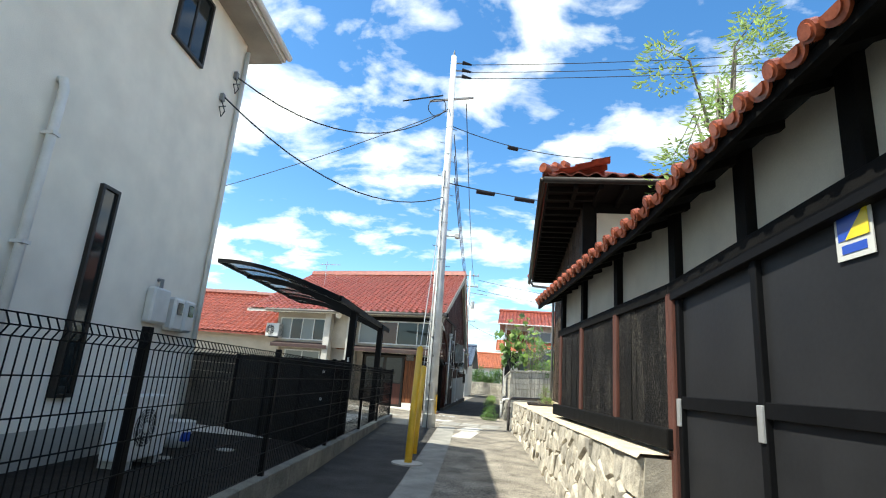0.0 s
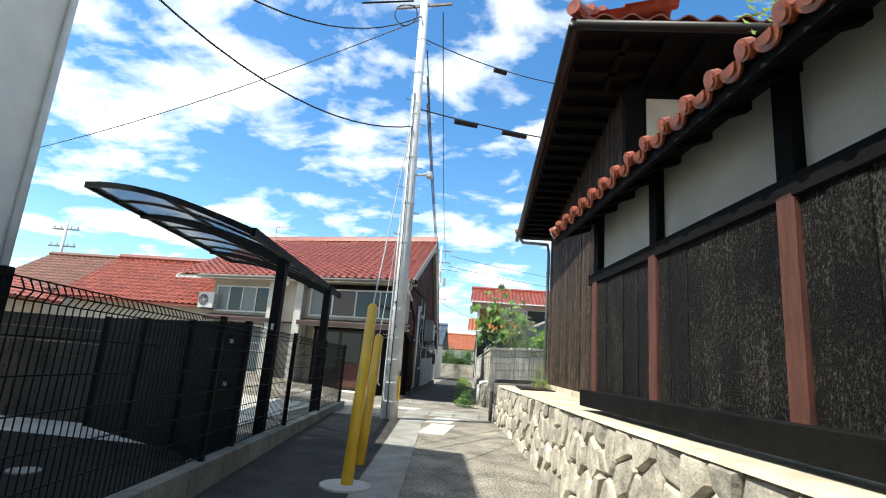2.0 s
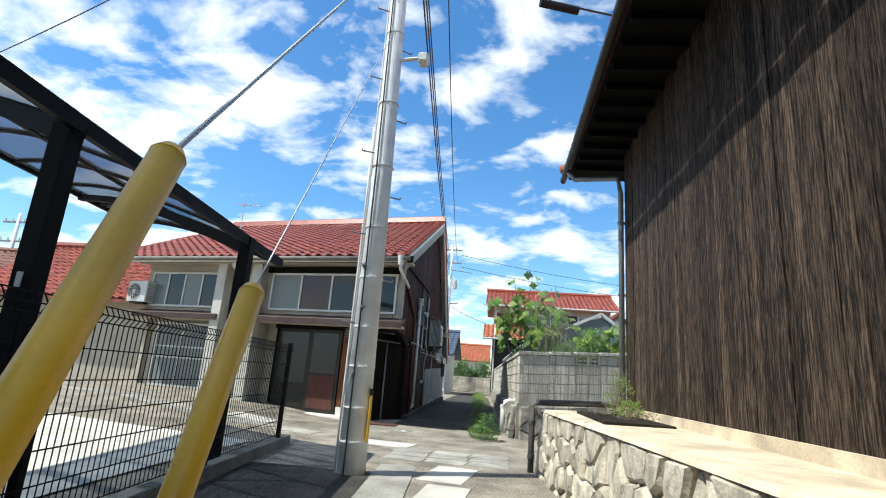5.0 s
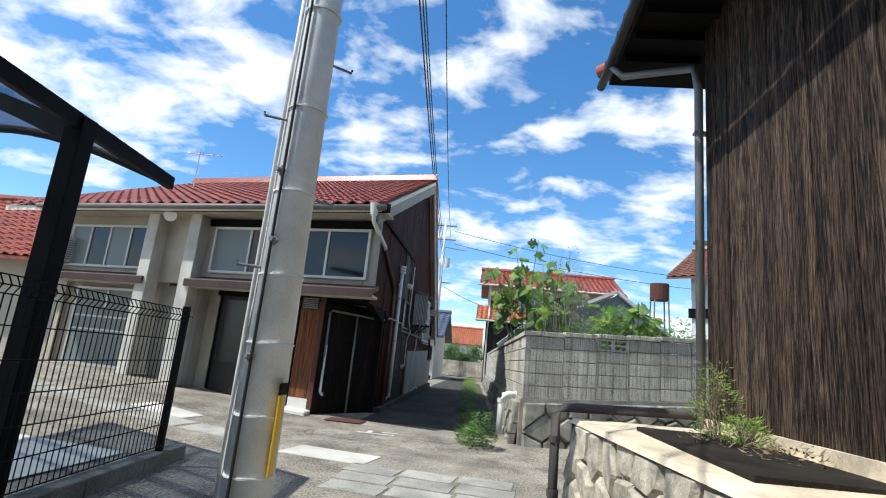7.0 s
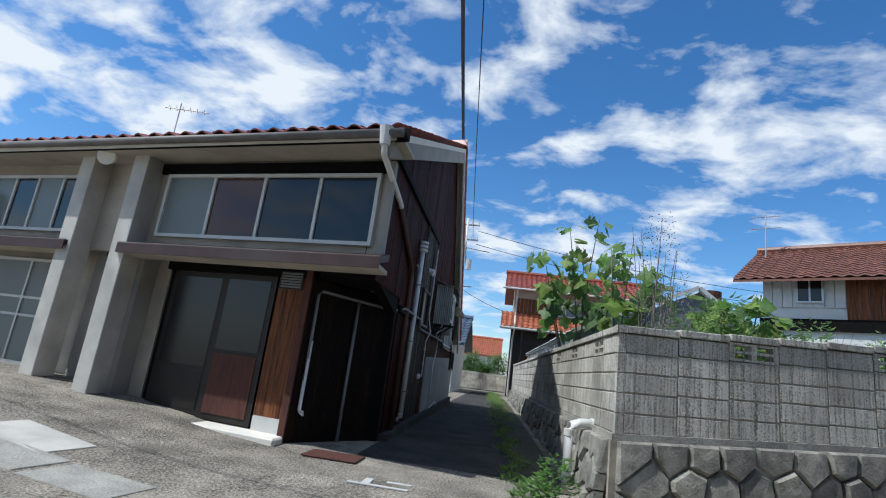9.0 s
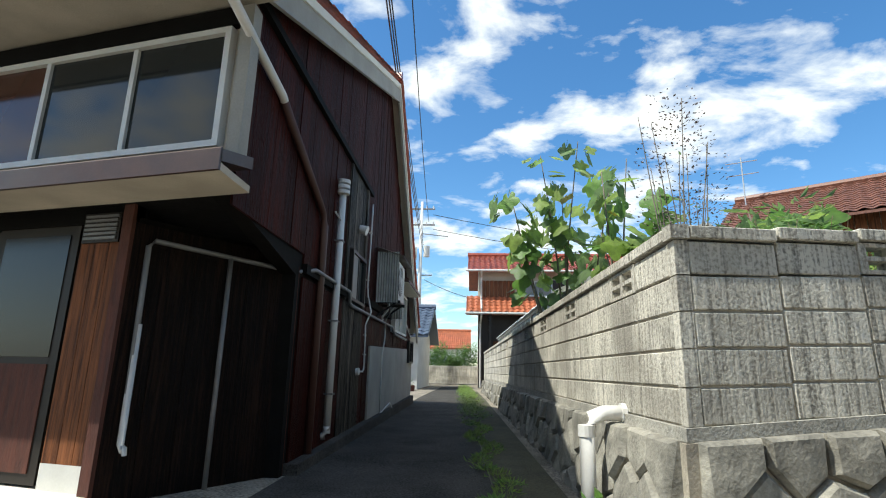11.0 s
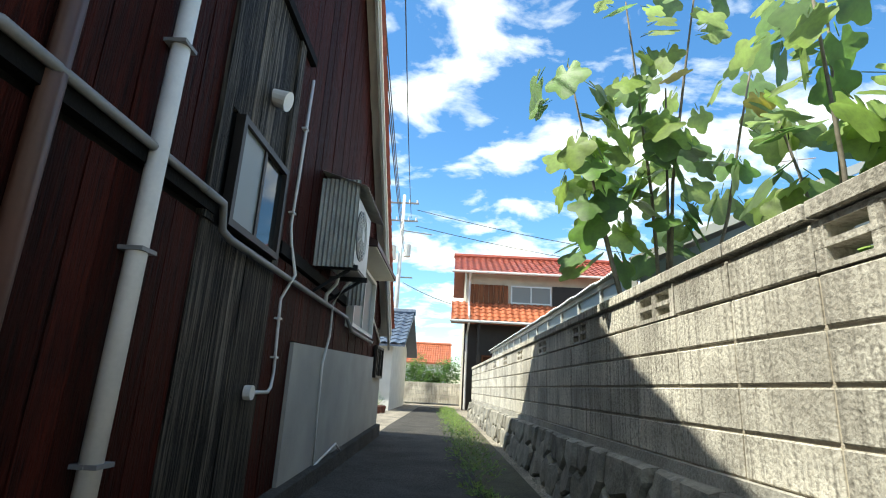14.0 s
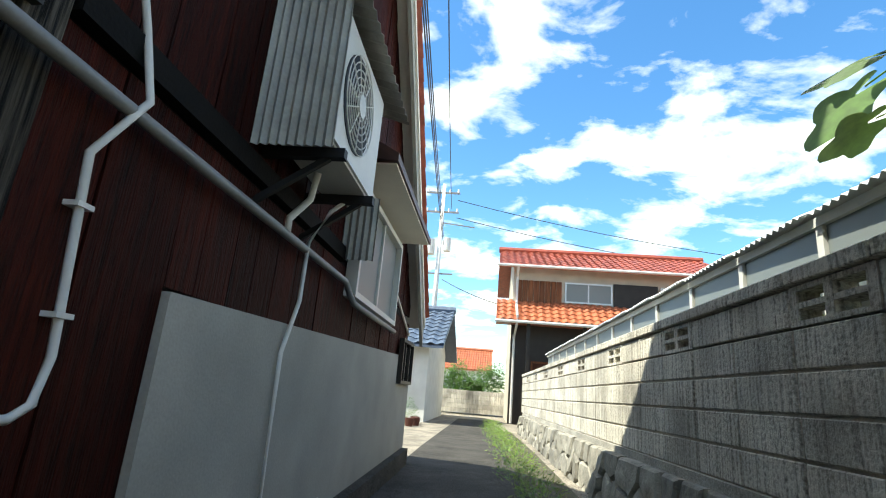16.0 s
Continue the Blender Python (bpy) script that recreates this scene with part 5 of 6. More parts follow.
# eaves
part("soffit", prism(bmesh.new(), [hq(HL, 20.12, 3.70), hq(HL, 20.72, 3.74), hq(HL, 20.72, 3.78), hq(HL, 20.12, 3.74)], hq(HX + 0.3, 0, 0) - hq(HL, 0, 0)), "house_plaster", house, "cream boarded eaves")
part("eaves_board", prism(bmesh.new(), [hq(HL, 20.08, 3.70), hq(HL, 20.115, 3.70), hq(HL, 20.115, 3.86), hq(HL, 20.08, 3.86)], hq(-2.74, 0, 0) - hq(HL, 0, 0)), "black_beam", house)
part("gutter", pipe([hq(HL - 0.3, 20.0, 3.80), hq(-2.8, 20.0, 3.77)], 0.055, 10), "old_gutter", house, "pale weathered gutter", smooth=True)
part("rain_head", pipe([hq(-3.0, 20.0, 3.62), hq(-3.0, 20.0, 3.84)], 0.06, 12, 0.09), "white_pipe", house, "white rain-water head")
part("downpipe", pipe([hq(-3.0, 20.0, 3.64), hq(-3.0, 20.06, 3.52), Vector((-3.03, 21.9, 3.55)), Vector((-3.03, 22.0, 3.50))], 0.038, 10), "white_pipe", house, smooth=True)
part("downpipe", pipe([Vector((-3.03, 21.95, 3.52)), Vector((-3.03, 23.32, 2.92)), Vector((-3.03, 23.45, 2.78)), Vector((-3.03, 23.45, 0.12))], 0.04, 10), "brown_pipe", house, "brown down pipe", smooth=True)
lampd = part("wall_lamp", pipe([hq(-7.35, 20.32, 3.68), hq(-7.3, 20.18, 3.64)], 0.09, 14, 0.13), "stucco", house, "round cream outdoor lamp")
# between the pillars
hpart("panel", -7.7, -6.9, 20.95, 21.05, 0.3, 3.7, "grey_render")
hpart("pillar_step", -7.7, -6.92, 20.55, 20.95, 0.1, 0.46, "concrete", bevel=0.01)
hpart("plinth", -10.4, -7.95, 20.7, 21.05, 0.0, 0.5, "concrete", bevel=0.01)
hpart("side_panel", -6.66, -6.55, 20.7, 21.1, 0.2, 2.3, "grey_render")
# sliding doors
sd1 = hpart("sliding_door", -6.2, -5.28, 21.02, 21.06, 0.3, 2.12, "bronze")
sd2 = hpart("sliding_door", -5.3, -4.48, 20.97, 21.01, 0.3, 2.12, "bronze")
part("pane", slab(-6.12, -5.36, 21.012, 21.02, 0.9, 2.04, hf), "smoke", sd1)
part("pane", slab(-5.22, -4.56, 20.962, 20.97, 1.15, 2.04, hf), "smoke", sd2)
part("kick_panel", slab(-5.22, -4.56, 20.96, 20.97, 0.38, 1.10, hf), "post_red", sd2, "reddish brown lower panel")
part("kick_panel", slab(-6.12, -5.36, 21.012, 21.02, 0.38, 0.85, hf), "bronze", sd1)
hpart("door_head", -6.3, -3.95, 20.94, 21.08, 2.12, 2.26, "black_beam")
for i in range(3):
    hpart("board", -4.44 + i * 0.135, -4.31 + i * 0.135, 20.955, 20.985, 0.46, 2.12, "warm_wood")
hpart("kick_plate", -4.44, -4.04, 20.95, 20.98, 0.28, 0.46, "white_metal")
hpart("jamb", -4.04, -3.95, 20.90, 21.05, 0.2, 2.3, "post_red")
vent = hpart("vent", -4.42, -4.08, 20.93, 20.95, 1.96, 2.2, "bronze")
for i in range(6):
    part("louvre", slab(-4.40, -4.10, 20.915, 20.93, 1.98 + i * 0.036, 2.0 + i * 0.036, hf), "grey_pipe", vent)
# splayed dark wall at the corner
ca, cb = hq(-3.97, 20.95, 0), Vector((-3.14, 22.95, 0))
cn = Vector((cb.y - ca.y, -(cb.x - ca.x), 0)).normalized()
boards(house, "dark_wood", ca.xy, cb.xy, 0.12, 2.3, 0.26, cn.xy, 61, 0.02)
cpn = lambda k, z, o=0.06: ca.lerp(cb, k) + cn * o + Vector((0, 0, z))
part("water_pipe", pipe([cpn(0.08, 0.62), cpn(0.07, 2.12), cpn(0.1, 2.17), cpn(0.97, 2.14), Vector((-3.01, 23.2, 2.22)), Vector((-3.01, 24.55, 2.22))], 0.022, 8), "grey_pipe", house, "grey water pipe", smooth=True)
part("water_pipe", pipe([cpn(0.08, 1.5), cpn(0.08, 0.62), cpn(0.08, 0.58, 0.12)], 0.026, 8), "white_pipe", house, "white lagged tap pipe", smooth=True)
part("tap", pipe([cpn(0.08, 0.6, 0.06), cpn(0.08, 0.6, 0.14), cpn(0.08, 0.55, 0.15)], 0.018, 8), "alu", house)
part("water_pipe", pipe([cpn(0.52, 2.16), cpn(0.52, 0.08)], 0.022, 8), "grey_pipe", house, smooth=True)
part("corner_batten", pipe([cpn(0.98, 2.2, 0.05), cpn(0.98, 0.1, 0.05)], 0.03, 4), "post_red", house)

# ---- gable side towards the alley ----
zt = lambda p: roof_z(p.y) - 0.16
boards(house, "red_board", (HX, 21.3), (HX, 22.95), 2.34, 9, 0.23, (1, 0), 71, 0.02, ztop=zt)
boards(house, "red_board", (HX, 22.95), (HX, 24.62), 0.14, 2.10, 0.24, (1, 0), 72, 0.02)
boards(house, "red_board", (HX, 22.95), (HX, 24.62), 2.2, 9, 0.23, (1, 0), 73, 0.02, ztop=zt)
boards(house, "grey_board", (HX, 24.62), (HX, 25.86), 0.16, 2.10, 0.17, (1, 0), 74, 0.026)
boards(house, "grey_board", (HX, 24.70), (HX, 25.72), 2.86, 4.05, 0.17, (1, 0), 75, 0.026)
boards(house, "red_board", (HX, 24.62), (HX, 25.84), 4.1, 9, 0.23, (1, 0), 76, 0.02, ztop=zt)
boards(house, "red_board", (HX, 25.86), (HX, 26.52), 0.16, 2.2, 0.2, (1, 0), 77, 0.02)
boards(house, "red_board", (HX, 25.84), (HX, 32.1), 2.3, 9, 0.23, (1, 0), 78, 0.02, ztop=zt)
boards(house, "red_board", (HX, 26.52), (HX, 32.1), 1.60, 2.2, 0.23, (1, 0), 79, 0.02)
part("ledge_strip", slab(HX, HX + 0.06, 22.95, 24.7, 2.14, 2.24), "black_beam", house)
part("ledge_strip", slab(HX, HX + 0.06, 25.86, 28.6, 2.22, 2.32), "black_beam", house)
part("ledge_strip", slab(HX, HX + 0.07, 21.3, 26.1, 4.04, 4.12), "black_beam", house)
part("jamb", slab(HX, HX + 0.05, 24.60, 24.72, 2.1, 4.05), "grey_board", house)
part("jamb", slab(HX, HX + 0.05, 25.72, 25.84, 2.1, 4.05), "grey_board", house)
part("concrete_base", slab(HX - 0.1, HX + 0.05, 26.52, 32.4, 0.05, 1.58, lambda c: Vector((c.x, c.y, c.z + (0.03 * (c.y - 26.5) if c.z > 1 else 0)))), "grey_render", house, "pale grey rendered base wall")
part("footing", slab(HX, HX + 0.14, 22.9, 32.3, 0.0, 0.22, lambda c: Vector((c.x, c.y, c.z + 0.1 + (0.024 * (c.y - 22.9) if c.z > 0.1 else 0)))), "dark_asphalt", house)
s1 = window(house, (HX + 0.02, 24.84, 2.13), (0, 1, 0), 0.90, 0.72, (1, 0, 0), 2, "bronze", ("frosted", "pane"), 0.045, 0.06)
s2 = window(house, (HX + 0.02, 28.72, 1.98), (0, 1, 0), 1.80, 0.93, (1, 0, 0), 2, "white_metal", ("frosted", "frosted"), 0.05, 0.1)
s3 = window(house, (HX + 0.05, 31.35, 1.38), (0, 1, 0), 0.9, 0.56, (1, 0, 0), 3, "bronze", ("pane",), 0.04, 0.06)
# awning above the second window
aw = [Vector((HX, 28.35, 3.28)), Vector((HX + 0.42, 28.35, 3.04)), Vector((HX + 0.42, 28.35, 2.98)), Vector((HX, 28.35, 3.02))]
part("awning", prism(bmesh.new(), aw, (0, 2.3, 0)), "brown_pipe", house, "small brown metal window awning")
part("awning_soffit", slab(HX, HX + 0.40, 28.4, 30.6, 2.965, 2.98), "stucco", house)


def corrugated(p0, u, v, n, depth, mat, parent, label=""):
    """A corrugated sheet from p0, n waves along u, its length along v."""
    p0, u, v = Vector(p0), Vector(u), Vector(v)
    o = u.cross(v).normalized() * depth
    bm = bmesh.new()
    rows = []
    for k in (0, 1):
        rows.append([bm.verts.new(p0 + u * (i / (4 * n)) + v * k + o * math.sin(math.pi * i / 2)) for i in range(4 * n + 1)])
    for i in range(4 * n):
        bm.faces.new((rows[0][i], rows[0][i + 1], rows[1][i + 1], rows[1][i]))
    ex = bmesh.ops.extrude_face_region(bm, geom=list(bm.faces))
    bmesh.ops.translate(bm, verts=[g for g in ex["geom"] if isinstance(g, bmesh.types.BMVert)], vec=-o.normalized() * 0.003)
    return part("corrugated_sheet", bm, mat, parent, label)


M["old_sheet"] = material("old_sheet", (0.42, 0.41, 0.37), 0.55, 0.3, 5.0, 0.1, 50, stain=0.4, stain_color=(0.2, 0.18, 0.14))
ac2, q2 = condenser("air_conditioner_unit", "white outdoor air conditioner on wall brackets with corrugated cover", (HX + 0.10, 27.38, 2.42), (0, 1, 0), (1, 0, 0), 0.86, 0.72, 0.30, fan=0.27)
corrugated((HX + 0.02, 26.90, 2.36), (0.40, 0, 0), (0, 0, 0.92), 9, 0.012, "old_sheet", ac2, "weathered corrugated side sheet")
corrugated((HX + 0.0, 26.86, 3.36), (0, 1.35, 0), (0.50, 0, -0.16), 14, 0.010, "old_sheet", ac2, "corrugated cover over the unit")
corrugated((HX + 0.02, 28.50, 2.22), (0.26, 0, 0), (0, 0, 0.5), 5, 0.012, "old_sheet", ac2)
for y in (27.05, 27.68):
    part("bracket", bar((HX, y, 2.39), (HX + 0.44, y, 2.39), 0.05, 0.05), "dark_panel", ac2)
    part("brace", bar((HX, y, 2.12), (HX + 0.36, y, 2.37), 0.03, 0.03), "dark_panel", ac2)
part("refrigerant_line", pipe([(HX + 0.2, 27.35, 2.42), (HX + 0.16, 27.4, 2.28), (HX + 0.08, 27.35, 2.15), (HX + 0.08, 27.35, 2.06)], 0.02, 8), "white_pipe", ac2, smooth=True)
part("drain_hose", pipe([(HX + 0.28, 27.7, 2.40), (HX + 0.2, 27.65, 2.3), (HX + 0.09, 27.65, 2.1), (HX + 0.09, 27.65, 1.75), (HX + 0.07, 27.55, 1.45), (HX + 0.07, 27.6, 0.42), (HX + 0.10, 28.5, 0.56), (HX + 0.12, 28.7, 0.46)], 0.013, 8), "white_pipe", ac2, smooth=True)
# pipes and cables on the wall
part("vent_pipe", pipe([(HX + 0.08, 24.04, 0.5), (HX + 0.08, 24.06, 3.4)], 0.043, 14), "white_pipe", house, "white vertical vent pipe", smooth=True)
part("vent_pipe", pipe([(HX + 0.08, 24.04, 0.55), (HX + 0.08, 24.04, 0.48), (HX + 0.05, 24.04, 0.44), (HX, 24.04, 0.44)], 0.043, 14), "white_pipe", house, smooth=True)
for z in (3.38, 3.45, 3.52):
    part("pipe_cap", pipe([(HX + 0.08, 24.06, z), (HX + 0.08, 24.06, z + 0.045)], 0.085, 14), "white_pipe", house)
for z in (0.9, 1.75, 2.75):
    part("pipe_clip", slab(HX, HX + 0.13, 24.00, 24.11, z, z + 0.018), "grey_pipe", house)
part("water_pipe", pipe([(HX + 0.08, 24.5, 2.22), (HX + 0.08, 24.74, 2.22), (HX + 0.08, 24.78, 2.07), (HX + 0.08, 24.9, 2.05), (HX + 0.08, 28.55, 2.06), (HX + 0.1, 28.62, 1.98), (HX + 0.12, 28.7, 1.92), (HX + 0.12, 30.5, 1.92)], 0.024, 8), "grey_pipe", house, smooth=True)
part("conduit", pipe([(HX + 0.05, 26.13, 3.92), (HX + 0.05, 26.07, 2.9), (HX + 0.05, 26.03, 2.5), (HX + 0.05, 26.10, 2.36), (HX + 0.11, 26.12, 2.1), (HX + 0.05, 26.02, 1.88), (HX + 0.05, 26.08, 1.32), (HX + 0.05, 26.06, 1.20), (HX + 0.05, 26.0, 1.165), (HX + 0.05, 25.64, 1.165)], 0.013, 8), "white_pipe", house, "white plastic conduit", smooth=True)
for y, z in ((26.09, 3.4), (26.04, 2.6), (26.04, 1.72), (26.07, 1.42)):
    part("conduit_clip", slab(HX + 0.02, HX + 0.068, y - 0.03, y + 0.03, z, z + 0.015), "white_pipe", house)
part("junction_box", pipe([(HX + 0.03, 25.61, 1.165), (HX + 0.08, 25.61, 1.165)], 0.05, 14), "white_pipe", house)
part("vent_cap", pipe([(HX + 0.02, 25.35, 3.28), (HX + 0.14, 25.35, 3.24)], 0.06, 14, 0.075), "white_pipe", house)
part("cable_clip", pipe([(HX + 0.04, 23.9, 3.1), (HX + 0.1, 23.95, 3.0), (HX + 0.08, 24.0, 3.15), (HX + 0.06, 24.05, 2.95)], 0.012, 6), "white_pipe", house)
part("conduit", pipe([(HX + 0.05, 30.6, 2.45), (HX + 0.05, 32.0, 2.05)], 0.015, 6), "white_pipe", house)
# rear eave gutter
part("gutter", pipe([(-2.9, 32.4, 2.25), hs(Vector((HL, 32.4, 2.25)))], 0.055, 8), "white_metal", house)
# air conditioner on the far end of the upper front
ac3, q3 = condenser("air_conditioner_unit", "white outdoor air conditioner on the upper front wall", tuple(hq(-10.4, 20.7, 2.62)), tuple(hw), tuple(ho), 0.7, 0.6, 0.3, fan=0.22)
part("bracket", bar(hq(-10.4, 20.72, 2.6), hq(-10.4, 20.35, 2.6), 0.4, 0.04), "dark_panel", ac3)

# antenna on the roof
ant = thing("antenna", "thin television antenna on the roof", "antenna", tuple(hq(-9.8, 25.0, 5.6)))
part("mast", pipe([hq(-9.8, 24.8, 5.5), hq(-9.8, 24.8, 7.0)], 0.015, 6), "alu", ant)
part("boom", pipe([hq(-10.1, 24.6, 6.8), hq(-9.2, 25.2, 6.9)], 0.012, 6), "alu", ant)
for i in range(6):
    p = hq(-10.0 + i * 0.14, 24.66 + i * 0.095, 6.82 + i * 0.015)
    part("element", pipe([p - Vector((0.08, -0.14, 0.0)), p + Vector((0.08, -0.14, 0.0))], 0.008, 5), "alu", ant)

# ---- pipes on the walls ----
drain = thing("drain_pipe", "white plastic drain elbow out of the block wall", "pipe", (-0.7, 21.2, 0.2))
d0 = C0 + D2 * 1.05
part("pipe", pipe([d0 + Vector((0, 0, 0.93)), d0 + N2 * 0.16 + Vector((0, 0, 0.925)), d0 + N2 * 0.25 + Vector((0, 0, 0.89)), d0 + N2 * 0.29 + Vector((0, 0, 0.82)), d0 + N2 * 0.29 + Vector((0, 0, 0.06))], 0.055, 14), "white_pipe", drain, smooth=True)
part("collar", pipe([d0 + N2 * 0.005 + Vector((0, 0, 0.93)), d0 + N2 * 0.04 + Vector((0, 0, 0.93))], 0.07, 14), "white_pipe", drain)
part("collar", pipe([d0 + N2 * 0.29 + Vector((0, 0, 0.84)), d0 + N2 * 0.29 + Vector((0, 0, 0.76))], 0.062, 14), "white_pipe", drain)
rail = thing("handrail_pipe", "old grey iron pipe along the end of the stone wall", "pipe", (-0.3, 16.5, 0.05))
part("pipe", pipe([(-0.14, 16.68, 0.04), (-0.14, 16.68, 1.04), (-0.08, 16.68, 1.11), (0.9, 16.68, 1.15), (1.6, 16.66, 1.17)], 0.042, 12), "iron_pipe", rail, smooth=True)
for z in (0.35, 0.8):
    part("clamp", pipe([(-0.14, 16.68, z), (-0.14, 16.68, z + 0.06)], 0.052, 12), "iron_pipe", rail)

# ---- slabs, patches and markings on the ground ----
def ground_slab(x, y, w, d, turn, mat, h=0.009, label="worn pale concrete slab set in the ground", name="paving_slab"):
    s = thing(name, label, "paving slab", (x, y, gz(x, y)), "paving slabs at the crossing", turn=turn)
    m = Matrix.Translation((x, y, 0)) @ Matrix.Rotation(radians(turn), 4, "Z")

    def lay(c):
        q = m @ c
        return Vector((q.x, q.y, gz(q.x, q.y) + c.z))

    part("slab", slab(-w / 2, w / 2, -d / 2, d / 2, -0.03, h, lay, 0.004), mat, s)


rng = random.Random(5)
for i in range(9):
    ground_slab(-1.95 + (i % 3) * 0.62, 16.9 + (i // 3) * 0.42, 0.58, 0.36, -8 + rng.uniform(-2, 2), "concrete")
for i in range(7):
    ground_slab(-4.4 - i * 0.92, 18.9 + i * 0.17, 0.86, 0.5, -11 + rng.uniform(-2, 2), "concrete")
ground_slab(-2.6, 18.3, 1.1, 0.6, -10, "pale_concrete")
ground_slab(-5.6, 19.6, 1.0, 0.55, -12, "pale_concrete")
ground_slab(-1.2, 15.9, 0.55, 1.1, -8, "pale_concrete")
ground_slab(-1.2, 14.4, 0.5, 1.5, -5, "pale_concrete")
mat = thing("door_mat", "faded red mat on the ground by the corner", "mat", (-3.2, 21.3, 0.1), turn=-12)
part("mat", slab(-3.55, -2.9, 21.05, 21.5, gz(-3.2, 21.3) + 0.006, gz(-3.2, 21.3) + 0.022, None, 0.004), "post_red", mat)
mark = thing("road_marking", "worn white painted mark on the asphalt", "road marking", (-2.4, 20.4, 0.08))
for x0, x1, y0, y1 in ((-2.75, -2.15, 20.2, 20.26), (-2.62, -2.54, 20.26, 20.5), (-2.4, -2.15, 20.42, 20.48)):
    z = gz(-2.4, 20.4)
    part("stroke", slab(x0, x1, y0, y1, z + 0.002, z + 0.010), "white_metal", mark)

# ---- plants ----
M["leaf"] = material("leaf", (0.12, 0.25, 0.03), 0.5, 0.35, 9.0, 0.15, 40, island=0.35)
M["leaf_pale"] = material("leaf_pale", (0.27, 0.40, 0.06), 0.55, 0.35, 9.0, 0.15, 40, island=0.35)
M["leaf_yellow"] = material("leaf_yellow", (0.40, 0.33, 0.03), 0.55, 0.3, 9.0, 0.15, 40)
M["dry"] = material("dry", (0.28, 0.21, 0.13), 0.8, 0.4, 9.0, 0.1, 40, island=0.3)
M["seed"] = material("seed", (0.42, 0.33, 0.34), 0.8, 0.4, 9.0, 0.1, 40, island=0.3)
M["bark"] = material("bark", (0.22, 0.19, 0.15), 0.85, 0.4, 8.0, 0.4, 40)
for k in ("leaf", "leaf_pale", "leaf_yellow"):
    t_ = M[k].node_tree
    b_ = t_.nodes["Principled BSDF"]
    tl = t_.nodes.new("ShaderNodeBsdfTranslucent")
    src = b_.inputs["Base Color"].links[0].from_socket
    br = t_.nodes.new("ShaderNodeBrightContrast"); br.inputs[1].default_value = 0.12
    t_.links.new(src, br.inputs[0]); t_.links.new(br.outputs[0], tl.inputs[0])
    ms = t_.nodes.new("ShaderNodeMixShader"); ms.inputs[0].default_value = 0.45
    t_.links.new(b_.outputs[0], ms.inputs[1]); t_.links.new(tl.outputs[0], ms.inputs[2])
    t_.links.new(ms.outputs[0], t_.nodes["Material Output"].inputs[0])


def lobed_leaf(size, mat):
    """A five-lobed fig leaf, folded a little along its veins."""
    bm = bmesh.new()
    n = 44
    c = bm.verts.new((0, 0.0, 0.0))
    ring = []
    for i in range(n):
        g = 2 * math.pi * i / n
        back = math.cos(g - math.pi / 2)
        lobe = 0.5 + 0.5 * math.cos(4.6 * (((g - math.pi / 2 + math.pi) % (2 * math.pi)) - math.pi))
        r = size * (0.35 + 0.17 * lobe ** 0.7) * (1.0 + 0.18 * back) * (1.0 + 0.025 * math.cos(13 * g))
        if abs(g - 1.5 * math.pi) < 0.2:
            r *= 0.35
        ring.append(bm.verts.new((r * math.cos(g), size * 0.28 + r * math.sin(g), 0.05 * size * (lobe - 0.5) - 0.28 * (r * r) / size)))
    c.co = (0, size * 0.26, 0.02 * size)
    for i in range(n):
        bm.faces.new((c, ring[i], ring[(i + 1) % n]))
    tube(bm, [(0, -0.28 * size, -0.02), (0, 0.05 * size, 0)], 0.004, 4)
    me = bpy.data.meshes.new("leaf")
    bm.to_mesh(me); bm.free()
    me.materials.append(M[mat])
    for p in me.polygons:
        p.use_smooth = True
    return me


FIG = [lobed_leaf(0.30, "leaf"), lobed_leaf(0.36, "leaf"), lobed_leaf(0.27, "leaf_pale"), lobed_leaf(0.34, "leaf_pale")]
FIG_Y = lobed_leaf(0.34, "leaf_yellow")


def fig_plant(x, y, z0, stems, seed, label, leaves=14):
    rng = random.Random(seed)
    t = thing("fig_tree", label, "plant", (x, y, z0), "fig trees behind the block wall")
    for k, (tx, ty, tz) in enumerate(stems):
        a = Vector((x + rng.uniform(-0.1, 0.1), y + rng.uniform(-0.1, 0.1), z0))
        tip = Vector((tx, ty, tz))
        mid = a.lerp(tip, 0.5) + Vector((rng.uniform(-0.1, 0.1), rng.uniform(-0.1, 0.1), 0.1))
        pts = [a, a.lerp(mid, 0.5), mid, mid.lerp(tip, 0.5) + Vector((0, 0, 0.04)), tip]
        part("stem", pipe(pts, 0.022, 7, 0.007), "bark", t, smooth=True)
        for i in range(leaves):
            f_ = 0.48 + 0.52 * (i + rng.random()) / leaves
            p = a.lerp(mid, f_ * 2) if f_ < 0.5 else mid.lerp(tip, f_ * 2 - 1)
            g = rng.uniform(0, 2 * math.pi)
            d = Vector((math.cos(g), math.sin(g), 0))
            q = p + d * rng.uniform(0.08, 0.34) + Vector((0, 0, rng.uniform(-0.08, 0.12)))
            ob = new("leaf", FIG_Y if rng.random() < 0.02 else rng.choice(FIG))
            ob.matrix_basis = Matrix.Translation(q) @ Matrix.Rotation(g - math.pi / 2, 4, "Z") @ Matrix.Rotation(rng.uniform(-1.45, -0.15), 4, "X") @ Matrix.Rotation(rng.uniform(-0.4, 0.4), 4, "Y") @ Matrix.Scale(rng.uniform(0.75, 1.15), 4)
            ob.parent = t
            ob.matrix_parent_inverse = t.matrix_basis.inverted()


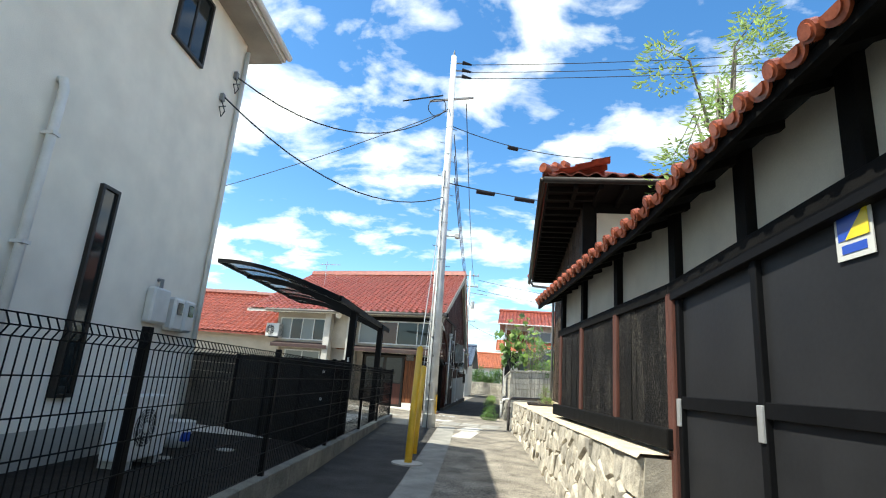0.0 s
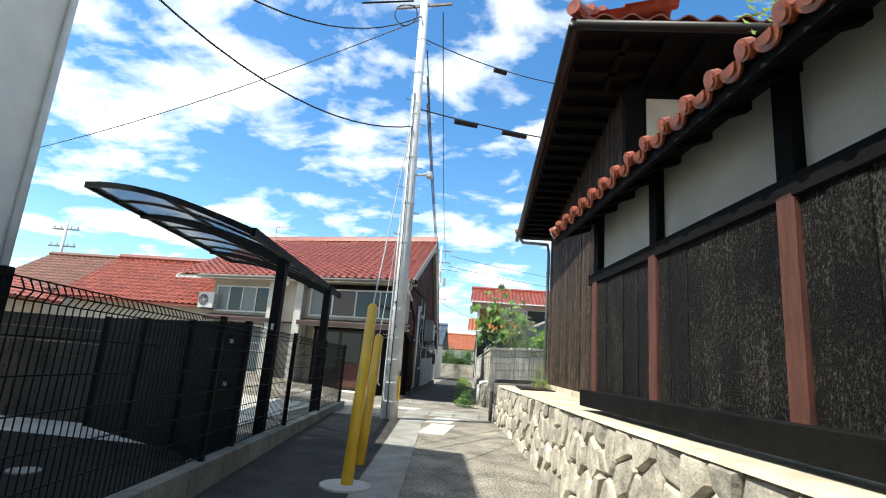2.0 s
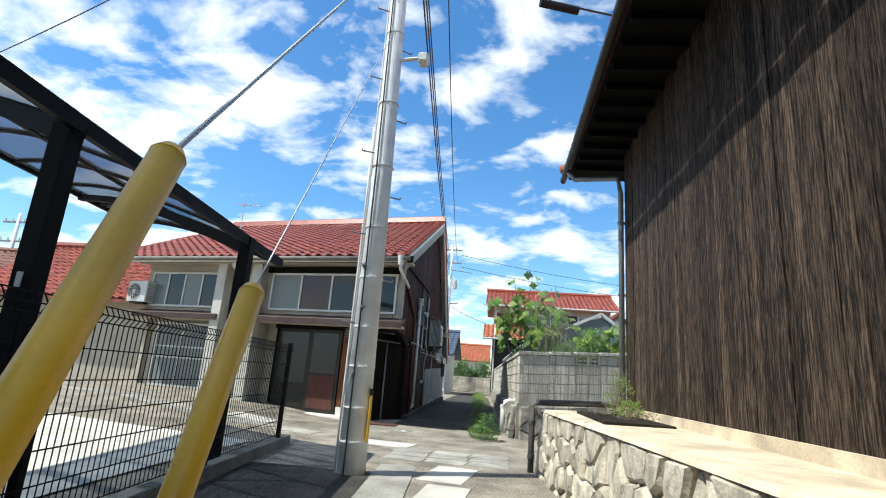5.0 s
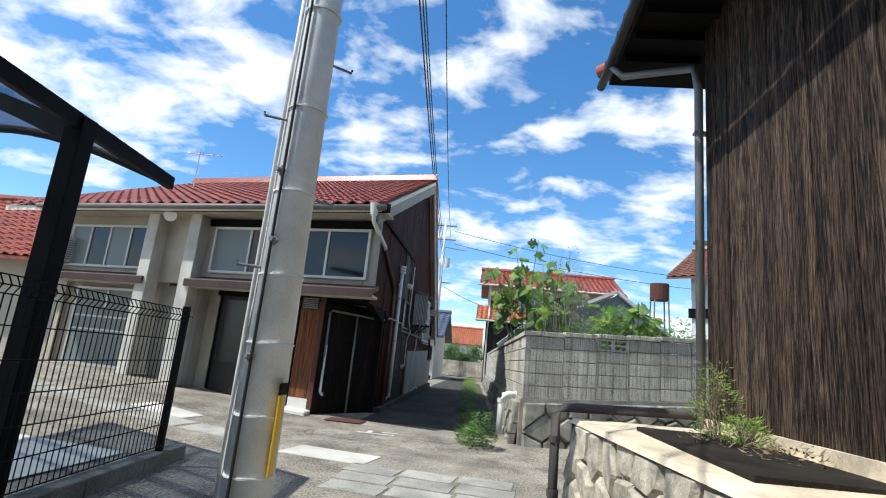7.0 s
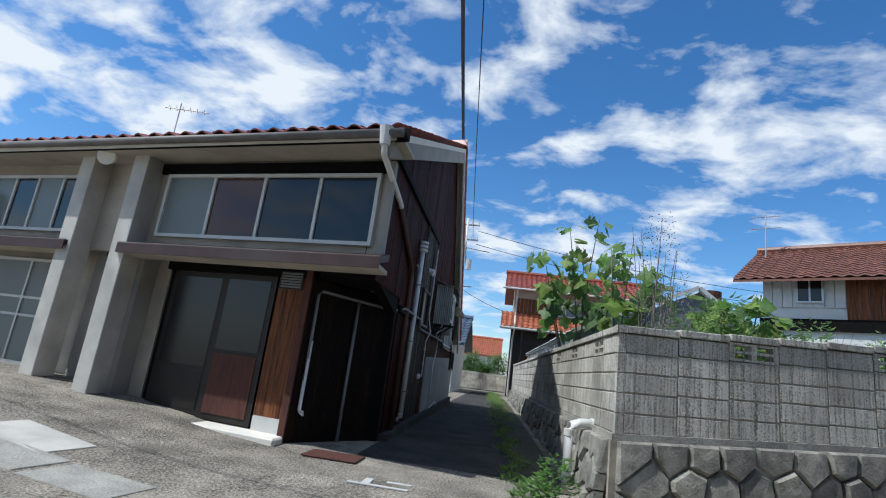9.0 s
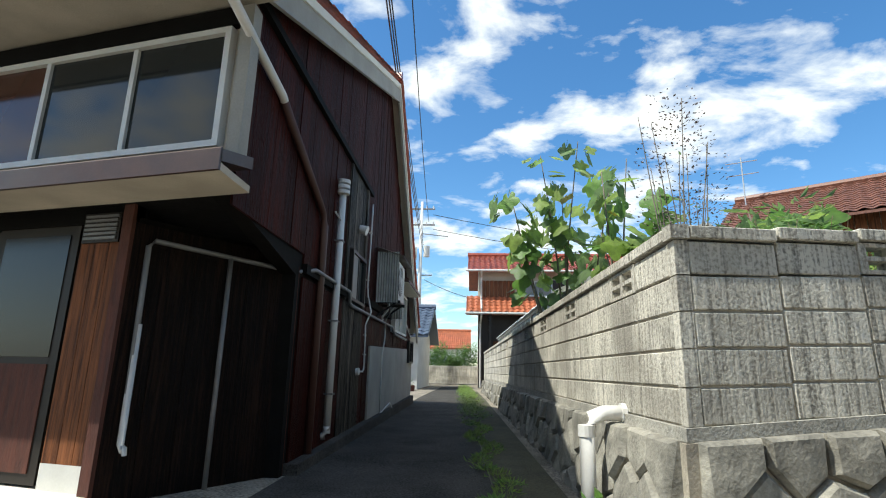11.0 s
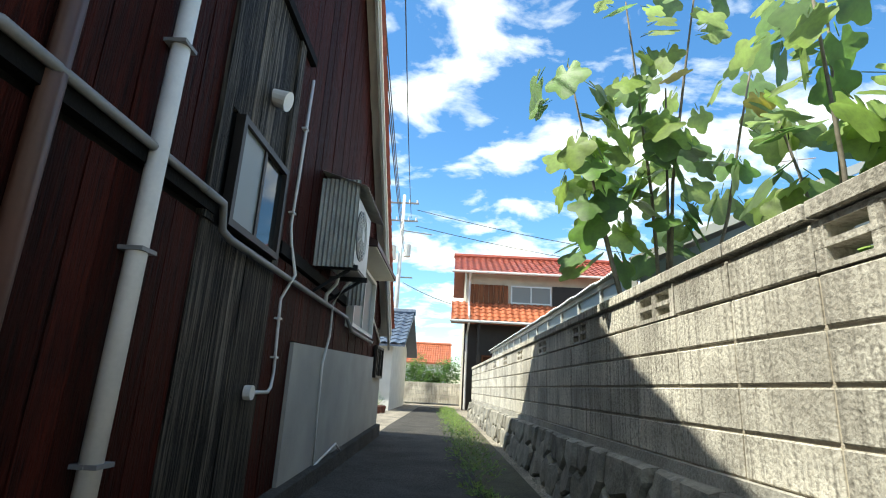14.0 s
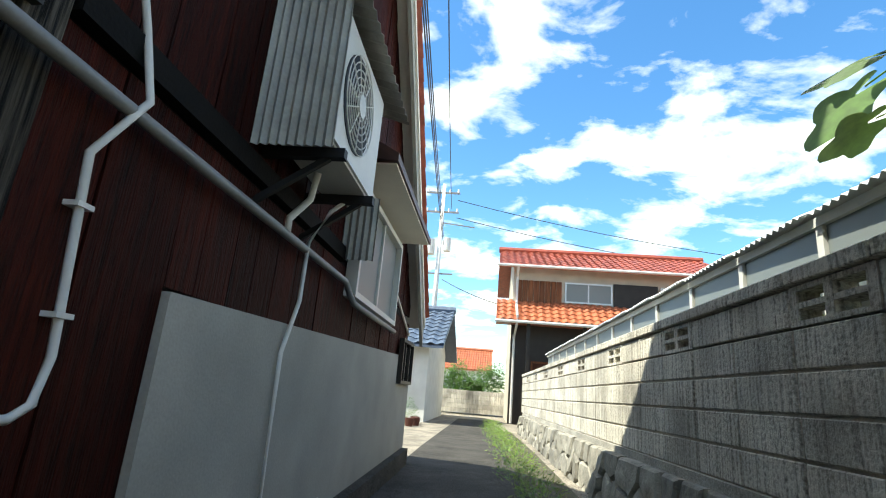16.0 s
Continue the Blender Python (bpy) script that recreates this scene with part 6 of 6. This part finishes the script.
fig_plant(0.15, 26.6, 1.1, ((-0.6, 26.2, 3.5), (-0.75, 26.0, 4.1), (-0.25, 25.9, 4.7), (0.35, 25.8, 4.9), (0.9, 26.0, 4.3), (0.1, 26.0, 3.9)), 3, "large-leaved fig tree with pale stems over the wall", 20)
fig_plant(0.7, 25.0, 1.1, ((0.4, 24.6, 3.9), (0.9, 25.1, 4.3), (1.15, 24.7, 3.6), (0.5, 25.2, 3.2), (1.4, 25.0, 3.3)), 4, "fig tree with broad lobed leaves beside the wall", 15)
fig_plant(2.3, 23.6, 1.1, ((2.0, 23.4, 2.9), (2.5, 23.5, 3.1), (2.8, 23.9, 2.8), (1.6, 23.3, 2.9)), 5, "low fig bush behind the front block wall", 22)


def scatter(name, label, category, spots, mat, count, size, seed, narrow=0.35, up=0.5):
    """Many small leaves on thin stalks, one joined object; spots are x, y, z0, z1, radius."""
    rng = random.Random(seed)
    verts, faces = [], []
    for x, y, z0, z1, r in spots:
        for _ in range(count):
            g, h = rng.uniform(0, 2 * math.pi), rng.random()
            rr = r * math.sqrt(rng.random()) * (0.55 + 0.6 * math.sin(math.pi * min(1, h + 0.15)))
            p = Vector((x + rr * math.cos(g), y + rr * math.sin(g), z0 + (z1 - z0) * h * rng.uniform(0.75, 1.05)))
            d = Vector((math.cos(g + rng.uniform(-1, 1)), math.sin(g + rng.uniform(-1, 1)), rng.uniform(-0.4, 1.0) * up + 0.1)).normalized()
            s = d.cross(Vector((rng.uniform(-0.4, 0.4), rng.uniform(-0.4, 0.4), 1))).normalized()
            L = size * rng.uniform(0.6, 1.3)
            k = len(verts)
            nrm = d.cross(s) * L * 0.10
            verts += [p, p + d * L * 0.45 + s * L * narrow * 0.5 + nrm, p + d * L, p + d * L * 0.45 - s * L * narrow * 0.5 + nrm]
            faces += [(k, k + 1, k + 2), (k, k + 2, k + 3)]
    me = bpy.data.meshes.new(name)
    me.from_pydata([v[:] for v in verts], [], faces)
    me.materials.append(M[mat])
    return tagged(new(name, me), label, category, kind="stuff")


def stalks(name, label, category, spots, mat, n, seed, r=0.006, lean=0.35):
    rng = random.Random(seed)
    bm = bmesh.new()
    for x, y, z0, z1, rad in spots:
        for _ in range(n):
            g = rng.uniform(0, 2 * math.pi)
            a = Vector((x + rng.uniform(-0.3, 0.3) * rad, y + rng.uniform(-0.3, 0.3) * rad, z0))
            b = a + Vector((math.cos(g) * rad * rng.uniform(0.2, 1), math.sin(g) * rad * rng.uniform(0.2, 1), (z1 - z0) * rng.uniform(0.6, 1.0)))
            tube(bm, [a, a.lerp(b, 0.5) + Vector((0, 0, 0.06 * (z1 - z0))), b], r, 4, r * 0.4)
    return tagged(part(name, bm, mat), label, category, kind="stuff")


shrub = [(1.1 + i * 0.55, 22.3 + i * 0.33, 1.1, 2.55 + 0.28 * math.sin(i * 2.1), 0.48) for i in range(8)]
scatter("shrub_foliage", "tangled green shrub leaves behind the block wall", "shrub", shrub, "leaf", 760, 0.11, 21)
scatter("shrub_foliage", "pale yellowing shrub leaves behind the block wall", "shrub", shrub[1:], "leaf_pale", 320, 0.11, 22)
stalks("shrub_twigs", "bare brown twigs among the shrubs", "shrub", shrub, "dry", 22, 23, 0.006)
side = [(0.32 - 0.034 * (y - 20), y, 1.1, 2.12, 0.28) for y in (23.2, 23.8, 24.4, 25.2, 27.4, 28.0)]
scatter("weeds_on_wall", "weeds spilling over the wall cap", "weeds", side, "leaf_pale", 130, 0.09, 24)
tall = [(0.75, 22.9, 1.1, 4.0, 0.42), (1.15, 23.5, 1.1, 3.3, 0.45)]
stalks("dry_plant", "tall dry plant with seed heads behind the wall", "plant", tall, "bark", 12, 25, 0.010)
scatter("dry_seed_heads", "brownish violet seed heads of the tall plant", "plant", [(0.75, 22.9, 2.6, 4.1, 0.45), (1.15, 23.5, 2.4, 3.3, 0.4)], "seed", 700, 0.035, 26, 0.6)
scatter("dry_plant_leaves", "dull green leaves of the tall plant", "plant", [(0.75, 22.9, 1.6, 3.3, 0.4), (1.15, 23.5, 1.5, 2.8, 0.45)], "leaf", 45, 0.10, 27)
# weeds at the corner and on the ledge
corner = [(-0.82, 20.05, gz(-0.8, 20), 0.72, 0.22), (-0.95, 20.35, gz(-0.8, 20), 0.45, 0.2)]
scatter("weed_clump", "leafy green weed at the foot of the wall", "weeds", corner, "leaf", 330, 0.085, 31)
ledge = [(0.88, 15.8, 1.05, 1.6, 0.16), (0.92, 15.45, 1.05, 1.25, 0.14)]
scatter("ledge_weeds", "feathery green weeds in the ledge corner", "weeds", ledge, "leaf_pale", 460, 0.045, 32, 0.3, 0.9)
stalks("ledge_weed_stems", "thin weed stems on the ledge", "weeds", ledge, "dry", 20, 33, 0.0035)
scatter("ledge_dry_weeds", "reddish dry low weeds on the ledge", "weeds", [(0.75, 15.4, 1.04, 1.16, 0.22), (0.9, 14.9, 1.04, 1.14, 0.2)], "dry", 160, 0.045, 34, 0.3)
tagged(part("soil_patch", slab(0.38, 1.04, 14.2, 16.0, LEDGE - 0.02, LEDGE + 0.036, None, 0.004), "soil"), "dark soil patch in the ledge", "soil", kind="structure")
edge = [(-1.02 - 0.033 * (y - 20) + 0.12 * math.sin(y * 3.1), y, gz(-1, y), gz(-1, y) + (0.05 if y < 28 else 0.26), 0.11 if y < 28 else 0.24) for y in span(21.5, 43, 0.33)]
scatter("grass_edge", "grass and weeds along the alley edge", "grass", edge, "leaf_pale", 60, 0.07, 35, 0.12, 1.6)
scatter("grass_edge", "darker green weeds along the alley edge", "grass", edge[::2], "leaf", 40, 0.07, 36, 0.4)
scatter("grass_tufts", "small grass tufts in the paving joints", "grass", [(-2.1, 19.6, 0.06, 0.16, 0.14), (-1.7, 19.0, 0.06, 0.12, 0.12), (-3.4, 19.8, 0.06, 0.12, 0.14), (-1.4, 17.7, 0.03, 0.09, 0.2)], "leaf_pale", 60, 0.06, 37, 0.12, 1.6)
# tree behind the garden wall
tree = thing("tree", "slender tree with light green narrow leaves behind the garden wall", "tree", (3.2, 8.3, 1.0))
trunk_top = Vector((3.0, 8.0, 6.2))
part("trunk", pipe([(3.2, 8.3, 1.0), (3.15, 8.2, 3.6), tuple(trunk_top)], 0.09, 10, 0.03), "bark", tree, smooth=True)
rng = random.Random(44)
tips = []
for i in range(9):
    g = i * 2.4
    tip = Vector((2.9 + 1.0 * math.cos(g) * rng.uniform(0.5, 1.1), 8.0 + 1.1 * math.sin(g) * rng.uniform(0.5, 1.0), 5.3 + rng.uniform(0, 2.4)))
    part("limb", pipe([(3.12, 8.15, 4.0 + 0.2 * i), tuple(trunk_top.lerp(tip, 0.5) + Vector((0, 0, 0.2))), tuple(tip)], 0.03, 6, 0.008), "bark", tree, smooth=True)
    tips.append((tip.x, tip.y, tip.z - 0.7, tip.z + 0.25, 0.42))
crown = scatter("crown", "", "", tips, "leaf_pale", 230, 0.13, 45, 0.28, -0.2)
crown.parent = tree
crown.matrix_parent_inverse = tree.matrix_basis.inverted()
for key in ("label", "category", "kind"):
    if key in crown:
        del crown[key]

# ---- glasshouse behind the block wall ----
M["sheet_white"] = material("sheet_white", (0.74, 0.76, 0.76), 0.4, 0.12, 4, 0.05, 40)
gh = thing("glasshouse", "low lean-to with white corrugated plastic roof and glass strip", "shed", (1.2, 33, 1.1))
gx = lambda y: 0.12 - 0.034 * (y - 26)
for i in range(13):
    y0, y1 = 27.0 + i * 0.95, 27.0 + (i + 1) * 0.95
    corrugated((gx(y0) - 0.12, y0 + 0.01, 2.52), (0, y1 - y0 - 0.02, 0), (2.6, 0, 1.25), 12, 0.012, "sheet_white", gh)
    part("pane", slab(0.0, 0.01, y0 + 0.04, y1 - 0.04, 2.02, 2.46, lambda c: Vector((c.x + gx(c.y), c.y, c.z))), "frosted", gh)
    part("mullion", slab(-0.02, 0.03, y0 - 0.03, y0 + 0.03, 1.1, 2.5, lambda c: Vector((c.x + gx(c.y), c.y, c.z))), "white_metal", gh)
part("eaves_rail", bar((gx(27), 27, 2.49), (gx(39.4), 39.4, 2.49), 0.06, 0.06), "white_metal", gh)
part("back_wall", slab(4.1, 4.2, 27, 39.4, 1.1, 2.6), "white_metal", gh)
part("roof_slope", prism(bmesh.new(), [(2.75, 26.9, 3.76), (4.3, 26.9, 2.6), (4.3, 26.9, 2.57), (2.75, 26.9, 3.72)], (0, 12.5, 0)), "sheet_white", gh)
part("barge_rail", bar((0.05, 26.9, 2.55), (2.75, 26.9, 3.82), 0.06, 0.09), "white_metal", gh)
part("barge_rail", bar((2.75, 26.9, 3.82), (4.3, 26.9, 2.62), 0.06, 0.09), "white_metal", gh)
gable = prism(bmesh.new(), [(0.15, 26.95, 1.1), (4.2, 26.95, 1.1), (4.2, 26.95, 2.6), (2.72, 26.95, 3.7), (0.15, 26.95, 2.5)], (0, 0.03, 0))
part("end_wall", gable, "frosted", gh)

# ---- houses at the far end ----
def gable_house(label, x0, x1, y0, y1, z0, eave, ridge, wall_mat, roof_mat, across=True, over=0.5, rows=10, cols=20, name="house"):
    """A house with a two-sided tiled roof; across: the ridge runs along x."""
    t = thing(name, label, "house", ((x0 + x1) / 2, (y0 + y1) / 2, z0))
    part("wall", slab(x0, x1, y0, y1, z0, eave), wall_mat, t)
    if across:
        ym = (y0 + y1) / 2
        part("gable", prism(bmesh.new(), [(x0, y0, eave), (x0, y1, eave), (x0, ym, ridge - 0.15)], (x1 - x0, 0, 0)), wall_mat, t)
        for e, s in ((y0 - over, 1), (y1 + over, -1)):
            upv = Vector((0, ym - e, ridge - eave + over * 0.3))
            lo_z = eave - over * 0.3
            part("roof", prism(bmesh.new(), [(x0 - over, e, lo_z), (x1 + over, e, lo_z), (x1 + over, ym, ridge), (x0 - over, ym, ridge)], (0, 0, -0.08)), roof_mat, t)
            roof_tiles(t, (x0 - over, e, lo_z + 0.02), (x1 + over, e, lo_z + 0.02), upv, rows, cols, roof_mat, 0)
        part("ridge", pipe([(x0 - over - 0.05, ym, ridge + 0.08), (x1 + over + 0.05, ym, ridge + 0.08)], 0.15, 8), roof_mat, t)
    else:
        xm = (x0 + x1) / 2
        part("gable", prism(bmesh.new(), [(x0, y0, eave), (x1, y0, eave), (xm, y0, ridge - 0.15)], (0, y1 - y0, 0)), wall_mat, t)
        for e in (x0 - over, x1 + over):
            upv = Vector((xm - e, 0, ridge - eave + over * 0.3))
            lo_z = eave - over * 0.3
            part("roof", prism(bmesh.new(), [(e, y0 - over, lo_z), (e, y1 + over, lo_z), (xm, y1 + over, ridge), (xm, y0 - over, ridge)], (0, 0, -0.08)), roof_mat, t)
            roof_tiles(t, (e, y0 - over, lo_z + 0.02), (e, y1 + over, lo_z + 0.02), upv, rows, cols, roof_mat, 0)
        part("ridge", pipe([(xm, y0 - over - 0.05, ridge + 0.08), (xm, y1 + over + 0.05, ridge + 0.08)], 0.15, 8), roof_mat, t)
    return t


M["orange_tile"] = material("orange_tile", (0.42, 0.125, 0.055), 0.5, 0.3, 9.0, 0.12, 60.0, island=0.2)
M["brown_tile"] = material("brown_tile", (0.22, 0.09, 0.055), 0.5, 0.3, 9.0, 0.12, 60.0, island=0.2)
M["blue_tile"] = material("blue_tile", (0.09, 0.12, 0.17), 0.4, 0.3, 9.0, 0.12, 60.0, island=0.2)
M["cream_wall"] = material("cream_wall", (0.50, 0.45, 0.36), 0.85, 0.15, 2.0, 0.1, 60)
M["white_wall"] = material("white_wall", (0.66, 0.66, 0.62), 0.85, 0.12, 2.0, 0.1, 60)
fh = gable_house("two-storey house with red tile roofs beyond the garden", -1.1, 7.0, 46.2, 52.0, 0.3, 6.75, 8.1, "cream_wall", "red_tile", True, 0.6, 9, 30)
part("lower_wall", slab(-1.12, 7.02, 46.05, 46.2, 0.3, 4.4), "bronze", fh, "dark brown lower wall")
part("lower_roof", prism(bmesh.new(), [(-1.75, 45.0, 4.2), (-1.75, 46.2, 5.15), (-1.75, 46.2, 4.2)], (9.4, 0, 0)), "orange_tile", fh)
roof_tiles(fh, (-1.75, 44.95, 4.24), (7.65, 44.95, 4.24), (0, 1.25, 0.98), 5, 31, "orange_tile", 1)
part("gutter", pipe([(-1.8, 44.9, 4.18), (7.6, 44.9, 4.18)], 0.06, 8), "white_metal", fh)
part("gutter", pipe([(-1.8, 45.5, 6.55), (7.6, 45.5, 6.55)], 0.06, 8), "white_metal", fh)
part("downpipe", pipe([(-0.95, 45.5, 6.5), (-0.95, 46.0, 6.2), (-0.95, 46.0, 5.1), (-0.95, 44.95, 4.4), (-0.95, 44.95, 4.1), (-1.0, 45.95, 3.7), (-1.0, 45.95, 0.4)], 0.05, 8), "white_pipe", fh)
window(fh, (1.0, 46.18, 5.25), (1, 0, 0), 1.9, 0.85, (0, -1, 0), 2, "alu", ("frosted", "frosted"), 0.06)
for i in range(8):
    part("board", slab(-0.95 + i * 0.23, -0.74 + i * 0.23, 46.15, 46.19, 5.15, 6.1), "warm_wood", fh)
part("shutter", slab(2.95, 4.7, 46.14, 46.19, 5.2, 6.15), "bronze", fh)
window(fh, (4.8, 46.18, 5.3), (1, 0, 0), 1.1, 0.8, (0, -1, 0), 1, "alu", ("frosted",), 0.06)
window(fh, (-0.3, 46.02, 0.9), (1, 0, 0), 2.6, 1.9, (0, -1, 0), 3, "warm_wood", ("curtain_pane", "pane"), 0.08)
part("post", slab(-0.55, -0.42, 45.2, 45.32, 0.3, 4.2), "bronze", fh)
part("post", slab(1.6, 1.73, 45.2, 45.32, 0.3, 4.2), "bronze", fh)
fwall = thing("wall_far", "low pale concrete block wall across the alley end", "wall", (-3.5, 52, 0.4), kind="structure")
for r in range(5):
    for c in range(17):
        x = -8.5 + c * 0.45 + (0.22 if r % 2 else 0)
        part("block", slab(x, x + 0.445, 52.0, 52.15, 0.44 + r * 0.22, 0.655 + r * 0.22, None, 0.008), "block", fwall)
gable_house("distant house with bright orange tile roof", -6.6, -2.2, 74, 80, 0.4, 3.7, 5.6, "white_wall", "orange_tile", True, 0.5, 8, 24)
gable_house("white house with dark blue tile roof beside the alley", -11.0, -3.9, 42.0, 48.5, 0.3, 2.9, 4.4, "white_wall", "blue_tile", True, 0.5, 9, 22)
hedge = [(-4.1 + i * 0.5, 53.2 + 0.3 * math.sin(i * 2.0), 0.5, 2.6 + 0.5 * math.sin(i * 1.7), 0.7) for i in range(6)]
scatter("hedge", "dense dark green bush behind the far wall", "bush", hedge, "leaf", 1600, 0.2, 51)
pots = [(-4.6, 40.2, 0.4, 1.5, 0.35), (-4.3, 41.0, 0.4, 1.1, 0.3)]
scatter("potted_leaves", "green leaves of the potted shrubs by the wall", "plant", pots, "leaf", 330, 0.09, 52)
for i, (x, y) in enumerate(((-4.0, 39.6), (-3.9, 40.1), (-4.0, 40.7), (-4.5, 40.2))):
    pt = thing("flower_pot", "small terracotta flower pot on the ground", "flower pot", (x, y, gz(x, y)), "flower pots beside the alley")
    part("pot", pipe([(x, y, gz(x, y)), (x, y, gz(x, y) + 0.22)], 0.10, 12, 0.14), "post_red", pt)

# ---- far utility pole ----
def far_pole(x, y, z, h, label, cross=2):
    t = thing("utility_pole", label, "utility pole", (x, y, z))
    part("shaft", pipe([(x, y, z), (x + 0.02, y, z + h)], 0.16, 10, 0.09), "pole", t, smooth=True)
    for k in range(cross):
        zz = z + h - 0.5 - 1.1 * k
        part("cross_arm", bar((x - 0.9, y, zz), (x + 0.9, y, zz), 0.09, 0.09), "grey_pipe", t)
        for u in (-0.8, -0.35, 0.35, 0.8):
            part("insulator", pipe([(x + u, y, zz), (x + u, y, zz + 0.22)], 0.06, 8, 0.04), "white_metal", t)
    part("transformer", pipe([(x - 0.45, y - 0.1, z + h - 4.0), (x - 0.45, y - 0.1, z + h - 3.2)], 0.24, 12), "white_metal", t)
    part("transformer", pipe([(x + 0.42, y - 0.1, z + h - 3.8), (x + 0.42, y - 0.1, z + h - 3.1)], 0.2, 12), "white_metal", t)
    part("bracket", bar((x - 1.0, y, z + h - 5.0), (x + 0.8, y, z + h - 5.0), 0.07, 0.07), "grey_pipe", t)
    part("bracket", bar((x, y, z + h - 2.2), (x + 1.8, y, z + h - 2.4), 0.05, 0.05), "grey_pipe", t)
    part("marker", pipe([(x, y, z + 0.9), (x, y, z + 1.7)], 0.175, 12), "yellow", t, "yellow band")
    return t


far_pole(FAR_POLE.x, FAR_POLE.y, FAR_POLE.z, 11.8, "distant concrete utility pole with transformers at the alley end")
cable(FAR_POLE + Vector((0.8, 0, 10.9)), (24, 56, 10.0), 0.8, 0.02)
cable(FAR_POLE + Vector((0.8, 0, 9.9)), (24, 56, 9.2), 0.8, 0.02)
cable(FAR_POLE + Vector((0.3, 0, 6.5)), (0.5, 49, 5.2), 0.3, 0.02)
far_pole(-27.5, 34.0, 0.3, 8.2, "distant utility pole among the roofs")

# ---- houses around ----
gable_house("low house wing with red tile roof beside the yard", -17.5, -11.2, 24.0, 30.0, 0.2, 3.1, 5.2, "cream_wall", "red_tile", True, 0.5, 13, 26)
gable_house("distant house with weathered brown tile roof", -27, -18.5, 30.0, 37.0, 0.2, 3.9, 6.2, "cream_wall", "brown_tile", True, 0.6, 12, 26)
gable_house("house with red tile roof beyond the yard", -29.5, -20.5, 19.5, 26.0, 0.2, 3.0, 5.0, "cream_wall", "red_tile", False, 0.5, 13, 26)
barn = gable_house("old barn with brown tile roof and weathered board walls", 8.6, 26.0, 35.5, 42.0, 0.2, 6.1, 7.9, "white_wall", "brown_tile", True, 0.8, 14, 50)
for i in range(34):
    part("board", slab(11.0 + i * 0.3, 11.28 + i * 0.3, 35.44, 35.49, 4.6, 6.2), "warm_wood", barn)
for i in range(8):
    part("board", slab(8.6 + i * 0.3, 8.88 + i * 0.3, 35.44, 35.49, 5.0, 6.2), "white_metal", barn)
part("band", slab(8.5, 20, 35.38, 35.48, 4.2, 4.6), "black_beam", barn)
window(barn, (9.6, 35.42, 5.15), (1, 0, 0), 0.8, 0.95, (0, -1, 0), 2, "alu", ("pane",), 0.06)
window(barn, (12.2, 35.42, 5.1), (1, 0, 0), 0.5, 0.8, (0, -1, 0), 2, "bronze", ("pane",), 0.06)
pivot = Matrix.Translation((6.6, 34.7, 0)) @ Matrix.Rotation(radians(-36), 4, "Z") @ Matrix.Translation((-7.8, -34.7, 0))
barn.matrix_basis = pivot @ barn.matrix_basis
ant2 = thing("antenna", "television antenna beside the barn roof", "antenna", (8.8, 37.0, 6.9))
part("mast", pipe([(8.8, 37.0, 6.8), (8.8, 37.0, 9.4)], 0.025, 6), "alu", ant2)
for z in (8.4, 7.9):
    part("boom", pipe([(8.2, 37.0, z + 0.7), (9.4, 37.0, z + 0.9)], 0.02, 5), "alu", ant2)
gable_house("white-walled house among the trees", 5.0, 8.2, 42.0, 45.0, 0.2, 4.4, 5.8, "white_wall", "brown_tile", False, 0.3, 10, 18)
straw = [(5.2 + i * 0.7, 27.5 + i * 0.35, 1.1, 2.5 + 0.2 * math.sin(i * 1.3), 0.6) for i in range(7)]
scatter("dead_branches", "heap of dead tan branches and straw", "brushwood", straw, "dry", 330, 0.32, 61, 0.06, 0.3)
scatter("garden_leaves", "green leaves over the dead branches", "shrub", [(5.6, 27.2, 2.0, 2.6, 0.4), (7.4, 28.0, 2.0, 2.7, 0.5)], "leaf_pale", 160, 0.2, 62)
tank = thing("water_tank", "small rusty tank on a steel stand", "tank", (9.2, 44, 0.3))
part("tank", pipe([(9.2, 44, 6.2), (9.2, 44, 7.2)], 0.55, 16), "post_red", tank)
for dx, dy in ((-0.4, -0.4), (0.4, -0.4), (0.4, 0.4), (-0.4, 0.4)):
    part("leg", bar((9.2 + dx * 1.4, 44 + dy * 1.4, 0.3), (9.2 + dx, 44 + dy, 6.2), 0.07, 0.07), "grey_pipe", tank)
